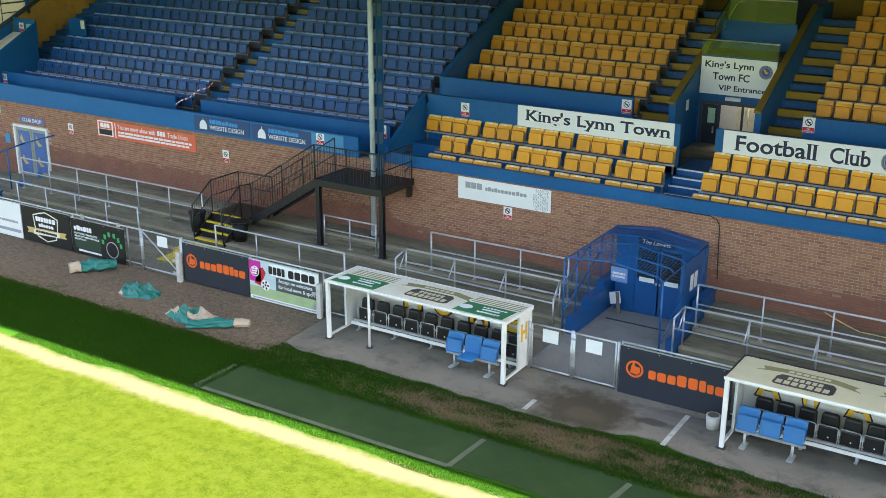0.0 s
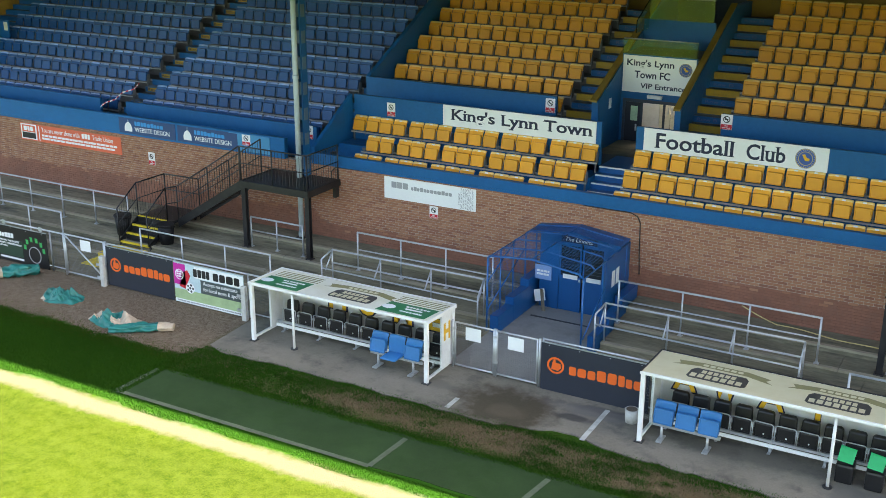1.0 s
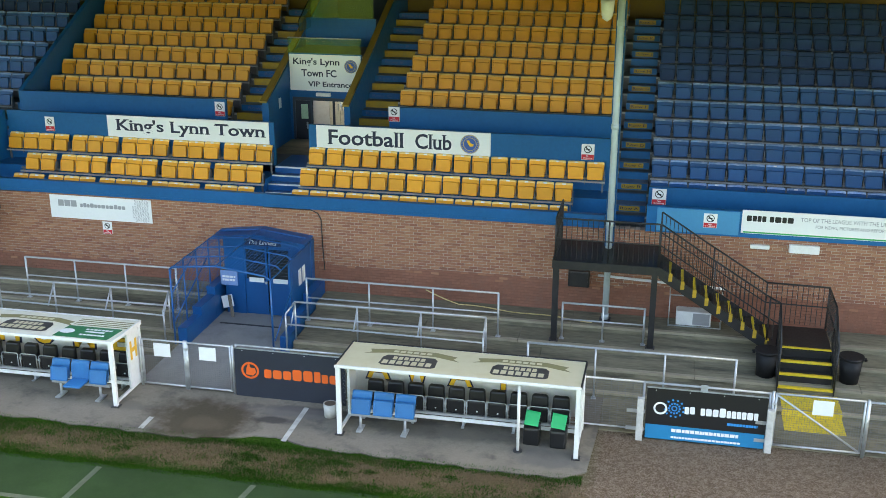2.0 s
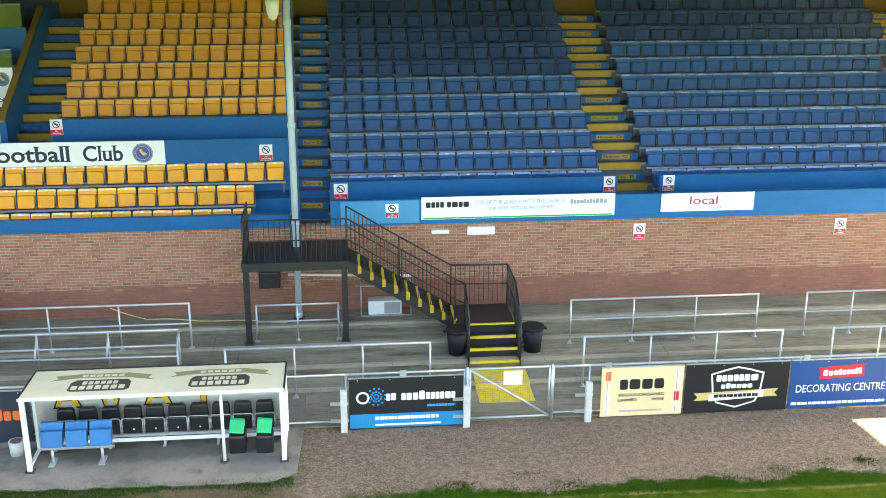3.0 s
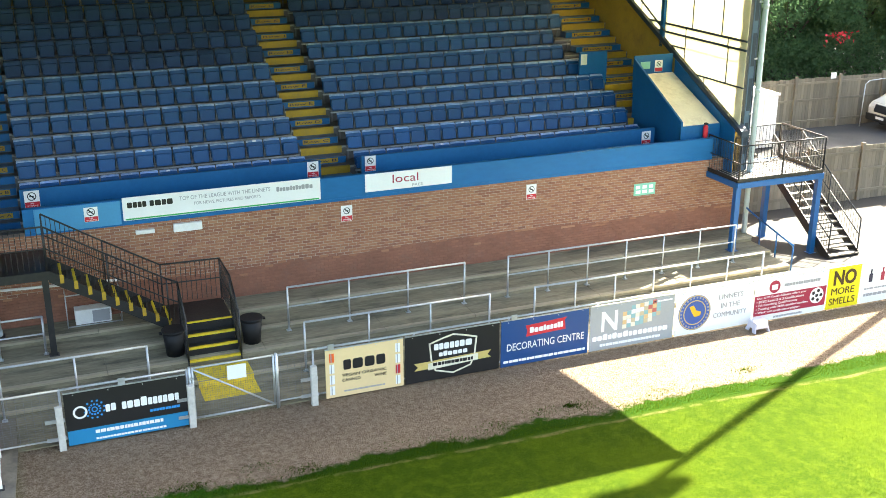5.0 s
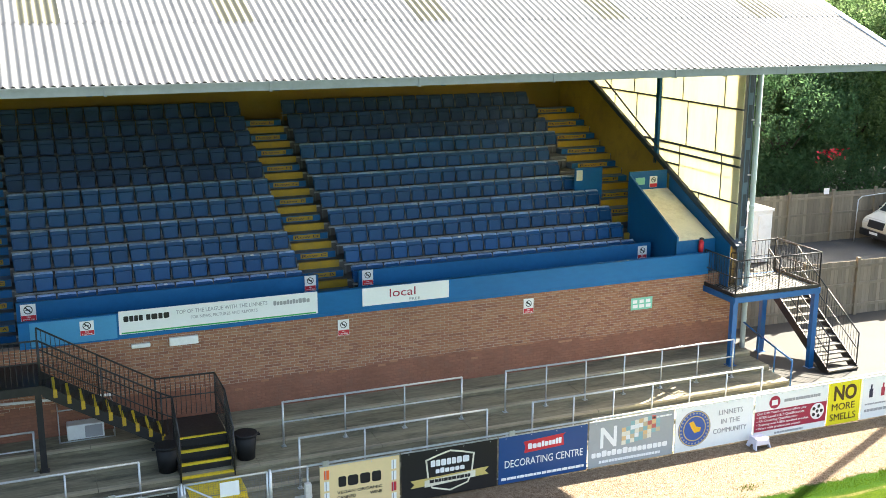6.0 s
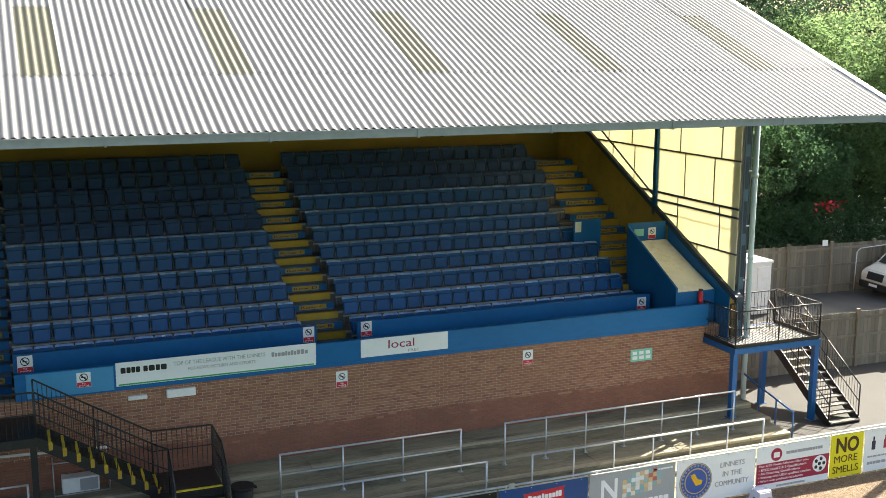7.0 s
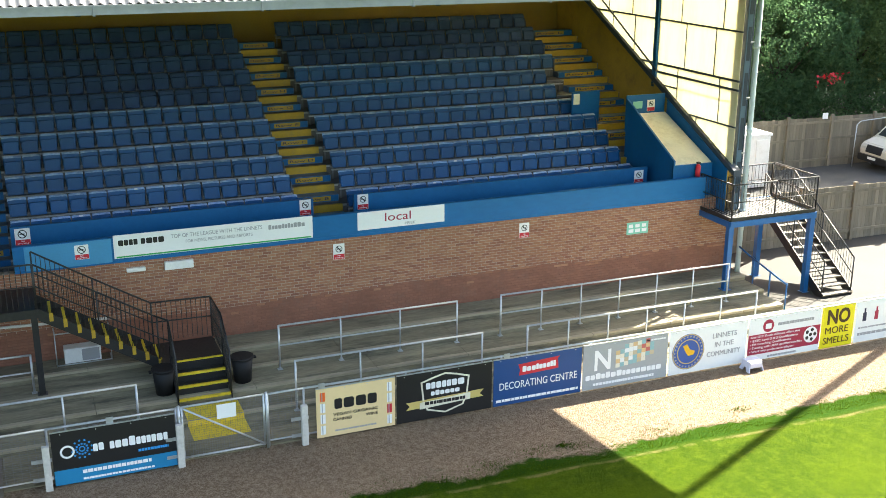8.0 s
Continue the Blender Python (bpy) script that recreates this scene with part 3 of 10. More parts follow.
def bars(bm, x0, x1, z0, z1, y, rows=1, cuts=6, seed=1, mi=0):
    """Rows of plain bars in place of small print."""
    rnd = random.Random(seed)
    h = (z1 - z0) / (rows * 1.6)
    for r in range(rows):
        z = z1 - (r + 0.8) * (z1 - z0) / rows
        x = x0
        end = x1 - rnd.random() * 0.12 * (x1 - x0) * (r > 0)
        while x < end - 0.01:
            w = min((x1 - x0) / cuts * rnd.uniform(0.5, 1.2), end - x)
            slab(bm, [(x, y, z), (x + w * 0.86, y, z), (x + w * 0.86, y, z + h), (x, y, z + h)], (0, 0.005, 0), mi)
            x += w

# ---- ground, apron, terrace ----
XL, XR = -39.6, 19.6          # the two gable ends of the stand
TREAD, RISE = 0.76, 0.385     # seating rows
Y_ROW, Z_ROW = 1.28, 2.81     # front edge and floor of row A


def row_y(r):
    return Y_ROW + TREAD * r


def row_z(r):
    return Z_ROW + RISE * r


def build_ground():
    bm = bmesh.new()
    n = 40
    xs = [-600, -200, -80] + [-60 + 120 * i / n for i in range(n + 1)] + [80, 200, 600]
    ys = [-600, -200, -60] + [-40 + 80 * i / n for i in range(n + 1)] + [60, 200, 600]
    g = [[bm.verts.new((x, y, 0)) for x in xs] for y in ys]
    for j in range(len(ys) - 1):
        for i in range(len(xs) - 1):
            bm.faces.new((g[j][i], g[j][i + 1], g[j + 1][i + 1], g[j + 1][i]))
    struct("ground", bm, GROUND, "mown green pitch turf with a brown shingle margin", "ground")
    # apron in front of the dugouts, uneven front edge
    bm = bmesh.new()
    rnd = random.Random(4)
    pts = [(-17.05, -5.2), (-16.93, -7.05)]
    x = -16.4
    while x < -1.2:
        pts.append((x, -7.22 + 0.05 * math.sin(x * 0.8) + 0.3 * math.exp(-((x + 7.5) / 0.8) ** 2) + rnd.uniform(-0.05, 0.05)))
        x += 0.24
    pts += [(-0.85, -6.95), (-0.75, -5.2)]
    pts = pts + [(-0.75, -3.62), (-17.05, -3.62)]
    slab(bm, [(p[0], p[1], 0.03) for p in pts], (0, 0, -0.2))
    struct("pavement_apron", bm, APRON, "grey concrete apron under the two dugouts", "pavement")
    # paved strip behind the pitch fence
    bm = bmesh.new()
    box(bm, -60, -17.06, -5.12, 0.0, -0.2, 0.025)
    box(bm, -0.74, 20.3, -5.12, -3.0, -0.2, 0.025)
    struct("pavement_walkway", bm, TERRACE, "grey concrete walkway behind the pitch fence", "pavement")
    # yard and car park past the right-hand end
    bm = bmesh.new()
    box(bm, 20.3, 70, -5.12, 2.6, -0.2, 0.012)
    struct("pavement_yard", bm, SLAB, "pale sunlit concrete yard beside the stand", "pavement")
    bm = bmesh.new()
    box(bm, 20.0, 90, 2.6, 30, -0.2, 0.006)
    struct("road_car_park", bm, ASPHALT, "dark grey asphalt car park behind a timber fence", "road")


def build_matting():
    bm = bmesh.new()
    pts, rnd = [], random.Random(8)
    for i in range(31):
        x = -17.2 + 12.6 * i / 30
        pts.append((x, -10.12 + rnd.uniform(-0.03, 0.03) + 0.006 * i))
    for i in range(31):
        x = -4.6 - 12.6 * i / 30
        pts.append((x, -8.63 + rnd.uniform(-0.06, 0.06)))
    slab(bm, [(x, y, 0.007) for x, y in pts], (0, 0, -0.05))
    m = tagged(obj("matting", bm, MAT_GREEN), "faded grey-green matting laid on the touchline turf", "mat", kind="structure")
    lift = 0.010
    for (x0, y0, x1, y1) in ((-17.12, -10.03, -10.35, -10.03), (-10.35, -10.03, -10.28, -8.72), (-17.12, -10.03, -17.1, -8.72), (-7.2, -9.9, -7.05, -8.75)):
        bm = bmesh.new()
        d = Vector((x1 - x0, y1 - y0, 0)).normalized()
        s = Vector((-d.y, d.x, 0)) * 0.06
        lift += 0.0012
        a, b = Vector((x0, y0, lift)), Vector((x1, y1, lift))
        slab(bm, [a - s, b - s, b + s, a + s], (0, 0, -0.006))
        part("painted_line", bm, FAINT_LINE, m)
    # white lines on the apron
    for (x0, y0, x1, y1) in ((-10.2, -7.12, -10.2, -6.6), (-7.07, -7.02, -7.07, -5.5)):
        bm = bmesh.new()
        slab(bm, [(x0 - 0.055, y0, 0.034), (x0 + 0.055, y0, 0.034), (x1 + 0.055, y1, 0.034), (x1 - 0.055, y1, 0.034)], (0, 0, -0.01))
        struct("pavement_line", bm, LINE_WHITE, "worn white line painted on the concrete apron", "line")


STEP_Y = (-3.6, -2.7, -1.8, -0.9)
STEP_Z = 0.15


def build_terrace():
    for x0, x1, nm in ((-33.6, -11.25, "terrace_west"), (-8.35, 20.04, "terrace_east")):
        bm = bmesh.new()
        for k, y in enumerate(STEP_Y):
            box(bm, x0, x1, y, 0.02 if k == 3 else STEP_Y[k + 1], -0.1, STEP_Z * (k + 1) - 0.05)
        t = struct(nm, bm, TERRACE, "shallow grey concrete standing terrace, stained and worn", "terrace")
        # each step is a row of precast treads with a pale worn front edge
        rnd = random.Random(int(x0))
        for k, y in enumerate(STEP_Y):
            back = 0.0 if k == 3 else STEP_Y[k + 1]
            z = STEP_Z * (k + 1)
            x = x0
            while x < x1 - 0.1:
                w = min(rnd.choice((2.4, 3.0, 3.0, 3.6)), x1 - x)
                if x1 - x - w < 0.8:
                    w = x1 - x
                bm = bmesh.new()
                dz = rnd.uniform(-0.004, 0.004)
                box(bm, x + 0.006, x + w - 0.006, y - 0.015, back, z - 0.06, z + dz)
                box(bm, x + 0.008, x + w - 0.008, y - 0.018, y + 0.10, z - 0.055, z + dz + 0.004, 1)
                part("tread", bm, [TERRACE, STEP_EDGE], t)
                x += w


# ---- the stand: front wall, decks, rear wall ----
DOOR_X0, DOOR_X1, DOOR_TOP = -36.2, -34.25, 2.0
END_X = 20.1


def build_front_wall():
    bm = bmesh.new()
    for x0, x1, z0 in ((XL, DOOR_X0, 0), (DOOR_X1, XR - 0.15, 0)):
        box(bm, x0, x1, 0.012, 0.25, z0, 2.86)
    box(bm, DOOR_X0, DOOR_X1, 0.012, 0.25, DOOR_TOP, 2.86)
    box(bm, XR - 0.15, END_X, 0.012, 0.25, 0, 2.3)   # the end of the wall runs on under the platform
    w = struct("wall_front", bm, MORTAR, "brown brick front wall, lower courses painted dull red", "wall")
    # blue fascia beam in three runs
    for nm, x0, x1, top, mat in (("fascia_west", XL, -19.75, 3.5, BLUE_FASCIA), ("fascia_centre", -18.75, -1.1, 3.19, BLUE), ("fascia_east", -0.1, XR - 0.6, 3.5, BLUE_FASCIA)):
        bm = bmesh.new()
        soft_box(bm, x0, x1, -0.035, 0.14, 2.86, top, 0.012)
        box(bm, x0, x1, -0.05, 0.0, 2.86, 2.93)
        struct(nm, bm, mat, "faded blue painted fascia along the top of the brick wall", "fascia")
    return w


def build_decks():
    # side decks from row A, centre deck from row D
    for nm, x0, x1, r0 in (("deck_west", XL + 0.1, -18.8, 0), ("deck_centre", -18.8, -1.2, 3), ("deck_east", -1.2, XR - 0.1, 0)):
        bm = bmesh.new()
        for xa, xb in ((x0, -11.25), (-8.6, x1)) if nm == "deck_centre" else ((x0, x1),):
            box(bm, xa, xb, row_y(r0) + 0.1, 10.5, row_z(r0) - 0.6, row_z(r0) - 0.3)
        dk = struct(nm, bm, DECK, "dark concrete stepped seating deck", "deck")
        for r in range(r0, 11):
            bm = bmesh.new()
            y1 = row_y(r + 1) if r < 10 else 10.5
            # the centre block stands either side of the entrance recess
            for xa, xb in ((x0, -11.25), (-8.6, x1)) if nm == "deck_centre" else ((x0, x1),):
                box(bm, xa, xb, row_y(r), y1, row_z(r) - 0.5, row_z(r))
                box(bm, xa + 0.01, xb - 0.01, row_y(r) - 0.006, row_y(r) + 0.05, row_z(r) - 0.05, row_z(r) + 0.005, 1)
            part("deck_step", bm, [DECK, DECK_EDGE], dk)
    bm = bmesh.new()
    for x0, x1 in ((XL + 0.1, -18.8), (-1.2, XR - 0.1)):
        box(bm, x0, x1, 0.1, Y_ROW, 2.3, 2.6)
    for xa, xb in ((-18.75, -11.25), (-8.6, -1.15)):
        box(bm, xa, xb, 2.23, 3.41, 3.2, 3.6)
    box(bm, -11.25, -8.6, 2.1, 3.5, 3.0, 3.4)
    for k, (y0, y1) in enumerate(((0.05, 0.55), (0.55, 1.3), (1.3, 2.1))):
        b2 = bmesh.new()
        for xa, xb in ((-18.75, -10.39), (-9.41, -1.15)):
            box(b2, xa, xb, y0, y1, 2.1, 2.42 + 0.4 * k)
        struct("deck_step_front", b2, BLUE, "blue painted front seating step", "deck")
    struct("deck_front", bm, DECK, "dark concrete gangways and front seating steps", "deck")
    # low blue walls in front of the rows
    def low_wall(nm, x0, x1, y, z0, z1):
        b = bmesh.new()
        soft_box(b, x0, x1, y, y + 0.12, z0, z1, 0.012)
        return struct(nm, b, BLUE, "blue painted low wall in front of the seat rows", "wall")
    low_wall("wall_low_west", -38.35, -28.62, 1.16, 2.6, 3.66)
    low_wall("wall_low_west", -27.4, -19.4, 1.16, 2.6, 3.66)
    low_wall("wall_low_east", -0.1, 7.42, 1.16, 2.6, 3.66)
    low_wall("wall_low_east", 8.55, 17.75, 1.16, 2.6, 3.66)
    low_wall("wall_low_centre", -18.93, -12.35, 3.42, 3.6, 4.93)
    low_wall("wall_low_centre", -7.45, -1.2, 3.42, 3.6, 4.93)
    b3 = bmesh.new()
    box(b3, -10.39, -9.41, 0.14, 0.6, 2.1, 2.4)
    struct("deck_passage", b3, DECK, "dark concrete floor of the passage to the entrance", "deck")
    low_wall("wall_name_west", -18.6, -10.4, 2.1, 3.2, 4.62)
    low_wall("wall_name_east", -9.4, -1.1, 2.1, 3.2, 4.62)
    # sloping blue partitions beside the centre block
    bm = bmesh.new()
    slab(bm, [(-18.78, 0.0, 2.9), (-18.78, 0.0, 3.35), (-18.78, 2.1, 4.62), (-18.78, 2.1, 3.2)], (0.12, 0, 0))
    struct("wall_partition", bm, BLUE, "blue painted sloping partition beside the amber seats", "wall")
    bm = bmesh.new()
    slab(bm, [(-19.05, 3.5, 3.9), (-19.05, 3.5, 4.93), (-19.05, 10.5, 8.4), (-19.05, 10.5, 7.0)], (0.14, 0, 0))
    struct("wall_partition", bm, BLUE, "blue painted sloping partition between seat blocks", "wall")
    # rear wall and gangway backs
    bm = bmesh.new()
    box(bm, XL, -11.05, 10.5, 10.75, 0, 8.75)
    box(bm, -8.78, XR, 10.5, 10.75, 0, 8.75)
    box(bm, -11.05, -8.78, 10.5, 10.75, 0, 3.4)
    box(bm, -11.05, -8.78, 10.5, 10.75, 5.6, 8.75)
    struct("wall_rear", bm, YELLOW_DIM, "yellow painted rear wall with the stand's shade in its colour", "wall")


def build_aisle(x0, x1, r0, r1, riser, plate, words=True, ink=None, lower=()):
    """Two half-height steps to each row, painted fronts, a row plate on every second one."""
    bm = bmesh.new()
    for r in range(r0, r1):
        y, z = row_y(r), row_z(r)
        box(bm, x0, x1, y + 0.38, y + TREAD, z - 0.02, z + 0.19)
    a = struct("aisle_steps", bm, AISLE_TREAD, "concrete aisle steps with painted edges between seats", "stairs")
    for r in range(r0, r1):
        y, z = row_y(r), row_z(r)
        b = bmesh.new()
        box(b, x0 + 0.01, x1 - 0.01, y - 0.008, y + 0.02, z - 0.185, z + 0.005)
        box(b, x0 + 0.01, x1 - 0.01, y - 0.008, y + 0.09, z + 0.003, z + 0.011)
        part("step_edge", b, riser, a)
        b = bmesh.new()
        box(b, x0 + 0.015, x1 - 0.015, y + 0.372, y + 0.4, z + 0.01, z + 0.185)
        part("step_edge", b, plate, a)
        if words:
            w = x1 - x0
            sub = thing_plate(a, x0 + 0.14 * w, x1 - 0.2 * w, y + 0.368, z + 0.035, z + 0.165, "ABCDEFGHJKL"[r - (r0 if ink else 0)], ink)
    return a


def thing_plate(parent, x0, x1, y, z0, z1, letter, ink):
    b = bmesh.new()
    if ink is None:
        box(b, x0, x1, y - 0.004, y + 0.004, z0, z1)
        p = part("row_plate", b, YELLOW_PAINT, parent)
        letters("Row " + letter, x0 + 0.06 * (x1 - x0), x1 - 0.06 * (x1 - x0), z0 + 0.03, z1 - 0.025, y - 0.004, NAVY_INK, p)
    else:
        letters("Row " + letter, x0 + 0.1 * (x1 - x0), x1 - 0.1 * (x1 - x0), z0 + 0.02, z1 - 0.02, y, ink, parent)


def build_columns():
    # front columns: steel channel with a grey rainwater pipe in front
    for x, y, foot, top in ((-18.92, -0.45, 0.6, 10.95), (-0.95, -0.45, 0.6, 10.95), (20.08, -0.5, 0.0, 10.9), (-39.75, -0.6, 0.0, 10.9)):
        c = thing("roof_column", (x, y, foot), "blue steel roof column with a pale grey rainwater pipe", "column", "front roof columns")
        b = bmesh.new()
        px = x - 0.03 if x > 10 else x
        rod(b, (px, y, foot), (px, y, top), 0.08, 14)
        for z in np.arange(foot + 0.05, top, 2.4):
            rod(b, (px, y, z), (px, y, z + 0.12), 0.095, 14)
        part("pipe", b, GREY_PIPE, c)
        if x > 10:
            # box column beside the pipe: dark side, front plate with dark plates for shaded slots
            xc = x - 0.2
            b = bmesh.new()
            box(b, xc - 0.13, xc - 0.1, y + 0.14, y + 0.46, 2.5, top)
            box(b, xc + 0.1, xc + 0.13, y + 0.14, y + 0.46, 2.5, top)
            part("channel", b, FRAME_DARK, c, "dark side of the column")
            b = bmesh.new()
            box(b, xc - 0.1, xc + 0.1, y + 0.16, y + 0.18, 2.5, top)
            part("front_plate", b, BATTEN, c)
            for z in np.arange(3.0, top - 0.9, 1.3):
                b = bmesh.new()
                box(b, xc - 0.045, xc + 0.075, y + 0.15, y + 0.165, z, z + 0.95)
                part("opening", b, FRAME_DARK, c, "dark plate standing for a shaded slot in the column")
            for z in np.arange(4.2, top - 0.5, 1.6):
                b = bmesh.new()
                box(b, xc + 0.02, px + 0.1, y + 0.07, y + 0.1, z, z + 0.05)
                part("pipe_clip", b, GALV, c)
        else:
            b = bmesh.new()
            box(b, x - 0.11, x - 0.08, y + 0.14, y + 0.44, 2.5, top)
            box(b, x + 0.08, x + 0.11, y + 0.14, y + 0.44, 2.5, top)
            part("channel", b, BLUE, c)
            for z in np.arange(2.7, top - 0.3, 0.75):
                b = bmesh.new()
                box(b, x - 0.115, x + 0.115, y + 0.2, y + 0.38, z, z + 0.36)
                part("batten", b, BATTEN, c)
        b = bmesh.new()
        soft_box(b, x - 0.14, x + 0.14, y - 0.14, y + 0.14, foot - 0.01, foot + 0.03, 0.008)
        part("base_plate", b, BLACK_STEEL, c)


# ---- roof ----
EAVE_Y, EAVE_Z, PITCH, RIDGE_Y = -5.8, 9.42, 0.405, 1.9
ROOF_X0, ROOF_X1 = -40.2, 20.2
CORR = 0.163
LAP_Y = -3.38
LIGHTS = [0.3 - 4.32 * i for i in range(9, 0, -1)] + [0.42, 4.25, 8.6, 13.1, 17.57]


def roof_z(y):
    return EAVE_Z + PITCH * (y - EAVE_Y) if y <= RIDGE_Y else EAVE_Z + PITCH * (2 * RIDGE_Y - y - EAVE_Y)


def sheet(bm, x0, x1, y0, y1, lift=0.0, mi=0):
    """Corrugated sheeting between two heights of the slope."""
    n = max(4, int(round((x1 - x0) / CORR * 6)))
    prev = None
    for i in range(n + 1):
        x = x0 + (x1 - x0) * i / n
        w = 0.021 * math.sin(2 * math.pi * x / CORR)
        pair = [bm.verts.new((x, y, roof_z(y) + w + lift)) for y in (y0, y1)]
        if prev:
            f = bm.faces.new((prev[0], pair[0], pair[1], prev[1]))
            f.smooth, f.material_index = True, mi
        prev = pair


def build_roof():
    r = thing("roof", (0, RIDGE_Y, roof_z(RIDGE_Y)), "pale grey corrugated pitched roof over the stand", "roof", kind="structure")
    # sheets, 4.32 m bays with a rooflight in each
    seen = [x for x in LIGHTS if ROOF_X0 < x < ROOF_X1]
    edges = [ROOF_X0] + [e for x in seen for e in (x, x + 0.76)] + [ROOF_X1]
    x = ROOF_X0
    while x < ROOF_X1 - 0.01:
        e = min(x + CORR * 24, ROOF_X1)
        bm = bmesh.new()
        sheet(bm, x, e, EAVE_Y - 0.06, LAP_Y + 0.12)
        part("roof_sheet", bm, ROOF, r, tidy=False)
        x = e
    for a, b in zip(edges[0::2], edges[1::2]):
        bm = bmesh.new()
        sheet(bm, a, b, LAP_Y, RIDGE_Y, 0.009)
        part("roof_sheet", bm, ROOF, r, tidy=False)
    for x in seen:
        bm = bmesh.new()
        sheet(bm, x, x + 0.76, LAP_Y - 0.03, 0.1, 0.009)
        part("rooflight", bm, SKYLIGHT, r, "yellowed translucent rooflight", tidy=False)
        bm = bmesh.new()
        sheet(bm, x, x + 0.76, 0.02, RIDGE_Y, 0.016)
        part("roof_sheet", bm, ROOF, r, tidy=False)
    bm = bmesh.new()
    slab(bm, [(ROOF_X0, RIDGE_Y, roof_z(RIDGE_Y)), (ROOF_X1, RIDGE_Y, roof_z(RIDGE_Y)), (ROOF_X1, 11.2, roof_z(11.2)), (ROOF_X0, 11.2, roof_z(11.2))], (0, 0, -0.03))
    part("rear_slope", bm, ROOF, r)
    bm = bmesh.new()
    rod(bm, (ROOF_X0, RIDGE_Y, roof_z(RIDGE_Y) + 0.02), (ROOF_X1, RIDGE_Y, roof_z(RIDGE_Y) + 0.02), 0.14, 10)
    part("ridge_cap", bm, ROOF, r)
    # dark sheet added a hand below the sheets in place of their underside, with purlins
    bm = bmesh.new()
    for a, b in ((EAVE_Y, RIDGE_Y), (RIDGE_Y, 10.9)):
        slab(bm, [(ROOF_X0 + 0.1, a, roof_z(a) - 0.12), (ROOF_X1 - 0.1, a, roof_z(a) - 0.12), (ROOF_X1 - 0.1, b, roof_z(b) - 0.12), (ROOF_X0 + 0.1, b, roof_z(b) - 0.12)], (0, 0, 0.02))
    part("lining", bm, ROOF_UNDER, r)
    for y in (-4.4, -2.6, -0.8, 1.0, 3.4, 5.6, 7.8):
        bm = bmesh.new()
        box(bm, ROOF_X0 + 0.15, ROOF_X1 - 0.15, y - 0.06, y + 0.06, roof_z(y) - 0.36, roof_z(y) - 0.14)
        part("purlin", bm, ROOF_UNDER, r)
    # gutter along the eave
    bm = bmesh.new()
    box(bm, ROOF_X0, ROOF_X1, EAVE_Y - 0.16, EAVE_Y - 0.02, EAVE_Z - 0.2, EAVE_Z - 0.05)
    box(bm, ROOF_X0, ROOF_X1, EAVE_Y - 0.175, EAVE_Y - 0.155, EAVE_Z - 0.07, EAVE_Z - 0.03)
    part("gutter", bm, GUTTER_GREY, r, "grey metal gutter")
    for i in range(21):
        x = ROOF_X0 + 0.6 + i * 2.95
        bm = bmesh.new()
        box(bm, x - 0.02, x + 0.02, EAVE_Y - 0.185, EAVE_Y - 0.02, EAVE_Z - 0.22, EAVE_Z - 0.19)
        box(bm, x - 0.02, x + 0.02, EAVE_Y - 0.19, EAVE_Y - 0.176, EAVE_Z - 0.22, EAVE_Z - 0.04)
        part("gutter_bracket", bm, GUTTER_GREY, r)
    # verge trims and side trusses
    for x in (ROOF_X0, ROOF_X1):
        bm = bmesh.new()
        for a, b in ((EAVE_Y - 0.05, RIDGE_Y), (RIDGE_Y, 11.2)):
            slab(bm, [(x - 0.09, a, roof_z(a) + 0.05), (x + 0.09, a, roof_z(a) + 0.05), (x + 0.09, b, roof_z(b) + 0.05), (x - 0.09, b, roof_z(b) + 0.05)], (0, 0, -0.16))
        part("verge_trim", bm, WHITE, r, "white verge trim")
        s = x - 0.25 if x > 0 else x + 0.25
        bm = bmesh.new()
        slab(bm, [(s, EAVE_Y + 0.1, EAVE_Z - 0.22), (s, -0.5, EAVE_Z + 0.38), (s, -0.5, roof_z(-0.5) - 0.14), (s, EAVE_Y + 0.1, EAVE_Z - 0.14)], (0.05, 0, 0))
        slab(bm, [(s - 0.05, EAVE_Y, EAVE_Z - 0.34), (s - 0.05, -0.4, EAVE_Z + 0.26), (s - 0.05, -0.4, EAVE_Z + 0.4), (s - 0.05, EAVE_Y, EAVE_Z - 0.2)], (0.14, 0, 0))
        part("side_truss", bm, FRAME_DARK, r, "dark steel cantilever truss")
    for x in np.arange(-36.0, 20, 3.4):
        bm = bmesh.new()
        slab(bm, [(x, EAVE_Y + 0.2, EAVE_Z - 0.25), (x, RIDGE_Y, roof_z(RIDGE_Y) - 0.45), (x, RIDGE_Y, roof_z(RIDGE_Y) - 0.14), (x, EAVE_Y + 0.2, EAVE_Z - 0.12)], (0.1, 0, 0))
        part("rafter", bm, ROOF_UNDER, r)


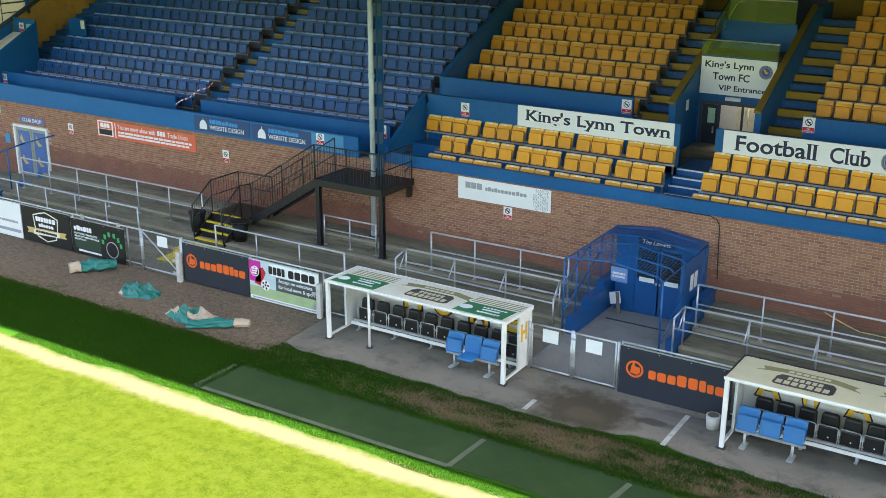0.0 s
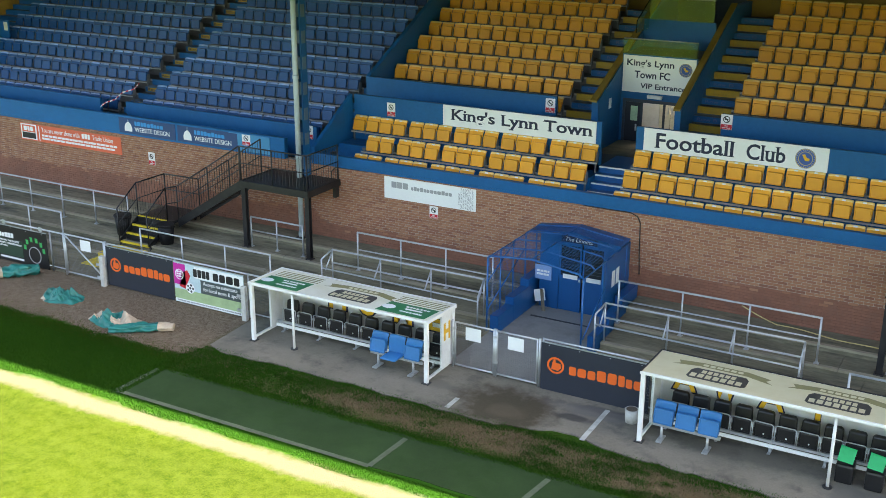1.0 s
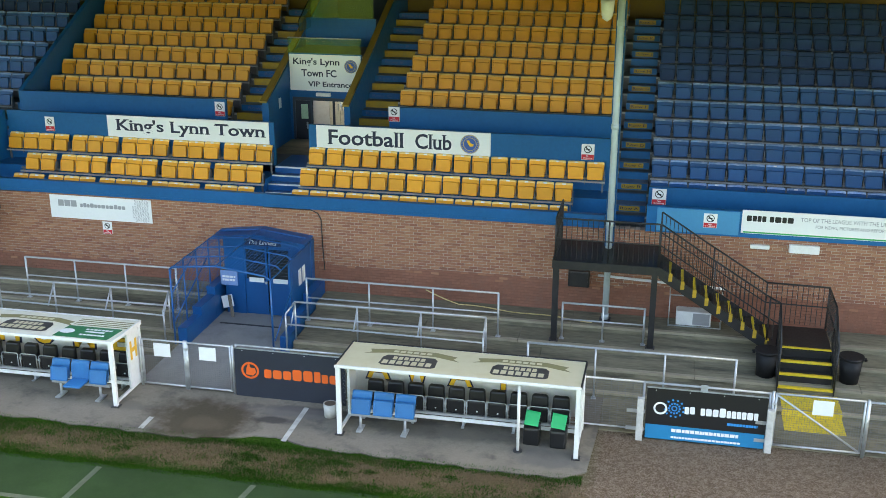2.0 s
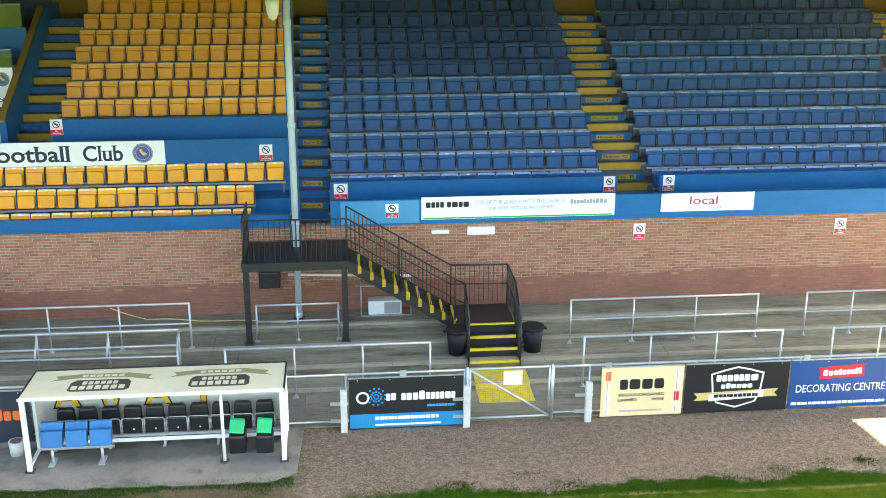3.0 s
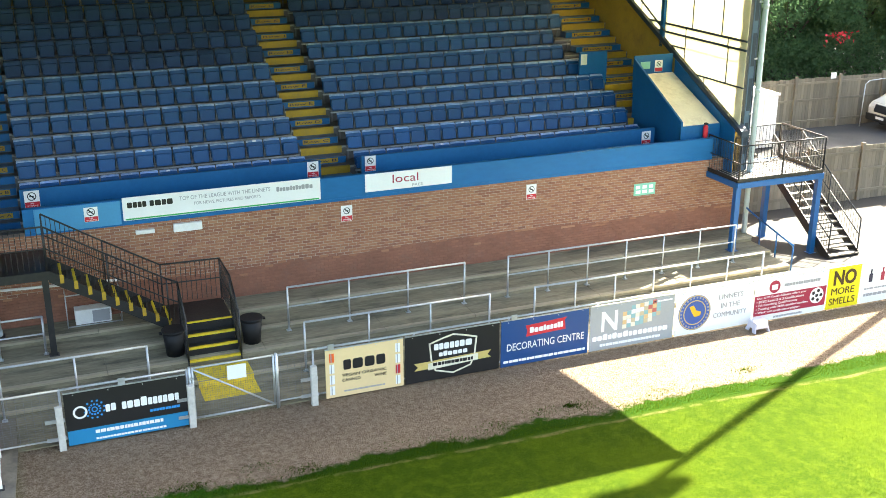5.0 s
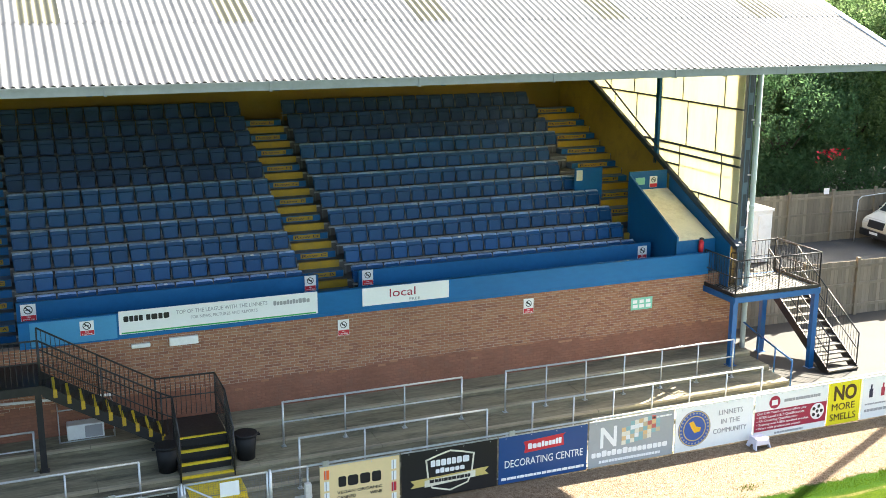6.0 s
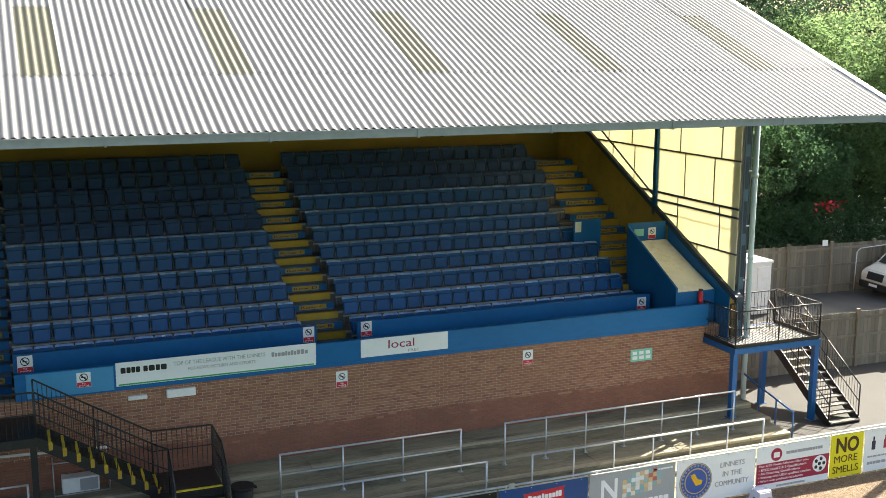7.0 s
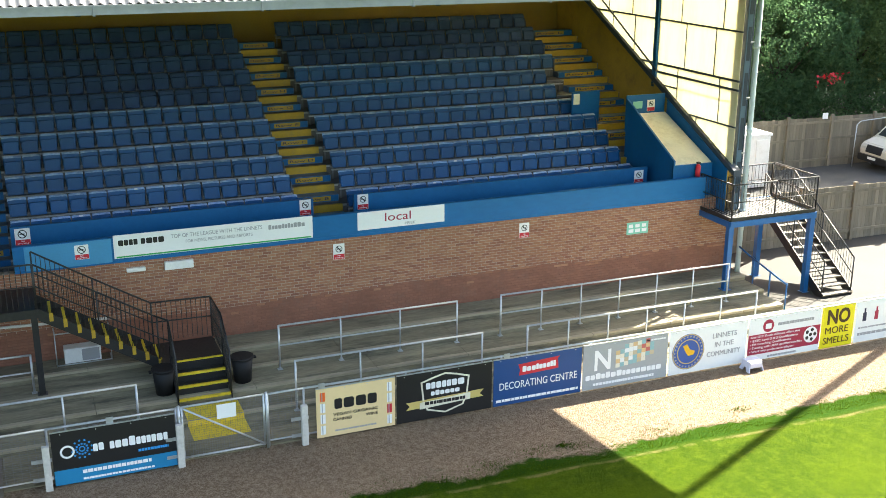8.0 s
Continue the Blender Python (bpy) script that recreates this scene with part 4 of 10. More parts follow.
def build_gable(x, flip):
    """Milky sheeting above the sloping end wall, in a dark frame."""
    s = 1 if flip else -1    # inwards
    g = thing("wall_gable", (x, 5, 3), "milky translucent gable sheeting in a dark frame", "wall", kind="structure")

    def line(y):
        return 3.74 + 0.472 * (y + 0.68)

    def clip(poly, inside):
        """The part of an outline in the (y, z) plane where inside() is above nought."""
        out = []
        for i, p in enumerate(poly):
            q = poly[(i + 1) % len(poly)]
            u, w = inside(p), inside(q)
            if u >= 0:
                out.append(p)
            if (u < 0) != (w < 0):
                k = u / (u - w)
                out.append((p[0] + k * (q[0] - p[0]), p[1] + k * (q[1] - p[1])))
        return out

    bounds = (lambda p: p[1] - line(p[0]) - 0.03, lambda p: EAVE_Z + PITCH * (p[0] - EAVE_Y) - 0.15 - p[1], lambda p: EAVE_Z + PITCH * (2 * RIDGE_Y - p[0] - EAVE_Y) - 0.15 - p[1])

    def piece(name, y0, y1, z0, z1, xa, xb, mat):
        o = [(y0, z0), (y1, z0), (y1, z1), (y0, z1)]
        for f in bounds:
            o = clip(o, f)
            if len(o) < 3:
                return
        if abs(sum(o[i - 1][0] * o[i][1] - o[i][0] * o[i - 1][1] for i in range(len(o)))) < 0.002:
            return
        b = bmesh.new()
        slab(b, [(xa, y, z) for y, z in o], (xb - xa, 0, 0))
        part(name, b, mat, g)

    # sheets in rows between the rails, each row with its own uprights
    F, B, w = -0.45, 10.45, 0.017
    rows = ((3.7, 5.0, (1.48, 2.55, 3.85)), (5.0, 5.69, (0.42, 2.59, 3.85, 5.2)), (5.69, 6.07, (0.42, 2.59, 3.85, 5.2)), (6.07, 6.33, (0.45, 2.6, 3.85, 5.9)),
            (6.33, 7.72, (0.78, 2.28, 3.85, 5.2, 6.6)), (7.72, 9.0, (0.47, 2.58, 3.85, 5.4, 6.9, 8.3)), (9.0, 10.3, (0.8, 2.3, 3.85, 5.3, 6.8, 8.2, 9.4)), (10.3, 13.0, (0.5, 2.6, 4.3, 6.0, 8.0)))
    for j, (za, zb, cuts) in enumerate(rows):
        ends = (F,) + cuts + (B,)
        for ya, yb in zip(ends, ends[1:]):
            piece("panel", ya + w, yb - w, za + w, zb - w, x, x + 0.02 * s, PANEL)
        for y in cuts:
            piece("mullion", y - w, y + w, za, zb, x - 0.03, x + 0.03, FRAME_DARK)
        if j:
            ya = 2.59 if za == 5.69 else F
            h = 0.03 if za in (6.07, 6.33) else 0.022
            piece("rail", ya, B, za - h, za + h, x - 0.034, x + 0.034, FRAME_DARK)
            if za == 5.69:
                piece("panel", F, 2.59 - w, za - w, za + w, x, x + 0.02 * s, PANEL)
    # sloping stringer and the painted wall below it
    b = bmesh.new()
    slab(b, [(x - 0.12, -0.7, line(-0.7) - 0.12), (x - 0.12, 10.5, line(10.5) - 0.12), (x - 0.12, 10.5, line(10.5) + 0.06), (x - 0.12, -0.7, line(-0.7) + 0.06)], (0.24, 0, 0))
    part("stringer", b, FRAME_DARK, g)
    b = bmesh.new()
    slab(b, [(x, -0.3, 2.4), (x, 10.5, 6.6), (x, 10.5, line(10.5) - 0.1), (x, -0.3, line(-0.3) - 0.1)], (0.1 * s, 0, 0))
    part("end_wall", b, YELLOW_END, g, "yellow painted end wall with gable light in its colour")
    b = bmesh.new()
    slab(b, [(x + 0.13 * s, -0.4, 2.5), (x + 0.13 * s, 2.9, 2.5), (x + 0.13 * s, 2.9, line(2.9) - 0.1), (x + 0.13 * s, -0.4, line(-0.4) - 0.1)], (0.02 * s, 0, 0))
    part("end_panel", b, BLUE, g, "blue painted end panel")
    b = bmesh.new()
    slab(b, [(x - s * 0.02, 0.02, 0), (x - s * 0.02, 10.5, 0), (x - s * 0.02, 10.5, 6.6), (x - s * 0.02, 0.02, 2.6)], (0.1 * -s, 0, 0))
    part("outer_wall", b, BRICK, g)
    b = bmesh.new()
    box(b, x - 0.1, x + 0.1, 3.76, 3.94, line(3.85) - 0.3, roof_z(3.85) - 0.2)
    part("post", b, BLUE, g, "dark blue steel post")
    b = bmesh.new()
    rod(b, (x + 0.1 * s, 3.67, 6.1), (x + 0.1 * s, 9.4, 9.2), 0.03, 6)
    part("brace", b, FRAME_DARK, g)


def build_end_shed(xa, xb, box_x0, box_x1):
    """The boxed-in stairwell at an end of the deck: blue sides and a cream sloping lid."""
    m = 1 if xb > xa else -1
    t = thing("stairwell_box", (xa, 1.5, 2.6), "blue boarded stairwell box with a cream sloping lid", "stairwell")
    b = bmesh.new()
    slab(b, [(xa, 0.22, 2.6), (xa, 0.22, 4.0), (xa, 2.95, 5.4), (xa, 2.95, 2.6)], (0.06 * m, 0, 0))
    part("side_panel", b, BLUE, t)
    b = bmesh.new()
    slab(b, [(xa + 0.06 * m, 0.3, 3.86), (xb, 0.3, 3.86), (xb, 2.9, 4.93), (xa + 0.06 * m, 2.9, 4.93)], (0, 0.0, -0.04))
    part("lid", b, CREAM, t, "cream painted sloping lid")
    b = bmesh.new()
    box(b, min(xa, xb), max(xa, xb), 0.24, 0.3, 2.6, 3.85)
    part("front_panel", b, BLUE, t)
    b = bmesh.new()
    box(b, min(xa, xb), max(xa, xb), 2.95, 3.01, 4.4, 5.5)
    part("back_panel", b, BLUE, t)
    no_smoking(xa + 0.7 * m + (0 if m > 0 else -0.34), 2.94, 5.36, 0.34, 0.42, t)
    b = bmesh.new()
    px0 = xa + 0.22 * m
    box(b, min(px0, px0 + 0.34 * m), max(px0, px0 + 0.34 * m), 2.935, 2.95, 5.08, 5.3)
    part("exit_plate", b, surf("mint plate", (0.2, 0.5, 0.4), 0.5, var=0.06), t, "small mint green exit plate")
    # blue board with a small plate in front of the upper seats
    t = thing("notice_board", (box_x0, 4.6, 4.5), "blue painted board with a small cream plate among the seats", "board")
    b = bmesh.new()
    soft_box(b, box_x0, box_x1, 4.58, 4.66, 4.3, 5.42, 0.01)
    part("panel", b, BLUE, t)
    b = bmesh.new()
    px_ = box_x0 + 0.04 if m > 0 else box_x1 - 0.26
    box(b, px_, px_ + 0.22, 4.572, 4.58, 5.02, 5.36)
    part("plate", b, CREAM, t)


def no_smoking(x, y, ztop, w, h, parent=None, pale=False):
    """A white plate with a struck-through ring over a red strip with words."""
    x, ztop, w, h = x + 0.1 * w, ztop - 0.08 * h, 0.8 * w, 0.84 * h
    ns = thing("no_smoking_sign", (x, y, ztop - h), "white and red no smoking sign fixed to the wall", "sign", "no smoking signs") if parent is None else parent
    b = bmesh.new()
    box(b, x, x + w, y - 0.008, y + 0.006, ztop - h, ztop)
    p = part("plate", b, WHITE_SIGN, ns)
    b = bmesh.new()
    box(b, x + 0.02 * w, x + 0.98 * w, y - 0.011, y - 0.007, ztop - 0.98 * h, ztop - 0.66 * h)
    part("red_strip", b, RED_INK, p if parent is None else ns)
    cx, cz, r = x + w / 2, ztop - 0.33 * h, 0.3 * min(w, h * 0.9)
    b = bmesh.new()
    n = 24
    for i in range(n):
        a0, a1 = 2 * math.pi * i / n, 2 * math.pi * (i + 1) / n
        slab(b, [(cx + k * r * math.cos(a), y - 0.012, cz + k * r * math.sin(a)) for k, a in ((1, a0), (1, a1), (0.8, a1), (0.8, a0))], (0, 0.004, 0))
    s = 0.7 * r
    slab(b, [(cx - s - 0.01, y - 0.012, cz + s - 0.01), (cx - s + 0.01, y - 0.012, cz + s + 0.01), (cx + s + 0.01, y - 0.012, cz - s + 0.01), (cx + s - 0.01, y - 0.012, cz - s - 0.01)], (0, 0.004, 0))
    box(b, cx - 0.6 * r, cx + 0.5 * r, y - 0.012, y - 0.009, cz - 0.1 * r, cz + 0.12 * r)
    part("symbol", b, BLACK_INK if not pale else GREY_INK, p if parent is None else ns)
    if parent is None:
        letters("No", x + 0.38 * w, x + 0.62 * w, ztop - 0.8 * h, ztop - 0.7 * h, y - 0.011, WHITE_INK, p)
        letters("smoking", x + 0.14 * w, x + 0.86 * w, ztop - 0.95 * h, ztop - 0.83 * h, y - 0.011, WHITE_INK, p)
    return ns


build_ground()
build_matting()
build_terrace()
WALL = build_front_wall()
build_decks()
for args in ((7.3, 8.5, 0, 11, YELLOW_PAINT, BLUE), (-0.95, -0.15, 0, 11, BLUE, BLUE), (17.75, 19.47, 3, 11, YELLOW_PAINT, BLUE), (17.75, 18.02, 0, 3, YELLOW_PAINT, BLUE),
             (-28.4, -27.45, 0, 11, BLUE, BLUE), (-19.68, -19.06, 0, 11, BLUE, BLUE), (-39.47, -37.85, 3, 11, BLUE, BLUE), (-38.0, -37.85, 0, 3, YELLOW_PAINT, BLUE)):
    build_aisle(*args, words=args[1] - args[0] > 0.7 and args[2] == 0 or args[0] == 17.75 and args[2] == 3)
for args in ((-12.4, -11.3, 3, 11), (-8.72, -7.6, 3, 11)):
    build_aisle(*args, YELLOW_PAINT, BLUE, ink=ROW_INK)
build_columns()
build_roof()
build_gable(XR, False)
build_gable(XL, True)
build_end_shed(18.02, 19.4, 17.0, 18.0)
build_end_shed(-38.02, -39.4, -38.0, -37.0)

# ---- seats ----


def back_shell(bm, w=0.45, z0=0.42, z1=0.79, lip=0.07):
    """A tip-up seat's backrest: dished shell whose top leans back into a rolled lip, a second material slot for painted
    sky sheen.
    """
    prof = [(-0.03, z0), (-0.012, z0 + 0.2), (0.0, z1 - 0.10), (0.006, z1 - 0.05), (0.028, z1 - 0.012), (0.052, z1), (0.03 + lip, z1 - 0.03)]
    cols = [-0.5, -0.47, -0.38, -0.2, 0.2, 0.38, 0.47, 0.5]
    grids = []
    for off in (0.0, 0.016):
        g = []
        for k, (y, z) in enumerate(prof):
            line = []
            for c in cols:
                wid = w * (0.93 if k == 0 else 1.0) * (0.95 if k == 6 else 1.0)
                wrap = -0.028 * (2 * c) ** 6 * (1 if k < 3 else 0.25)
                zz = z - ((0.022 if abs(c) > 0.48 else 0.008 if abs(c) > 0.4 else 0.002 if abs(c) > 0.3 else 0) if k >= 2 else 0)
                line.append(bm.verts.new((c * wid, y + wrap + off * (1 if k < 5 else 0.2), zz - off * (0 if k < 4 else 1))))
            g.append(line)
        grids.append(g)
    f, b = grids
    nr, nc = len(prof), len(cols)
    for k in range(nr - 1):
        for i in range(nc - 1):
            for q in ((f[k][i], f[k][i + 1], f[k + 1][i + 1], f[k + 1][i]), (b[k][i + 1], b[k][i], b[k + 1][i], b[k + 1][i + 1])):
                t = bm.faces.new(q)
                t.smooth = k > 2
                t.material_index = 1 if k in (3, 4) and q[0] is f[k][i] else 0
    for k in range(nr - 1):
        bm.faces.new((f[k + 1][0], b[k + 1][0], b[k][0], f[k][0]))
        bm.faces.new((f[k][-1], b[k][-1], b[k + 1][-1], f[k + 1][-1]))
    for i in range(nc - 1):
        bm.faces.new((f[0][i + 1], f[0][i], b[0][i], b[0][i + 1]))
        bm.faces.new((f[-1][i], f[-1][i + 1], b[-1][i + 1], b[-1][i]))


def seat_pan(bm, w=0.405, z0=0.35, z1=0.665):
    """The folded seat: a rounded tray standing in front of the back, its underside framed by a rim."""
    def outline(k, y, zc, r=0.026):
        a = []
        for (cx, cz, s) in ((-1, -1, math.pi), (1, -1, 1.5 * math.pi), (1, 1, 0), (-1, 1, 0.5 * math.pi)):
            for j in range(3):
                t = s + j * math.pi / 4
                a.append((cx * (w / 2 * k - r) + r * math.cos(t), y, zc + cz * ((z1 - z0) / 2 * k - r) + r * math.sin(t)))
        return a
    zc = (z0 + z1) / 2
    rings = []
    for k, y in ((0.97, -0.045), (1.0, -0.07), (1.0, -0.112), (0.965, -0.12), (0.86, -0.12), (0.83, -0.108)):
        lean = [(x, yy - 0.06 * (z1 - z) / (z1 - z0), z) for x, yy, z in outline(k, y, zc)]
        rings.append([bm.verts.new(p) for p in lean])
    n = len(rings[0])
    for a, b in zip(rings, rings[1:]):
        for i in range(n):
            bm.faces.new((a[i], a[(i + 1) % n], b[(i + 1) % n], b[i]))
    bm.faces.new(rings[0][::-1])
    bm.faces.new(rings[-1])


def seat_bracket(bm, x=0.236):
    """The steel standard between two seats, from the beam up to the hinge."""
    slab(bm, [(x, -0.16, 0.22), (x, 0.0, 0.30), (x, 0.01, 0.60), (x, -0.09, 0.60), (x, -0.15, 0.48)], (0.014, 0, 0), 2)


def seat_kind(mat, label, group, numbered=False):
    """mat: the plastic, its lip with sky sheen in the colour, the bracket steel."""
    s = thing("stadium_seat", (0, 0, -50), label, "seat", group)
    for nm, fn in (("backrest", back_shell), ("seat_pan", seat_pan), ("bracket", seat_bracket)):
        bm = bmesh.new()
        fn(bm)
        ob = obj(nm, bm, mat)
        ob.parent = s
    if numbered:
        bm = bmesh.new()
        slab(bm, [(-0.045, 0.006, 0.742), (0.045, 0.006, 0.742), (0.045, 0.026, 0.776), (-0.045, 0.026, 0.776)], (0, -0.006, 0.004))
        ob = obj("number_plate", bm, WHITE_SIGN)
        ob.parent = s
    return s


def row_pose(x, y, z, rnd):
    return pose(x, y, z, rnd.uniform(-1.2, 1.2), rnd.uniform(-0.8, 0.8), rnd.uniform(-1.5, 1.5))


def spread(x0, x1, n):
    p = (x1 - x0) / n
    return [x0 + p * (i + 0.5) for i in range(n)]


def grouped(x_end, sizes, pitch=0.478, gap=0.11):
    """Seat centres counted from the right end in groups."""
    out, x = [], x_end
    for n in sizes:
        for _ in range(n):
            out.append(x - pitch / 2)
            x -= pitch
        x -= gap
    return out


SEAT_BACK = 0.70   # back of a seat behind its row's front edge
rs = random.Random(11)


def seat_beam(x0, x1, y, z):
    t = thing("seat_beam", ((x0 + x1) / 2, y, z), "dark grey steel beam carrying a row of seats", "seat beam", "seat beams")
    b = bmesh.new()
    box(b, x0, x1, y - 0.10, y - 0.03, z + 0.34, z + 0.395)
    part("beam", b, SEAT_STEEL, t)
    b = bmesh.new()
    box(b, x0, x1, y - 0.175, y - 0.13, z + 0.272, z + 0.312)
    part("front_rail", b, RAIL_STEEL, t, "pale galvanised rail under the seats")
    for i in range(max(2, int((x1 - x0) / 1.0)) + 1):
        x = x0 + 0.06 + (x1 - x0 - 0.12) * i / max(2, int((x1 - x0) / 1.0))
        b = bmesh.new()
        box(b, x - 0.02, x + 0.02, y - 0.085, y - 0.045, z, z + 0.345)
        part("leg", b, SEAT_STEEL, t)


RAIL_STEEL = surf("pale galvanised seat rail", (0.34, 0.34, 0.33), 0.55, metal=0.1, var=0.3, coarse=2)
SEAT_STEEL = surf("dull seat steel", (0.16, 0.165, 0.17), 0.55, metal=0.3, var=0.2)
AMBER = seat_kind([YELLOW_SEAT, AMBER_LIP, SEAT_STEEL], "amber plastic tip-up stadium seat, folded, on a steel beam", "amber seats")
AMBER_N = seat_kind([YELLOW_SEAT, AMBER_LIP, SEAT_STEEL], "amber plastic tip-up seat with a white number plate", "amber seats", True)
NAVY_N = seat_kind([BLUE_SEAT, BLUE_LIP, SEAT_STEEL], "dark blue plastic tip-up seat with a pale number plate", "blue seats", True)
NAVY = seat_kind([BLUE_SEAT, BLUE_LIP, SEAT_STEEL], "dark blue plastic tip-up stadium seat, folded and weathered", "blue seats")

# front rows of the centre block
FRONT = ((0.42, 2.42), (1.17, 2.82), (1.92, 3.22))
for k, (y, z) in enumerate(FRONT):
    xs = grouped(-10.42, (3, 3, 3, 3, 4) if k == 2 else (3, 3, 3, 3, 2)) + spread(-9.38, (-1.25, -2.0, -2.05)[2 - k] if k else -2.05, 16 if k == 2 else 15)
    for x in xs:
        copy_thing(AMBER_N, row_pose(x, y + 0.06, z, rs))
    lo = -18.55 if k == 2 else -17.7
    seat_beam(lo, -10.4, y + 0.06, z)
    seat_beam(-9.4, -1.25 if k == 2 else -2.0, y + 0.06, z)
# upper centre rows
amber_rest = []
for r in range(3, 11):
    y, z = row_y(r) + SEAT_BACK, row_z(r)
    for x in spread(-18.85, -12.47, 13) + spread(-7.52, -1.15, 13):
        if r < 5:
            copy_thing(AMBER, row_pose(x, y, z, rs))
        else:
            amber_rest.append(row_pose(x, y, z, rs))
    seat_beam(-18.85, -12.47, y, z)
    seat_beam(-7.52, -1.15, y, z)


def blue_rows(r):
    east = spread(-0.1, 7.22, 15) + spread(8.58, (17.68, 17.68, 17.68, 17.68, 17.2, 17.0, 17.0)[r] if r < 7 else 17.68, 18 if r in (4, 5, 6) else 19)
    west = spread(-37.82, -28.45, 19) + spread(-27.4, -19.75, 16)
    return west, east


rest = {"west": [], "east": [], "old": []}
for r in range(0, 11):
    y, z = row_y(r) + SEAT_BACK, row_z(r)
    for side, xs in zip(("west", "east"), blue_rows(r)):
        for x in xs:
            if r < 2:
                copy_thing(NAVY_N if rs.random() < 0.12 else NAVY, row_pose(x, y, z, rs))
            else:
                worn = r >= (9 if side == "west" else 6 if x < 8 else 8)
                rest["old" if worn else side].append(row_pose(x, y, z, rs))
    for a, b in ((-0.1, 7.22), (8.58, 17.6), (-37.82, -28.45), (-27.4, -19.75)):
        seat_beam(a, b, y, z)


def joined_copies(name, src, mats, poses, label, category):
    """Many copies of some meshes joined into one object."""
    co, fs, mi, base = [], [], [], 0
    for me in src:
        v = np.array([p.co for p in me.vertices])
        f = [list(p.vertices) for p in me.polygons]
        k = [p.material_index for p in me.polygons]
        for m in poses:
            a = np.array(m)
            co.append(v @ a[:3, :3].T + a[:3, 3])
            fs += [[i + base for i in q] for q in f]
            mi += k
            base += len(v)
    me = bpy.data.meshes.new(name)
    me.from_pydata(np.concatenate(co).tolist(), [], fs)
    for m in mats:
        me.materials.append(m)
    me.polygons.foreach_set("material_index", mi)
    return tagged(new(name, me), label, category, kind="stuff")


for side, poses in rest.items():
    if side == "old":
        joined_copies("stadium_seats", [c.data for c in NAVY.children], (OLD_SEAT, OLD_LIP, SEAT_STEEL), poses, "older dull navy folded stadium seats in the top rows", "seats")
    else:
        joined_copies("stadium_seats", [c.data for c in NAVY.children], (BLUE_SEAT, BLUE_LIP, SEAT_STEEL), poses, "upper rows of dark blue folded stadium seats", "seats")
joined_copies("stadium_seats", [c.data for c in AMBER.children], (YELLOW_SEAT, AMBER_LIP, SEAT_STEEL), amber_rest, "upper rows of amber folded stadium seats", "seats")
for s in (AMBER, AMBER_N, NAVY, NAVY_N):
    for c in list(s.children):
        bpy.data.objects.remove(c)
    bpy.data.objects.remove(s)

# ---- black stairs and platforms against the front wall ----


def railing(parent, pts, height, mat, post_r=0.022, baluster=0.115, mid=True, bars_r=0.008):
    """A rail along a line of floor points: top and mid rail, posts, balusters."""
    P = [Vector(p) for p in pts]
    up = Vector((0, 0, height))
    b = bmesh.new()
    pipe(b, [p + up for p in P], 0.022, 6)
    part("top_rail", b, mat, parent)
    if mid:
        b = bmesh.new()
        pipe(b, [p + up * 0.52 for p in P], 0.016, 6)
        part("mid_rail", b, mat, parent)
    for p in P:
        b = bmesh.new()
        rod(b, p, p + up, post_r, 6)
        part("post", b, mat, parent)
    if baluster:
        b = bmesh.new()
        rod(b, up * 0.06, up * 0.98, bars_r, 4)
        finish(b)
        me = bpy.data.meshes.new("baluster")
        b.to_mesh(me)
        b.free()
        me.materials.append(mat)
        for a, c in zip(P, P[1:]):
            n = max(1, int((c - a).length / baluster))
            for i in range(1, n):
                o = new("baluster", me)
                o.parent = parent
                o.location = a.lerp(c, i / n) - base_of(parent)


def terrace_z(y):
    return 0.025 if y < STEP_Y[0] else STEP_Z * sum(y >= s for s in STEP_Y)


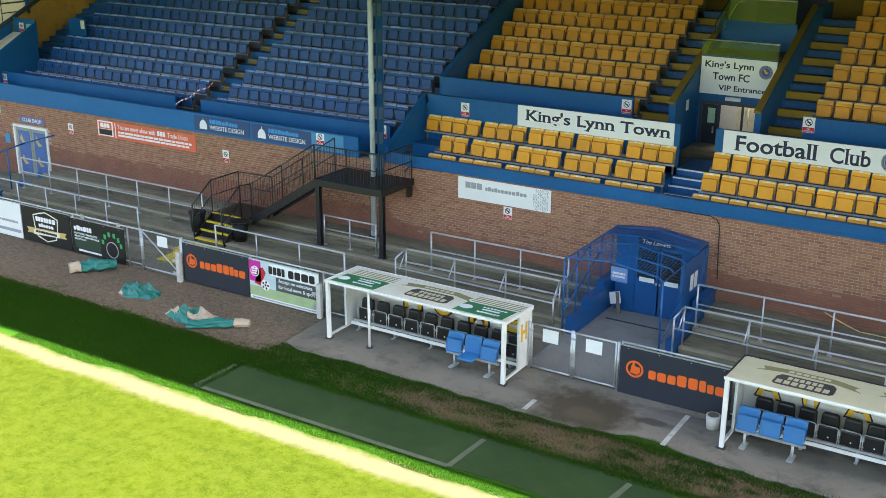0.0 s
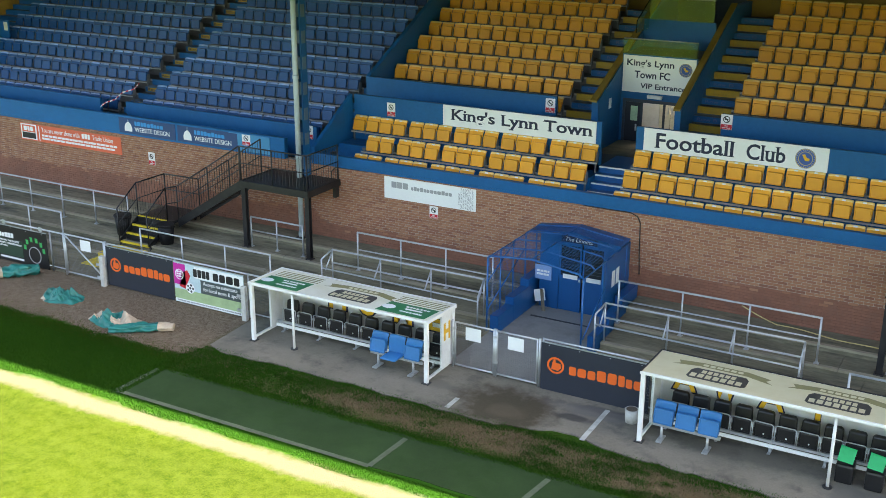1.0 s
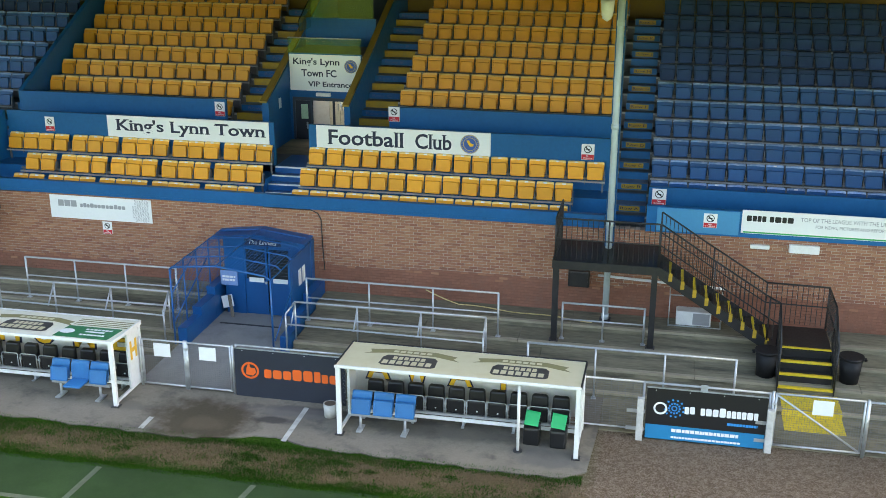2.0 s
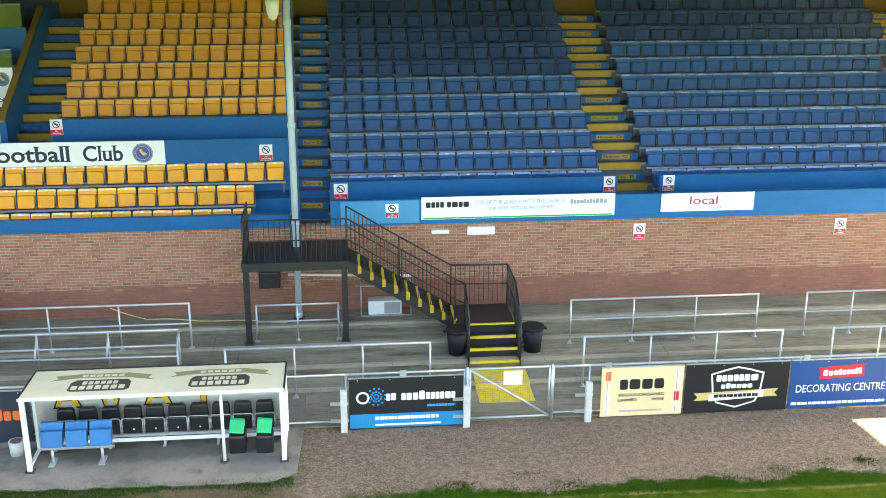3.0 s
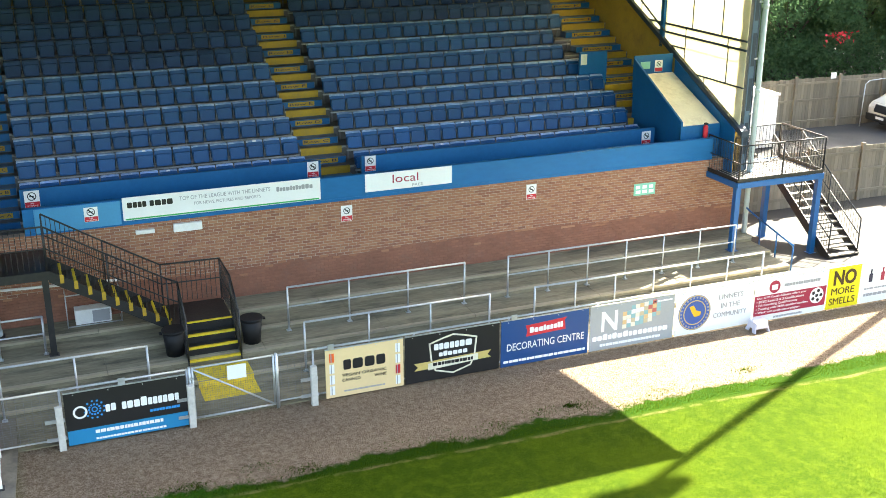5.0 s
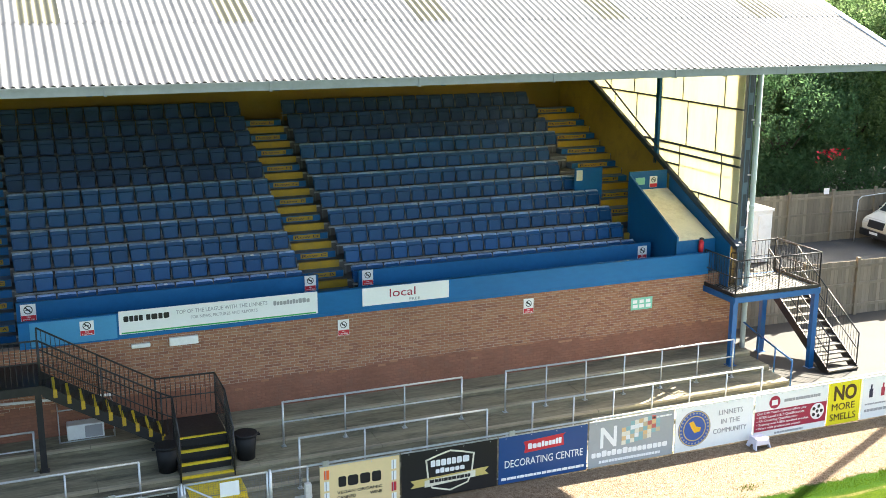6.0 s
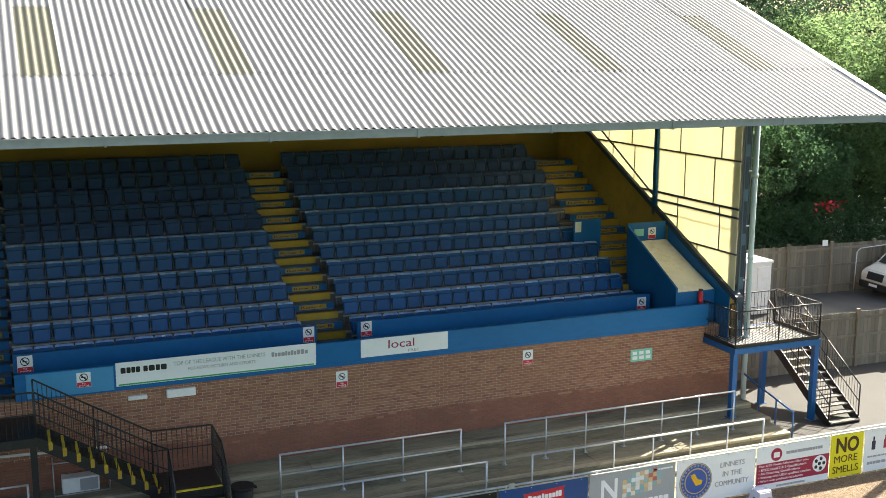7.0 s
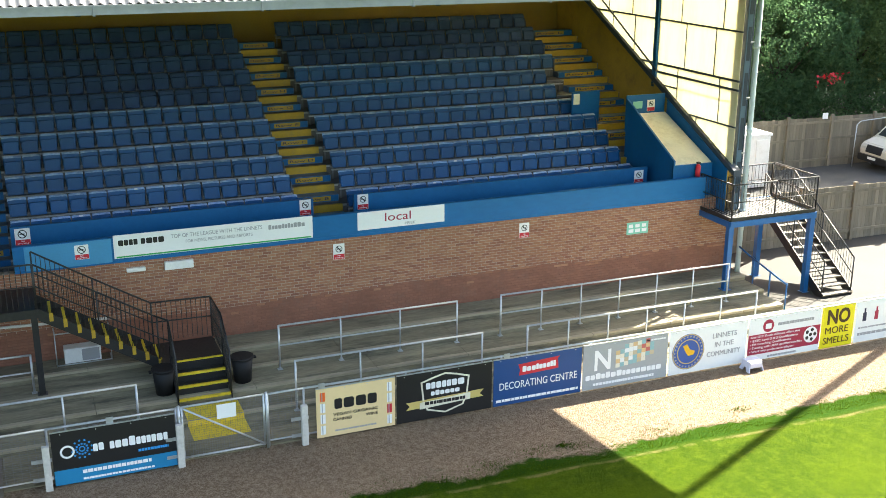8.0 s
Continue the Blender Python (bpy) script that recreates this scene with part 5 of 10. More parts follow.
def black_stairs(fx, marked=True):
    """fx maps the east stair's x to the wanted place."""
    t = thing("access_stairs", (fx(-0.95), -1.0, 0.45), "black steel access platform and stairs with yellow step edges", "stairs", "black access stairs")
    b = bmesh.new()
    box(b, fx(-2.15), fx(0.28), -1.68, -0.06, 2.42, 2.5)
    box(b, fx(-2.17), fx(0.3), -1.72, -1.66, 2.32, 2.52)
    box(b, fx(-2.19), fx(-2.13), -1.7, -0.06, 2.32, 2.52)
    box(b, fx(0.24), fx(0.3), -1.7, -0.06, 2.32, 2.52)
    part("platform", b, BLACK_STEEL, t)
    for x in (-2.1, 0.2):
        b = bmesh.new()
        z = terrace_z(-1.6)
        for dx0, dx1, dy0, dy1 in ((-0.07, 0.07, -0.07, -0.05), (-0.07, 0.07, 0.05, 0.07), (-0.012, 0.012, -0.05, 0.05)):
            box(b, fx(x) + dx0, fx(x) + dx1, -1.6 + dy0, -1.6 + dy1, z, 2.42)
        box(b, fx(x) - 0.11, fx(x) + 0.11, -1.71, -1.49, z, z + 0.015)
        part("leg", b, BLACK_STEEL, t)
    for x in (-2.05, 0.2):
        b = bmesh.new()
        box(b, fx(x) - 0.05, fx(x) + 0.05, -0.2, -0.02, 1.95, 2.42)
        part("wall_bracket", b, BLACK_STEEL, t)
    # main flight of nine treads along the wall
    n, x0, x1, z0, z1 = 9, 0.28, 2.85, 2.5, 0.9
    for i in range(n):
        xa = x0 + (x1 - x0) * i / n
        z = z0 - (z0 - z1) * (i + 1) / (n + 0.0)
        b = bmesh.new()
        box(b, fx(xa), fx(xa + 0.3), -1.62, -0.68, z - 0.035, z)
        part("tread", b, BLACK_STEEL, t)
        b = bmesh.new()
        xn = xa + 0.29
        box(b, fx(xn - 0.05), fx(xn + 0.012), -1.63, -0.67, z - 0.04, z + 0.006)
        part("step_edge", b, YELLOW_SAFETY, t, "yellow step edge")
        if not marked:
            continue
        b = bmesh.new()
        box(b, fx(xn - 0.055), fx(xn + 0.03), -1.668, -1.662, z - 0.14, z + 0.06)
        part("edge_marker", b, YELLOW_PAINT, t, "yellow edge marker on the stringer")
    for y in (-1.66, -0.66):
        b = bmesh.new()
        slab(b, [(fx(x0), y, z0 - 0.26), (fx(x0), y, z0 + 0.02), (fx(x1), y, z1 + 0.02), (fx(x1), y, z1 - 0.26)], (0, 0.03, 0))
        part("stringer", b, BLACK_STEEL, t)
    # landing and lower flight towards the pitch
    b = bmesh.new()
    box(b, fx(2.85), fx(4.25), -1.93, -0.64, 0.82, 0.9)
    box(b, fx(2.85), fx(4.25), -1.95, -1.9, 0.74, 0.9)
    part("landing", b, BLACK_STEEL, t)
    b = bmesh.new()
    box(b, fx(3.05), fx(4.25), -1.965, -1.89, 0.885, 0.908)
    part("step_edge", b, YELLOW_SAFETY, t, "yellow step edge")
    for i in range(3):
        z, y = 0.9 - 0.2 * (i + 1), -1.95 - 0.27 * i
        b = bmesh.new()
        box(b, fx(3.07), fx(4.23), y - 0.29, y, z - 0.04, z)
        box(b, fx(3.07), fx(4.23), y - 0.02, y, z, z + 0.15)
        part("tread", b, BLACK_STEEL, t)
        b = bmesh.new()
        box(b, fx(3.06), fx(4.24), y - 0.3, y - 0.23, z - 0.045, z + 0.008)
        part("step_edge", b, YELLOW_SAFETY, t, "yellow step edge")
    for x in (3.04, 4.26):
        b = bmesh.new()
        slab(b, [(fx(x) - 0.015, -1.93, 0.7), (fx(x) - 0.015, -1.93, 0.92), (fx(x) - 0.015, -2.78, 0.34), (fx(x) - 0.015, -2.78, 0.16)], (0.03, 0, 0))
        part("stringer", b, BLACK_STEEL, t)
        b = bmesh.new()
        box(b, fx(x) - 0.03, fx(x) + 0.03, -1.92, -1.86, terrace_z(-1.89), 0.85)
        box(b, fx(x) - 0.03, fx(x) + 0.03, -0.7, -0.64, terrace_z(-0.67), 0.85)
        part("leg", b, BLACK_STEEL, t)
    H = 1.05
    railing(t, [(fx(-2.13), -0.1, 2.5), (fx(-2.13), -1.66, 2.5), (fx(-0.9), -1.66, 2.5), (fx(0.26), -1.66, 2.5)], H, BLACK_STEEL)
    railing(t, [(fx(0.28), -1.66, 2.5), (fx(1.55), -1.66, 1.7), (fx(2.83), -1.66, 0.92), (fx(3.04), -1.93, 0.9)], H, BLACK_STEEL)
    railing(t, [(fx(0.28), -0.66, 2.5), (fx(1.55), -0.66, 1.7), (fx(2.83), -0.66, 0.92), (fx(4.25), -0.66, 0.9), (fx(4.25), -1.93, 0.9), (fx(4.25), -2.8, 0.3)], H, BLACK_STEEL)
    railing(t, [(fx(3.04), -1.93, 0.9), (fx(3.04), -2.8, 0.3)], H, BLACK_STEEL)
    # painted floor at the foot
    for y0, y1, z in ((-3.58, -2.8, 0.157), (-3.62, -3.6, 0.0)):
        b = bmesh.new()
        if z:
            box(b, fx(3.1), fx(4.35), y0, y1, z - 0.005, z + 0.004)
        else:
            box(b, fx(3.1), fx(4.35), -3.64, -3.615, 0.02, 0.15)
            box(b, fx(3.1), fx(4.35), -4.35, -3.64, 0.02, 0.034)
        part("painted_floor", b, YELLOW_SAFETY, t, "worn yellow paint at the foot of the stairs")
    for bx, by in ((2.82, -2.25), (4.64, -2.22)):
        bin_(fx(bx), by, terrace_z(by))


def bin_(x, y, z):
    d = thing("dustbin", (x, y, z), "black plastic dustbin standing on the terrace", "bin", "black dustbins")
    b = bmesh.new()
    rod(b, (x, y, z), (x, y, z + 0.6), 0.2, 18, 0, 0.255)
    part("body", b, BIN_BLACK, d)
    b = bmesh.new()
    rod(b, (x, y, z + 0.58), (x, y, z + 0.64), 0.275, 18)
    part("rim", b, BIN_BLACK, d)
    for s in (-1, 1):
        b = bmesh.new()
        box(b, x + s * 0.27, x + s * 0.33, y - 0.06, y + 0.06, z + 0.55, z + 0.585)
        part("handle", b, BIN_BLACK, d)


black_stairs(lambda x: x)
black_stairs(lambda x: -19.9 - x, False)

# ---- crush barriers on the terrace ----


def barrier(x0, x1, y, n, mid=True, h=1.1, kind="tall"):
    z = terrace_z(y)
    t = thing("crush_barrier", ((x0 + x1) / 2, y, z), "galvanised tubular steel crush barrier on the terrace", "barrier", "terrace barriers")
    b = bmesh.new()
    pipe(b, [(x0, y, z), (x0, y, z + h), (x1, y, z + h), (x1, y, z)], 0.026, 8)
    part("frame", b, GALV, t)
    if mid:
        b = bmesh.new()
        rod(b, (x0, y, z + h * 0.55), (x1, y, z + h * 0.55), 0.021, 8)
        part("mid_rail", b, GALV, t)
    for i in range(1, n):
        x = x0 + (x1 - x0) * i / n
        b = bmesh.new()
        rod(b, (x, y, z), (x, y, z + h), 0.022, 8)
        part("post", b, GALV, t)
    for i in range(n + 1):
        x = x0 + (x1 - x0) * i / n
        b = bmesh.new()
        box(b, x - 0.06, x + 0.06, y - 0.06, y + 0.06, z, z + 0.012)
        rod(b, (x, y, z), (x, y, z + 0.06), 0.032, 8)
        part("base_plate", b, GALV, t)
    return t


for a in ((5.62, 10.28, -1.9, 3), (11.52, 18.65, -1.9, 6), (-33.4, -24.6, -1.9, 6), (-16.05, -11.8, -1.7, 3), (-8.3, -3.45, -1.7, 3)):
    barrier(*a, h=1.13)
for a in ((-20.0, -18.1, -1.5, 2), (-1.92, 0.03, -1.48, 2)):
    barrier(*a, h=0.93)
for a in ((5.55, 10.18, -3.7, 3), (11.4, 18.25, -3.7, 6), (-22.35, -17.6, -3.7, 3), (-2.46, 2.05, -3.7, 3), (-34.2, -25.6, -3.7, 6)):
    barrier(*a, mid=False, h=1.22)


def raked_barrier(x0, x1, y, n):
    """A heavier barrier with raking props."""
    z = terrace_z(y)
    t = thing("raked_barrier", ((x0 + x1) / 2, y, z), "galvanised barrier with two rails and raking props", "barrier", "raked barriers")
    for h in (1.0, 0.62):
        b = bmesh.new()
        rod(b, (x0, y, z + h), (x1, y, z + h), 0.026, 8)
        part("rail", b, GALV, t)
    b = bmesh.new()
    pipe(b, [(x0, y, z + 1.0), (x0 - 0.12, y - 0.35, z + 0.8), (x0 - 0.12, y - 0.35, terrace_z(y - 0.35))], 0.024, 8)
    pipe(b, [(x1, y, z + 1.0), (x1, y - 0.35, z + 0.62), (x1, y - 0.35, terrace_z(y - 0.35))], 0.024, 8)
    rod(b, (x0 - 0.12, y - 0.35, z + 0.55), (x1, y - 0.35, z + 0.5), 0.022, 8)
    part("front_rail", b, GALV, t)
    for i in range(n + 1):
        x = x0 + (x1 - x0) * i / n
        b = bmesh.new()
        rod(b, (x, y, z), (x, y, z + 1.0), 0.024, 8)
        part("post", b, GALV, t)
        b = bmesh.new()
        rod(b, (x, y, z + 0.95), (x, y - 0.35, z + 0.5), 0.02, 8)
        part("prop", b, GALV, t)


raked_barrier(-16.3, -11.6, -2.6, 3)
raked_barrier(-8.3, -3.6, -2.6, 3)

# ---- blue covered entrance in the middle of the terrace ----


def build_hut():
    t = thing("entrance_cabin", (-9.75, -0.7, 0.0), "bright blue boarded lobby and caged ramp on the terrace", "cabin")
    XA, XB, YF = -11.2, -8.66, -0.66      # cage sides, lobby front
    b = bmesh.new()
    box(b, -11.25, -8.35, -5.1, 0.0, -0.1, 0.06)
    part("floor", b, CONCRETE, t, "grey concrete ramp floor")
    b = bmesh.new()
    box(b, -10.8, -9.15, -1.47, -1.4, 0.05, 0.066)
    part("drain", b, BLACK_STEEL, t, "dark drain slot across the floor")
    b = bmesh.new()
    box(b, XA + 0.3, -10.35, YF - 0.03, YF + 0.03, 0.06, 2.16)
    box(b, -9.06, XB, YF - 0.03, YF + 0.03, 0.06, 2.1)
    slab(b, [(-10.35, YF - 0.03, 1.98), (-9.06, YF - 0.03, 1.98), (-9.06, YF - 0.03, 2.16), (-10.0, YF - 0.03, 2.26), (-10.35, YF - 0.03, 2.22)], (0, 0.06, 0))
    part("front_wall", b, BLUE_STEEL, t)
    for x, y0, z1 in ((XA + 0.3, YF, 2.12), (XB - 0.04, -1.9, 2.05)):
        b = bmesh.new()
        box(b, x, x + 0.05, y0, 0.0, 0.06, z1)
        part("side_wall", b, BLUE_STEEL, t)
    b = bmesh.new()
    slab(b, [(XA, YF - 0.06, 2.14), (-10.02, YF - 0.06, 2.26), (-10.02, 0.0, 2.28), (XA, 0.0, 2.14)], (0, 0, 0.03))
    slab(b, [(-10.02, YF - 0.06, 2.26), (XB, YF - 0.06, 2.08), (XB, 0.0, 2.1), (-10.02, 0.0, 2.28)], (0, 0, 0.03))
    part("roof", b, BLUE_STEEL, t)
    for x0, x1 in ((-10.35, -9.71), (-9.69, -9.06)):
        b = bmesh.new()
        soft_box(b, x0 + 0.01, x1 - 0.01, YF - 0.025, YF + 0.015, 0.07, 1.97, 0.006)
        d = part("door", b, BLUE_STEEL, t, "blue door with a dark wired window")
        b = bmesh.new()
        box(b, x0 + 0.06, x1 - 0.06, YF - 0.035, YF - 0.02, 1.06, 1.9)
        part("window", b, DARK_GLASS, d)
        b = bmesh.new()
        for k in range(9):
            z = 1.1 + 0.09 * k
            box(b, x0 + 0.06, x1 - 0.06, YF - 0.039, YF - 0.035, z, z + 0.01)
        tagged(part("window_wires", b, FRAME_DARK, d), kind="stuff")
        b = bmesh.new()
        box(b, x0 + 0.13, x1 - 0.1, YF - 0.05, YF - 0.036, 0.98, 1.1)
        part("notice", b, WHITE_SIGN, d)
        b = bmesh.new()
        box(b, (x1 if x0 < -10 else x0 + 0.08) - 0.07, (x1 if x0 < -10 else x0 + 0.08) - 0.02, YF - 0.06, YF - 0.02, 0.94, 1.0)
        part("handle", b, GALV, d)
    b = bmesh.new()
    box(b, -10.3, -9.3, YF - 0.05, YF - 0.03, 2.0, 2.17)
    p = part("name_board", b, NAVY_INK, t, "dark blue board with white script")
    letters("The Linnets", -10.18, -9.42, 2.03, 2.14, YF - 0.05, WHITE_INK, p, shear=0.3)
    # blue painted cheeks that step down with the terrace
    for x, w in ((-11.25, 0.24), (-8.6, 0.22)):
        for k, y in enumerate(STEP_Y[1:]):
            b = bmesh.new()
            y1 = (STEP_Y + (0.0,))[k + 2]
            soft_box(b, x, x + w, y - 0.25, y1 - 0.25 if y1 < 0 else 0.0, 0.05, 0.3 + 0.21 * (k + 1), 0.01)
            part("cheek_block", b, BLUE_STEEL, t)
    # pipe cage over the ramp: five hoops
    hoops = []
    for i, y in enumerate((-3.22, -2.48, -1.73, -0.98, -0.28)):
        pts = [(XA, y, 0.2), (XA, y, 2.14), (XA + 0.07, y, 2.2), (-10.02, y, 2.3), (XB - 0.12, y, 2.14), (XB, y, 2.04), (XB, y, 0.2)]
        hoops.append(pts)
        b = bmesh.new()
        pipe(b, pts if i in (0, 4) else pts[:6], 0.026 if i == 0 else 0.022, 8)
        part("hoop", b, BLUE_STEEL, t)
    for k in (1, 3, 5):
        b = bmesh.new()
        pipe(b, [h[k] for h in hoops], 0.017, 6)
        part("runner", b, BLUE_STEEL, t)
    for pts in ([(XA, -3.22, 0.75), (XA, -0.98, 1.75)], [(XA, -3.22, 1.5), (XA, -1.73, 2.1)], [(XB, -1.73, 0.2), (XB, -1.73, 2.04)], [(XB, -3.1, 0.45), (XB, -1.73, 1.35)]):
        b = bmesh.new()
        pipe(b, pts, 0.02, 6)
        part("brace", b, BLUE_STEEL, t)
    b = bmesh.new()
    for y in np.arange(-3.2, -0.3, 0.075):
        rod(b, (XA, y, 0.5), (XA, y, 2.14), 0.0028, 3)
        rod(b, (XA + 0.07, y, 2.2), (-10.02, y, 2.3), 0.0028, 3)
        rod(b, (-10.02, y, 2.3), (XB - 0.12, y, 2.14), 0.0028, 3)
    for k in range(22):
        z = 0.5 + k * 0.075
        rod(b, (XA, -3.2, z), (XA, -0.3, z), 0.0028, 3)
    for k in range(33):
        x = XA + 0.07 + k * 0.075
        zz = 2.2 + 0.09 * (x - XA - 0.07) if x < -10.02 else 2.3 - 0.128 * (x + 10.02)
        rod(b, (x, -3.2, zz), (x, -0.3, zz), 0.0028, 3)
    tagged(part("mesh", b, BLUE_STEEL, t, "blue wire mesh"), kind="stuff")
    # notices
    b = bmesh.new()
    box(b, -11.02, -10.55, YF - 0.06, YF - 0.04, 0.84, 1.24)
    p = part("sign", b, surf("pale blue sign", (0.2, 0.33, 0.6), 0.5), t)
    b = bmesh.new()
    bars(b, -10.97, -10.6, 0.94, 1.12, YF - 0.064, 2, 3, 3)
    tagged(part("print", b, WHITE_INK, p), kind="stuff")
    for y in (-1.3, -1.0):
        b = bmesh.new()
        box(b, XB + 0.012, XB + 0.022, y, y + 0.2, 1.2, 1.62)
        part("poster", b, WHITE_SIGN, t)
    # placard leaning in the corner
    q = thing("placard", (-10.75, -0.85, 0.06), "white placard on a wooden stake leaning on the blue wall", "placard")
    b = bmesh.new()
    slab(b, [(-10.9, -0.93, 0.26), (-10.6, -0.93, 0.34), (-10.7, -0.82, 0.62), (-11.0, -0.82, 0.54)], (0, 0.015, 0))
    part("board", b, WHITE_SIGN, q)
    for dx in (0, 0.05):
        b = bmesh.new()
        slab(b, [(-10.66 + dx, -1.0, 0.06), (-10.62 + dx, -1.0, 0.06), (-10.76 + dx, -0.84, 0.6), (-10.8 + dx, -0.84, 0.6)], (0, -0.02, 0))
        part("stake", b, TIMBER, q)


build_hut()

# ---- dugouts ----


def bucket_seat(d, x, y, z, turn):
    """A black seat bolted to the dugout's bench: rounded head, dished back, folded pan in a steel hoop."""
    m = pose(x, y, z, 0, 0, turn)

    def put(nm, b, mat, parent, label=""):
        bmesh.ops.transform(b, matrix=m, verts=b.verts[:])
        return part(nm, b, mat, parent, label)
    b = bmesh.new()
    soft_box(b, -0.19, 0.19, -0.06, 0.05, 0.44, 0.81, 0.05, seg=3)
    for v in b.verts:
        if v.co.z > 0.68:
            v.co.x *= 1 - 14.0 * (v.co.z - 0.68) ** 2
            v.co.y += 0.04 * (v.co.z - 0.68) / 0.13
    s = put("seat", b, BLACK_SEAT, d)
    b = bmesh.new()
    soft_box(b, -0.185, 0.185, -0.15, -0.08, 0.26, 0.585, 0.03, seg=2)
    soft_box(b, -0.15, 0.15, -0.156, -0.145, 0.3, 0.55, 0.005, seg=1)
    put("seat_pan", b, BLACK_SEAT, s)
    b = bmesh.new()
    pipe(b, [(-0.205, -0.17, 0.22), (-0.205, -0.165, 0.58), (-0.17, -0.165, 0.61), (0.17, -0.165, 0.61), (0.205, -0.165, 0.58), (0.205, -0.17, 0.22)], 0.012, 6)
    put("frame", b, GALV, s)
    b = bmesh.new()
    rod(b, (0.02, -0.165, 0.36), (0.02, -0.152, 0.36), 0.018, 8)
    put("sticker", b, WHITE_SIGN, s)


def seat_bench(x0, n, y, z, down=None, pitch=0.47):
    """Sky blue seats on a beam with two feet."""
    w = n * pitch
    t = thing("seat_bench", (x0 + w / 2, y, z), "bench of three sky blue plastic seats on a steel beam", "bench", "blue benches")
    for i in range(n):
        x = x0 + pitch * (i + 0.5)
        b = bmesh.new()
        back_shell(b, 0.43, 0.42, 0.86, 0.03)
        bmesh.ops.translate(b, verts=b.verts[:], vec=(x, y, z))
        part("backrest", b, PALE_BLUE_SEAT, t)
        b = bmesh.new()
        if i == down:
            soft_box(b, x - 0.2, x + 0.2, y - 0.46, y - 0.03, z + 0.4, z + 0.45, 0.02)
        else:
            seat_pan(b, 0.41, 0.4, 0.72)
            bmesh.ops.translate(b, verts=b.verts[:], vec=(x, y, z))
        part("seat_pan", b, PALE_BLUE_SEAT, t)
    b = bmesh.new()
    box(b, x0, x0 + w, y - 0.08, y - 0.02, z + 0.3, z + 0.36)
    part("beam", b, GALV, t)
    for x in (x0 + 0.2, x0 + w - 0.25):
        b = bmesh.new()
        rod(b, (x, y - 0.05, z), (x, y - 0.05, z + 0.3), 0.03, 8)
        soft_box(b, x - 0.06, x + 0.06, y - 0.24, y + 0.1, z, z + 0.035, 0.01)
        part("foot", b, GALV, t)


LETTER_H = surf("amber sign vinyl", (0.75, 0.42, 0.02), 0.45, var=0.06)


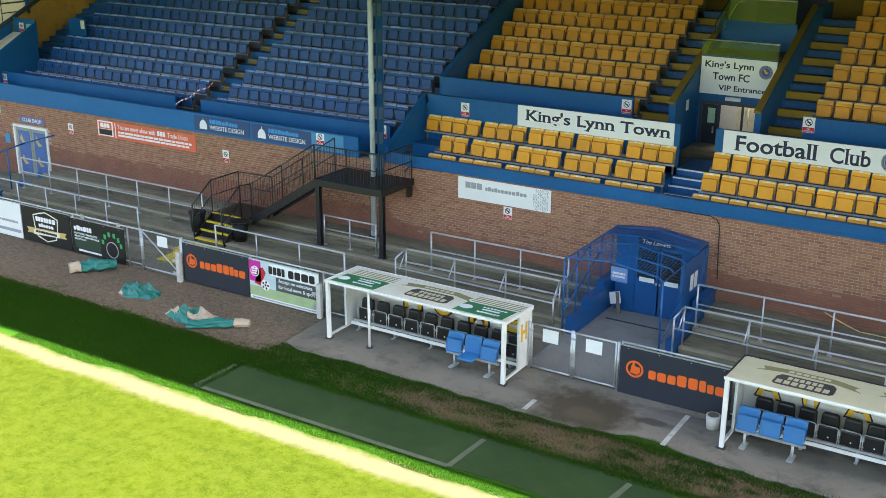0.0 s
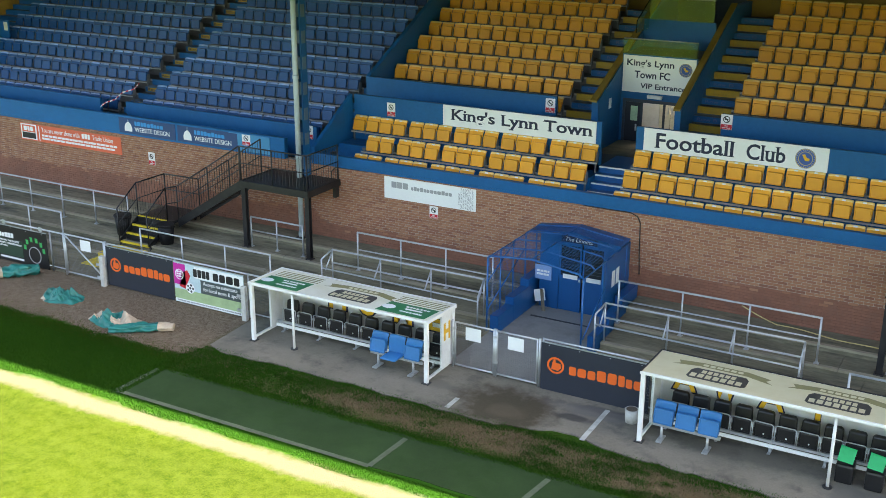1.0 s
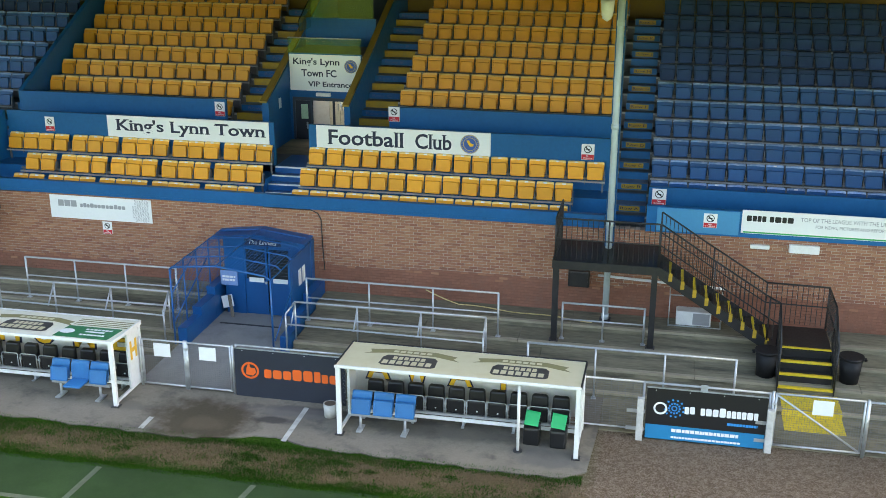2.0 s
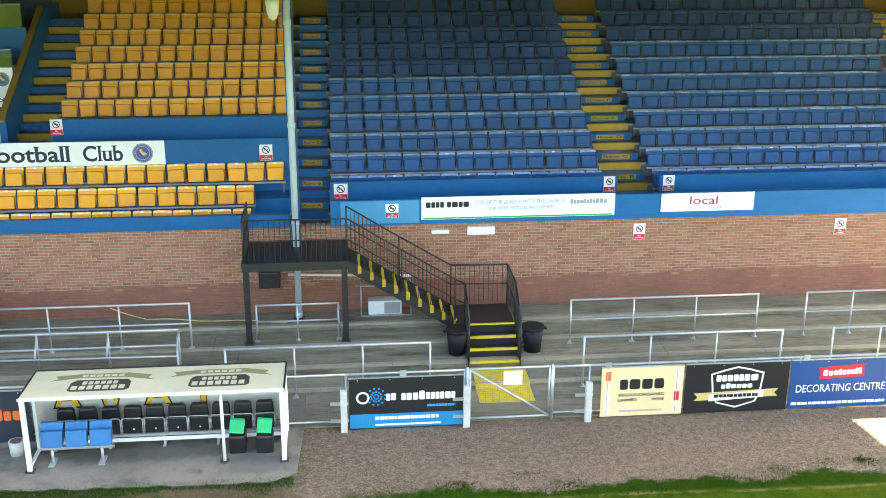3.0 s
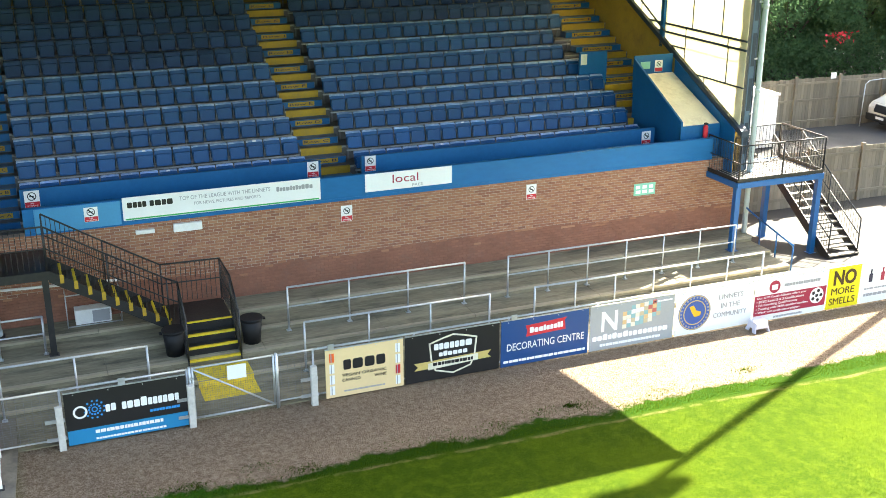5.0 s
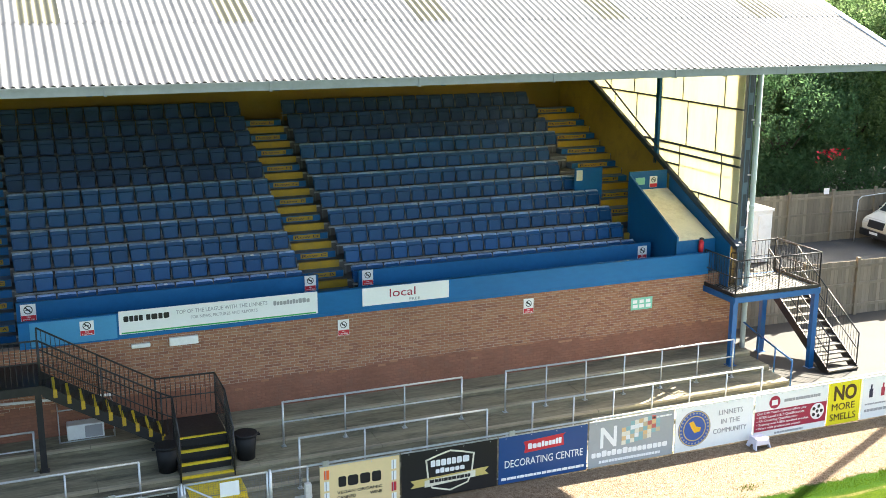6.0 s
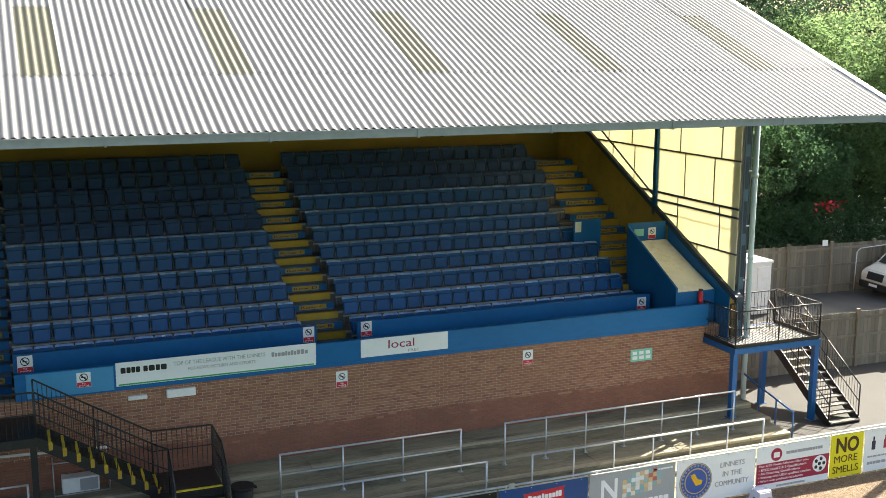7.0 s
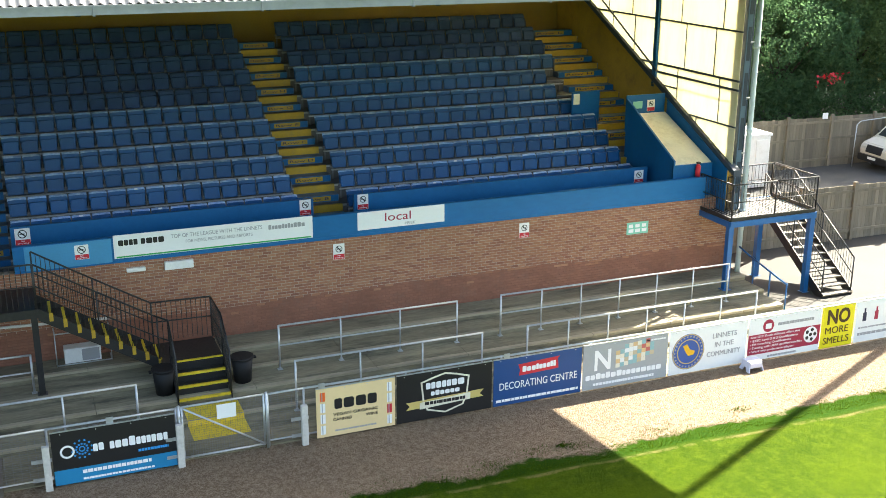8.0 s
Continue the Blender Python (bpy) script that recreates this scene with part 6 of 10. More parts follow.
def dugout(x0, x1, yf, yb, hf, hb, words, roof_mat, post_x, seat_x, letter_x, label, edge):
    z = 0.03
    d = thing("dugout", ((x0 + x1) / 2, (yf + yb) / 2, z), label, "dugout", "dugouts")
    r = 0.045

    def bar(nm, a, c, w=r, mat=WHITE):
        b = bmesh.new()
        soft_box(b, min(a[0], c[0]) - w, max(a[0], c[0]) + w, min(a[1], c[1]) - w, max(a[1], c[1]) + w, min(a[2], c[2]), max(a[2], c[2]), 0.008)
        return part(nm, b, mat, d)

    for x in (x0, x1):
        bar("front_post", (x, yf, z), (x, yf, hf - 0.05))
        bar("back_post", (x, yb, z), (x, yb, hb - 0.05))
        b = bmesh.new()
        box(b, x - 0.03, x + 0.03, yf, yb, z + 0.06, z + 0.11)
        part("side_rail", b, WHITE, d)
        m = yf + 0.58 * (yb - yf)
        b = bmesh.new()
        box(b, x - 0.03, x + 0.03, m - 0.03, m + 0.03, z + 0.1, hf - 0.05)
        part("side_post", b, WHITE, d)
        b = bmesh.new()
        box(b, x - 0.006, x + 0.006, yf + 0.045, m - 0.03, z + 0.11, hf - 0.06)
        g = part("side_window", b, GLASS, d, "clear plastic side window")
        g.visible_shadow = False
        b = bmesh.new()
        box(b, x - 0.02, x + 0.02, m + 0.03, yb - 0.045, z + 0.11, hf - 0.06)
        part("side_panel", b, WHITE, d)
        b = bmesh.new()
        soft_box(b, x - 0.09, x + 0.09, yf - 0.09, yf + 0.09, z - 0.03, z + 0.02, 0.008)
        part("foot_plate", b, BLACK_STEEL, d)
    b = bmesh.new()
    rod(b, (post_x, yf + 0.05, z), (post_x, yf + 0.05, hf - 0.08), 0.032, 12)
    part("prop", b, WHITE, d)
    b = bmesh.new()
    rod(b, (post_x, yf + 0.05, z - 0.01), (post_x, yf + 0.05, z + 0.025), 0.095, 12)
    part("prop_foot", b, BLACK_STEEL, d)
    b = bmesh.new()
    box(b, x0, x1, yb - 0.02, yb + 0.02, z + 0.28, hb - 0.06)
    part("back_wall", b, DUGOUT_SHEET, d)
    # roof sheet with folded edges
    b = bmesh.new()
    slab(b, [(x0 - 0.05, yf - 0.04, hf - 0.03), (x1 + 0.05, yf - 0.04, hf - 0.03), (x1 + 0.05, yb + 0.05, hb - 0.03), (x0 - 0.05, yb + 0.05, hb - 0.03)], (0, 0, 0.03))
    roof = part("roof", b, roof_mat, d)
    for nm, y, h in (("front_fascia", yf - 0.05, hf), ("rear_fascia", yb + 0.06, hb)):
        b = bmesh.new()
        box(b, x0 - 0.06, x1 + 0.06, y - 0.015, y + 0.015, h - 0.05, h + 0.012)
        part(nm, b, WHITE, d)
    for x in (x0 - 0.05, x1 + 0.05):
        b = bmesh.new()
        slab(b, [(x - 0.015, yf - 0.06, hf - 0.06), (x - 0.015, yb + 0.07, hb - 0.08), (x - 0.015, yb + 0.07, hb + 0.014), (x - 0.015, yf - 0.06, hf + 0.014)], (0.03, 0, 0))
        part("side_fascia", b, edge, d)
    b = bmesh.new()
    box(b, x0 - 0.05, x1 + 0.05, yb + 0.045, yb + 0.078, hb + 0.002, hb + 0.02)
    part("roof_edge", b, edge, d)
    # letters along the back wall
    n = len(words)
    for i, ch in enumerate(words):
        cx = letter_x[i]
        letters(ch, cx - 0.3, cx + 0.3, 0.75, 1.35, yb - 0.021, NAVY_INK, d, "letter_outline", bold=0.03)
        letters(ch, cx - 0.25, cx + 0.25, 0.79, 1.31, yb - 0.03, LETTER_H, d, "letter", bold=0.02)
    # bench beam and seats
    b = bmesh.new()
    soft_box(b, x0 + 0.1, x1 - 0.08, yb - 0.46, yb - 0.43, z + 0.13, z + 0.21, 0.006)
    part("bench_plank", b, WHITE, d, "white plank below the seats")
    b = bmesh.new()
    box(b, x0 + 0.12, x1 - 0.1, yb - 0.42, yb - 0.36, z + 0.22, z + 0.28)
    for i in range(5):
        x = x0 + 0.3 + (x1 - x0 - 0.6) * i / 4
        box(b, x - 0.025, x + 0.025, yb - 0.4, yb - 0.36, z, z + 0.22)
        box(b, x - 0.03, x + 0.03, yb - 0.5, yb - 0.2, z, z + 0.02)
    part("bench_frame", b, GALV, d)
    rnd = random.Random(int(-x0))
    for i in range(10):
        bucket_seat(d, seat_x[0] + (seat_x[1] - seat_x[0]) * i / 9, yb - 0.24, z + 0.02, rnd.uniform(-2, 2))
    return d, roof


def on_roof(bm, x0, x1, yf, yb, hf, hb, quad, lift=0.004):
    """A flat patch on the dugout roof: quad in fractions along and up the roof."""
    pts = []
    for u, v in quad:
        y = yf + (yb - yf) * v
        pts.append((x0 + (x1 - x0) * u, y, hf + (hb - hf) * v + lift))
    slab(bm, pts, (0, 0, -0.003))


CREAM_ROOF = panel_mat("cream roof vinyl", (0.70, 0.65, 0.44), 0.2)
WHITE_ROOF = panel_mat("off-white roof vinyl", (0.82, 0.80, 0.68), 0.2)
OLIVE = surf("olive print", (0.26, 0.23, 0.10), 0.5, var=0.15)
D1 = (-16.15, -11.18, -6.3, -5.06, 1.58, 1.53)
D2 = (-6.02, -1.1, -6.47, -5.22, 1.62, 1.56)
d1, roof1 = dugout(*D1, "HOME", WHITE_ROOF, -14.95, (-15.66, -11.4), (-14.43, -13.55, -12.53, -11.62), "white home dugout with a printed roof and black seats", WHITE)
d2, roof2 = dugout(*D2, "AWAY", CREAM_ROOF, -2.28, (-5.5, -1.52), (-5.5, -4.64, -3.69, -2.77), "white away dugout with a cream printed roof and black seats", BLACK_STEEL)


def roof_badge(D, roof, u0, u1):
    """A dark badge over a pale ribbon, printed upside down on the roof."""
    m, w = (u0 + u1) / 2, u1 - u0
    b = bmesh.new()
    on_roof(b, *D, [(m - 0.86 * w, 0.60), (m - 0.74 * w, 0.68), (m - 0.80 * w, 0.80), (m - 0.4 * w, 0.86), (m + 0.4 * w, 0.86), (m + 0.80 * w, 0.74), (m + 0.74 * w, 0.64), (m + 0.86 * w, 0.54), (m + 0.4 * w, 0.68), (m - 0.4 * w, 0.70)], 0.003)
    part("badge_ribbon", b, OLIVE, roof)
    b = bmesh.new()
    for k in range(6):
        u = m + (k - 3) * 0.12 * w
        on_roof(b, *D, [(u, 0.73), (u + 0.09 * w, 0.73), (u + 0.09 * w, 0.81), (u, 0.81)], 0.008)
    part("ribbon_print", b, CREAM_ROOF, roof)
    b = bmesh.new()
    on_roof(b, *D, [(u0 + 0.06 * w, 0.16), (u1 - 0.06 * w, 0.16), (u1, 0.22), (u1 - 0.01 * w, 0.5), (u1 - 0.08 * w, 0.6), (u0 + 0.08 * w, 0.6), (u0 + 0.01 * w, 0.5), (u0, 0.22)], 0.006)
    part("badge", b, BADGE, roof)
    for v0, v1, k, span in ((0.22, 0.37, 7, 0.9), (0.42, 0.54, 6, 0.6)):
        b = bmesh.new()
        ww = w * span / k
        for i in range(k):
            u = m - w * span / 2 + ww * i
            on_roof(b, *D, [(u, v0), (u + ww * 0.74, v0), (u + ww * 0.74, v1), (u, v1)], 0.009)
        part("badge_print", b, CREAM_ROOF, roof)


GREEN_DULL = surf("weathered green print", (0.02, 0.17, 0.065), 0.5, var=0.15, coarse=3)
BADGE = surf("charcoal badge print", (0.045, 0.043, 0.038), 0.5, var=0.15)
roof_badge(D1, roof1, 0.42, 0.66)
roof_badge(D2, roof2, 0.16, 0.40)
roof_badge(D2, roof2, 0.63, 0.87)
for u0, u1 in ((0.01, 0.27), (0.72, 0.98)):
    b = bmesh.new()
    on_roof(b, *D1, [(u0, 0.03), (u1, 0.03), (u1 + 0.01, 0.56), (u0 + 0.01, 0.56)])
    p = part("green_panel", b, GREEN_DULL, roof1, "green printed panel")
    b = bmesh.new()
    for v, a, c in ((0.16, 0.11, 0.03), (0.30, 0.12, 0.05), (0.41, 0.11, 0.02)):
        n = 7
        for k in range(n):
            u = u0 + a + (u1 - c - u0 - a) * k / n
            on_roof(b, *D1, [(u, v), (u + 0.014, v), (u + 0.014, v + 0.055), (u, v + 0.055)], 0.007)
    on_roof(b, *D1, [(u0 + 0.035 + 0.035 * math.cos(q * math.pi / 6), 0.3 + 0.11 * math.sin(q * math.pi / 6)) for q in range(12)], 0.007)
    tagged(part("panel_print", b, WHITE_INK, p), kind="stuff")
    for k in range(4):
        b = bmesh.new()
        v = 0.62 + 0.085 * k
        on_roof(b, *D1, [(u0 + 0.02, v), (u1 + 0.02, v), (u1 + 0.02, v + 0.035), (u0 + 0.02, v + 0.035)])
        part("roof_stripe", b, OLIVE, roof1)
# letter on the end of the home dugout
b = bmesh.new()
for y0, y1, z0, z1 in ((-5.52, -5.44, 0.78, 1.22), (-5.3, -5.22, 0.78, 1.22), (-5.44, -5.3, 0.95, 1.05)):
    box(b, D1[1] + 0.018, D1[1] + 0.026, y0, y1, z0, z1)
part("letter", b, LETTER_H, d1)
seat_bench(-12.85, 3, -5.98, 0.03, 1)
seat_bench(-5.85, 3, -6.12, 0.03)


def wheelie(x, y, z):
    t = thing("lidded_bin", (x, y, z), "black bin with a bright green lid under the dugout roof", "bin", "green lidded bins")
    b = bmesh.new()
    soft_box(b, x - 0.17, x + 0.17, y - 0.2, y + 0.16, z, z + 0.4, 0.05)
    part("body", b, BLACK_SEAT, t)
    b = bmesh.new()
    slab(b, [(x - 0.16, y - 0.12, z + 0.44), (x + 0.13, y - 0.14, z + 0.42), (x + 0.16, y + 0.03, z + 0.62), (x - 0.14, y + 0.05, z + 0.65)], (0, 0.05, 0.02))
    part("lid", b, GREEN_BIN, t)


wheelie(-2.05, -5.95, 0.03)
wheelie(-1.5, -5.98, 0.03)
# weathered bucket beside the away dugout
bk = thing("bucket", (-6.45, -5.75, 0.03), "weathered grey concrete bucket on the apron", "bucket")
b = bmesh.new()
rod(b, (-6.45, -5.75, 0.03), (-6.45, -5.75, 0.33), 0.13, 16, 0, 0.15)
part("body", b, OLD_POST, bk)
b = bmesh.new()
rod(b, (-6.45, -5.75, 0.325), (-6.45, -5.75, 0.335), 0.12, 16)
part("fill", b, STAIN, bk)

# ---- pitch fence and boards ----
FY = -5.2


def fence_run(x0, x1, mesh=False, n=None):
    t = thing("pitch_fence", ((x0 + x1) / 2, FY, 0.03), "galvanised tubular pitch fence" + (" with wire mesh infill" if mesh else " behind the advertising boards"), "fence", "pitch fence")
    b = bmesh.new()
    rod(b, (x0, FY + 0.06, 1.22), (x1, FY + 0.06, 1.22), 0.026, 8)
    part("top_rail", b, GALV, t)
    b = bmesh.new()
    rod(b, (x0, FY + 0.06, 0.14), (x1, FY + 0.06, 0.14), 0.02, 8)
    part("bottom_rail", b, GALV, t)
    n = n or max(1, round((x1 - x0) / 2.4))
    for i in range(n + 1):
        x = x0 + (x1 - x0) * i / n
        b = bmesh.new()
        rod(b, (x, FY + 0.06, 0.0), (x, FY + 0.06, 1.24), 0.026, 8)
        part("post", b, GALV, t)
    if mesh:
        b = bmesh.new()
        wire(b, x0, x1, FY + 0.06, 0.16, 1.2)
        tagged(part("wire_mesh", b, WIRE, t), kind="stuff")


def wire(b, x0, x1, y, z0, z1, dz=0.05, dx=0.15, r=0.0025):
    for z in np.arange(z0, z1, dz):
        rod(b, (x0, y, z), (x1, y, z), r, 3)
    for x in np.arange(x0 + dx / 2, x1, dx):
        rod(b, (x, y, z0), (x, y, z1), r, 3)


def gate(x0, x1, brace, notice, h=1.25):
    t = thing("fence_gate", ((x0 + x1) / 2, FY, 0.03), "galvanised mesh gate with a white notice, closed", "gate", "fence gates")
    y = FY + 0.02
    b = bmesh.new()
    pipe(b, [(x0 + 0.03, y, 0.1), (x0 + 0.03, y, h), (x1 - 0.03, y, h), (x1 - 0.03, y, 0.1), (x0 + 0.03, y, 0.1)], 0.024, 8)
    part("gate_frame", b, GALV, t)
    b = bmesh.new()
    wire(b, x0 + 0.04, x1 - 0.04, y, 0.12, h - 0.02, 0.05, 0.05, 0.0022)
    tagged(part("wire_mesh", b, WIRE, t), kind="stuff")
    if brace:
        b = bmesh.new()
        rod(b, (x0 + 0.05, y - 0.01, h - 0.03), (x1 - 0.05, y - 0.01, 0.12), 0.022, 8)
        part("brace", b, GALV, t)
    for x in (x0 - 0.03, x1 + 0.03):
        b = bmesh.new()
        rod(b, (x, y, 0), (x, y, h + 0.04), 0.03, 8)
        part("post", b, GALV, t)
    for z in (0.35, 1.0):
        b = bmesh.new()
        box(b, x0 - 0.05, x0 + 0.05, y - 0.03, y + 0.03, z, z + 0.05)
        part("hinge", b, GALV, t)
    if notice:
        b = bmesh.new()
        nx = x0 + notice * (x1 - x0)
        box(b, nx, nx + 0.4, y - 0.035, y - 0.027, h - 0.38, h - 0.06)
        p = part("notice", b, WHITE_SIGN, t, "white paper notice")


for a in ((-60, -24.5, False), (-24.5, -23.92, True, 1), (-22.22, -17.2, False), (-17.2, -16.25, True, 1), (-8.8, -6.0, False), (-6.0, 0.15, True), (0.15, 2.66, True), (4.56, 5.35, True, 1), (5.35, 24, False), (24, 60, False)):
    fence_run(*a)
gate(-23.87, -22.28, True, 0.42)
gate(-11.07, -10.0, False, 0.3, 1.18)
gate(-9.98, -8.9, False, 0.3, 1.18)
gate(2.74, 4.5, True, 0.42)


def concrete_post(x, y, h):
    t = thing("concrete_post", (x, y, 0), "stubby white concrete post beside a board", "post", "white posts")
    b = bmesh.new()
    soft_box(b, x - 0.07, x + 0.07, y - 0.06, y + 0.06, -0.02, h, 0.015)
    part("post", b, OLD_POST, t)
    for k in (0.2, 0.62):
        b = bmesh.new()
        box(b, x - 0.28, x + 0.1, y + 0.03, y + 0.055, h * k, h * (k + 0.08))
        part("clamp", b, GALV, t)


for x, y, h in ((0.1, -5.34, 0.95), (2.68, -5.34, 0.95), (5.3, -5.34, 0.92), (-17.2, -5.34, 0.95), (-22.26, -5.34, 0.9)):
    concrete_post(x, y, h)

BOARD_Z0, BOARD_Z1 = 0.03, 1.18


def board(x0, x1, mat, label, z0=BOARD_Z0, z1=BOARD_Z1, y=FY - 0.03):
    t = thing("advertising_board", ((x0 + x1) / 2, y, z0), label, "board", "advertising boards")
    b = bmesh.new()
    soft_box(b, x0 + 0.012, x1 - 0.012, y - 0.012, y + 0.012, z0, z1, 0.004, seg=1)
    p = part("panel", b, mat, t)
    b = bmesh.new()
    box(b, x0 + 0.01, x1 - 0.01, y - 0.015, y + 0.02, z1, z1 + 0.02)
    part("top_trim", b, GALV, t)
    for k in range(4):
        x = x0 + (x1 - x0) * (0.08 + 0.28 * k)
        b = bmesh.new()
        rod(b, (x, y - 0.018, z1 - 0.04), (x, y - 0.011, z1 - 0.04), 0.012, 8)
        part("bolt", b, GALV, t)
    return t, p, y - 0.013


def patch(parent, mat, pts, y, name="print", label=""):
    b = bmesh.new()
    slab(b, [(x, y - 0.004, z) for x, z in pts], (0, 0.006, 0))
    return part(name, b, mat, parent, label)


def rect(parent, mat, x0, x1, z0, z1, y, name="print", label=""):
    return patch(parent, mat, [(x0, z0), (x1, z0), (x1, z1), (x0, z1)], y, name, label)


def ring(b, cx, cz, r, w, y, n=28, ex=1.0):
    for i in range(n):
        a0, a1 = 2 * math.pi * i / n, 2 * math.pi * (i + 1) / n
        slab(b, [(cx + ex * k * math.cos(a), y - 0.006, cz + k * math.sin(a)) for k, a in ((r, a0), (r, a1), (r - w, a1), (r - w, a0))], (0, 0.006, 0))


def mark_shapes(parent, mat, x0, x1, z0, z1, n, y, rise=0.0, seed=1, name="mark"):
    """A word mark as plain solid rounded shapes of its size and colour."""
    rnd = random.Random(seed)
    ws = [rnd.uniform(0.7, 1.25) for _ in range(n)]
    k = (x1 - x0) / sum(ws)
    x = x0
    for i, w in enumerate(ws):
        dz = rise * i / n
        hw, hh = 0.42 * w * k, (z1 - z0) / 2 * rnd.choice((0.8, 0.8, 0.8, 1.0) if n > 5 else (1.0,))
        cx, cz = x + 0.5 * w * k, z0 + hh + dz
        rr = min(hw, hh) * 0.45
        pts = []
        for qx, qz, s in ((1, 1, 0), (-1, 1, 0.5), (-1, -1, 1.0), (1, -1, 1.5)):
            for j in range(4):
                a = math.pi * (s + j / 6)
                pts.append((cx + qx * (hw - rr) + rr * math.cos(a), y - 0.005, cz + qz * (hh - rr) + rr * math.sin(a)))
        b = bmesh.new()
        slab(b, pts, (0, 0.006, 0))
        part(name, b, mat, parent)
        x += w * k


def flame_board(x0, x1):
    t, p, y = board(x0, x1, NAVY_SIGN, "charcoal board with an orange ring emblem and orange mark")
    s = (x1 - x0) / 2.48
    b = bmesh.new()
    ring(b, x0 + 0.36 * s, 0.68, 0.2, 0.045, y, ex=s)
    part("emblem", b, ORANGE, p)
    patch(p, ORANGE, [(x0 + (0.36 + dx) * s, 0.68 + dz) for dx, dz in ((-0.1, -0.1), (0.06, -0.12), (0.13, -0.04), (0.11, 0.06), (0.0, 0.07), (-0.02, 0.22), (-0.08, 0.05))], y, "emblem_core")
    mark_shapes(p, ORANGE, x0 + 0.66 * s, x1 - 0.1 * s, 0.53, 0.79, 8, y, 0.0, 3)


def badge_board(x0, x1, label="black board with a cream badge and a gold ribbon"):
    t, p, y = board(x0, x1, BLACK_SIGN, label)
    cx, s = (x0 + x1) / 2, (x1 - x0) / 2.35
    rib = [(-0.95, 0.38), (-0.86, 0.46), (-0.95, 0.56), (0.95, 0.56), (0.86, 0.46), (0.95, 0.38)]
    outer = [(-0.55, 0.5), (-0.6, 0.95), (-0.3, 1.04), (0, 1.11), (0.3, 1.04), (0.6, 0.95), (0.55, 0.5), (0.45, 0.25), (0, 0.12), (-0.45, 0.25)]
    b = bmesh.new()
    n = len(outer)
    for i in range(n):
        a, c = outer[i], outer[(i + 1) % n]
        ia, ic = (a[0] * 0.93, 0.6 + (a[1] - 0.6) * 0.92), (c[0] * 0.93, 0.6 + (c[1] - 0.6) * 0.92)
        slab(b, [(cx + q[0] * s, y - 0.004, q[1]) for q in (a, c, ic, ia)], (0, 0.006, 0))
    bmesh.ops.remove_doubles(b, verts=b.verts[:], dist=0.0005)
    part("badge_outline", b, CREAM, p)
    patch(p, GOLD_INK, [(cx + a * s, z - 0.06 + 0.05 * (a > 0)) for a, z in rib], y, "ribbon")
    patch(p, CREAM, [(cx + a * s, z) for a, z in ((-0.62, 0.30), (0.62, 0.36), (0.62, 0.52), (-0.62, 0.46))], y - 0.004, "ribbon_front")
    mark_shapes(p, WHITE_INK, cx - 0.48 * s, cx + 0.48 * s, 0.76, 0.95, 7, y, 0.0, 4)
    mark_shapes(p, WHITE_INK, cx - 0.36 * s, cx + 0.36 * s, 0.59, 0.71, 6, y, 0.0, 5)
    b = bmesh.new()
    bars(b, cx - 0.5 * s, cx + 0.5 * s, 0.36, 0.48, y - 0.012, 1, 9, 6)
    tagged(part("ribbon_print", b, BLACK_INK, p), kind="stuff")


def ball_print(p, cx, cz, r, y):
    b = bmesh.new()
    disc(b, cx, y - 0.006, cz, r, r)
    q = part("football", b, WHITE_INK, p, "printed football")
    for i in range(6):
        b = bmesh.new()
        a = 2 * math.pi * i / 5
        k = 0.62 * r if i < 5 else 0
        disc(b, cx + k * math.cos(a), y - 0.009, cz + k * math.sin(a), r * 0.25, r * 0.25, n=5)
        part("football_patch", b, BLACK_INK, q)


# west boards
t, p, y = board(-33.4, -29.22, WHITE_SIGN, "white board with a grey rule and small print")
rect(p, GREY_INK, -33.2, -29.3, 0.2, 0.3, y)
b = bmesh.new()
bars(b, -30.6, -29.4, 0.48, 0.6, y - 0.004, 1, 6, 12)
tagged(part("small_print", b, GREY_INK, p), kind="stuff")
t, p, y = board(-37.7, -33.42, WHITE_SIGN, "plain white advertising board on the fence")
badge_board(-29.2, -26.9)
t, p, y = board(-26.88, -24.55, BLACK_SIGN, "black board with white print and a green arched mark", z1=1.14)
mark_shapes(p, WHITE_INK, -26.75, -25.95, 0.78, 0.93, 6, y, 0, 8)
rect(p, surf("dark green print", (0.02, 0.05, 0.03), 0.5), -26.75, -25.6, 0.22, 0.74, y)
for i, w in enumerate(("PROVIDING THE LATEST", "IN SPORTS PERFORMANCE", "EQUIPMENT")):
    letters(w, -26.72, -25.72 - 0.5 * (i == 2) + 0.08 * (i == 1), 0.66 - 0.09 * i, 0.715 - 0.09 * i, y - 0.006, WHITE_INK, p)
b = bmesh.new()
bars(b, -26.6, -25.6, 0.1, 0.2, y - 0.004, 1, 12, 9)
tagged(part("small_print", b, WHITE_INK, p), kind="stuff")
b = bmesh.new()
for i in range(6):
    a = math.pi * (0.92 - 0.17 * i)
    cx, cz = -25.1 + 0.4 * math.cos(a), 0.5 + 0.38 * math.sin(a)
    slab(b, [(cx + dx, y - 0.005, cz + dz) for dx, dz in ((-0.05, -0.07), (0.05, -0.07), (0.05, 0.07), (-0.05, 0.07))], (0, 0.006, 0))
part("arched_mark", b, GREEN_INK, p)
b = bmesh.new()
ring(b, -25.1, 0.4, 0.26, 0.03, y, ex=1.0)
part("arch", b, GREY_INK, p)
flame_board(-22.2, -19.72)
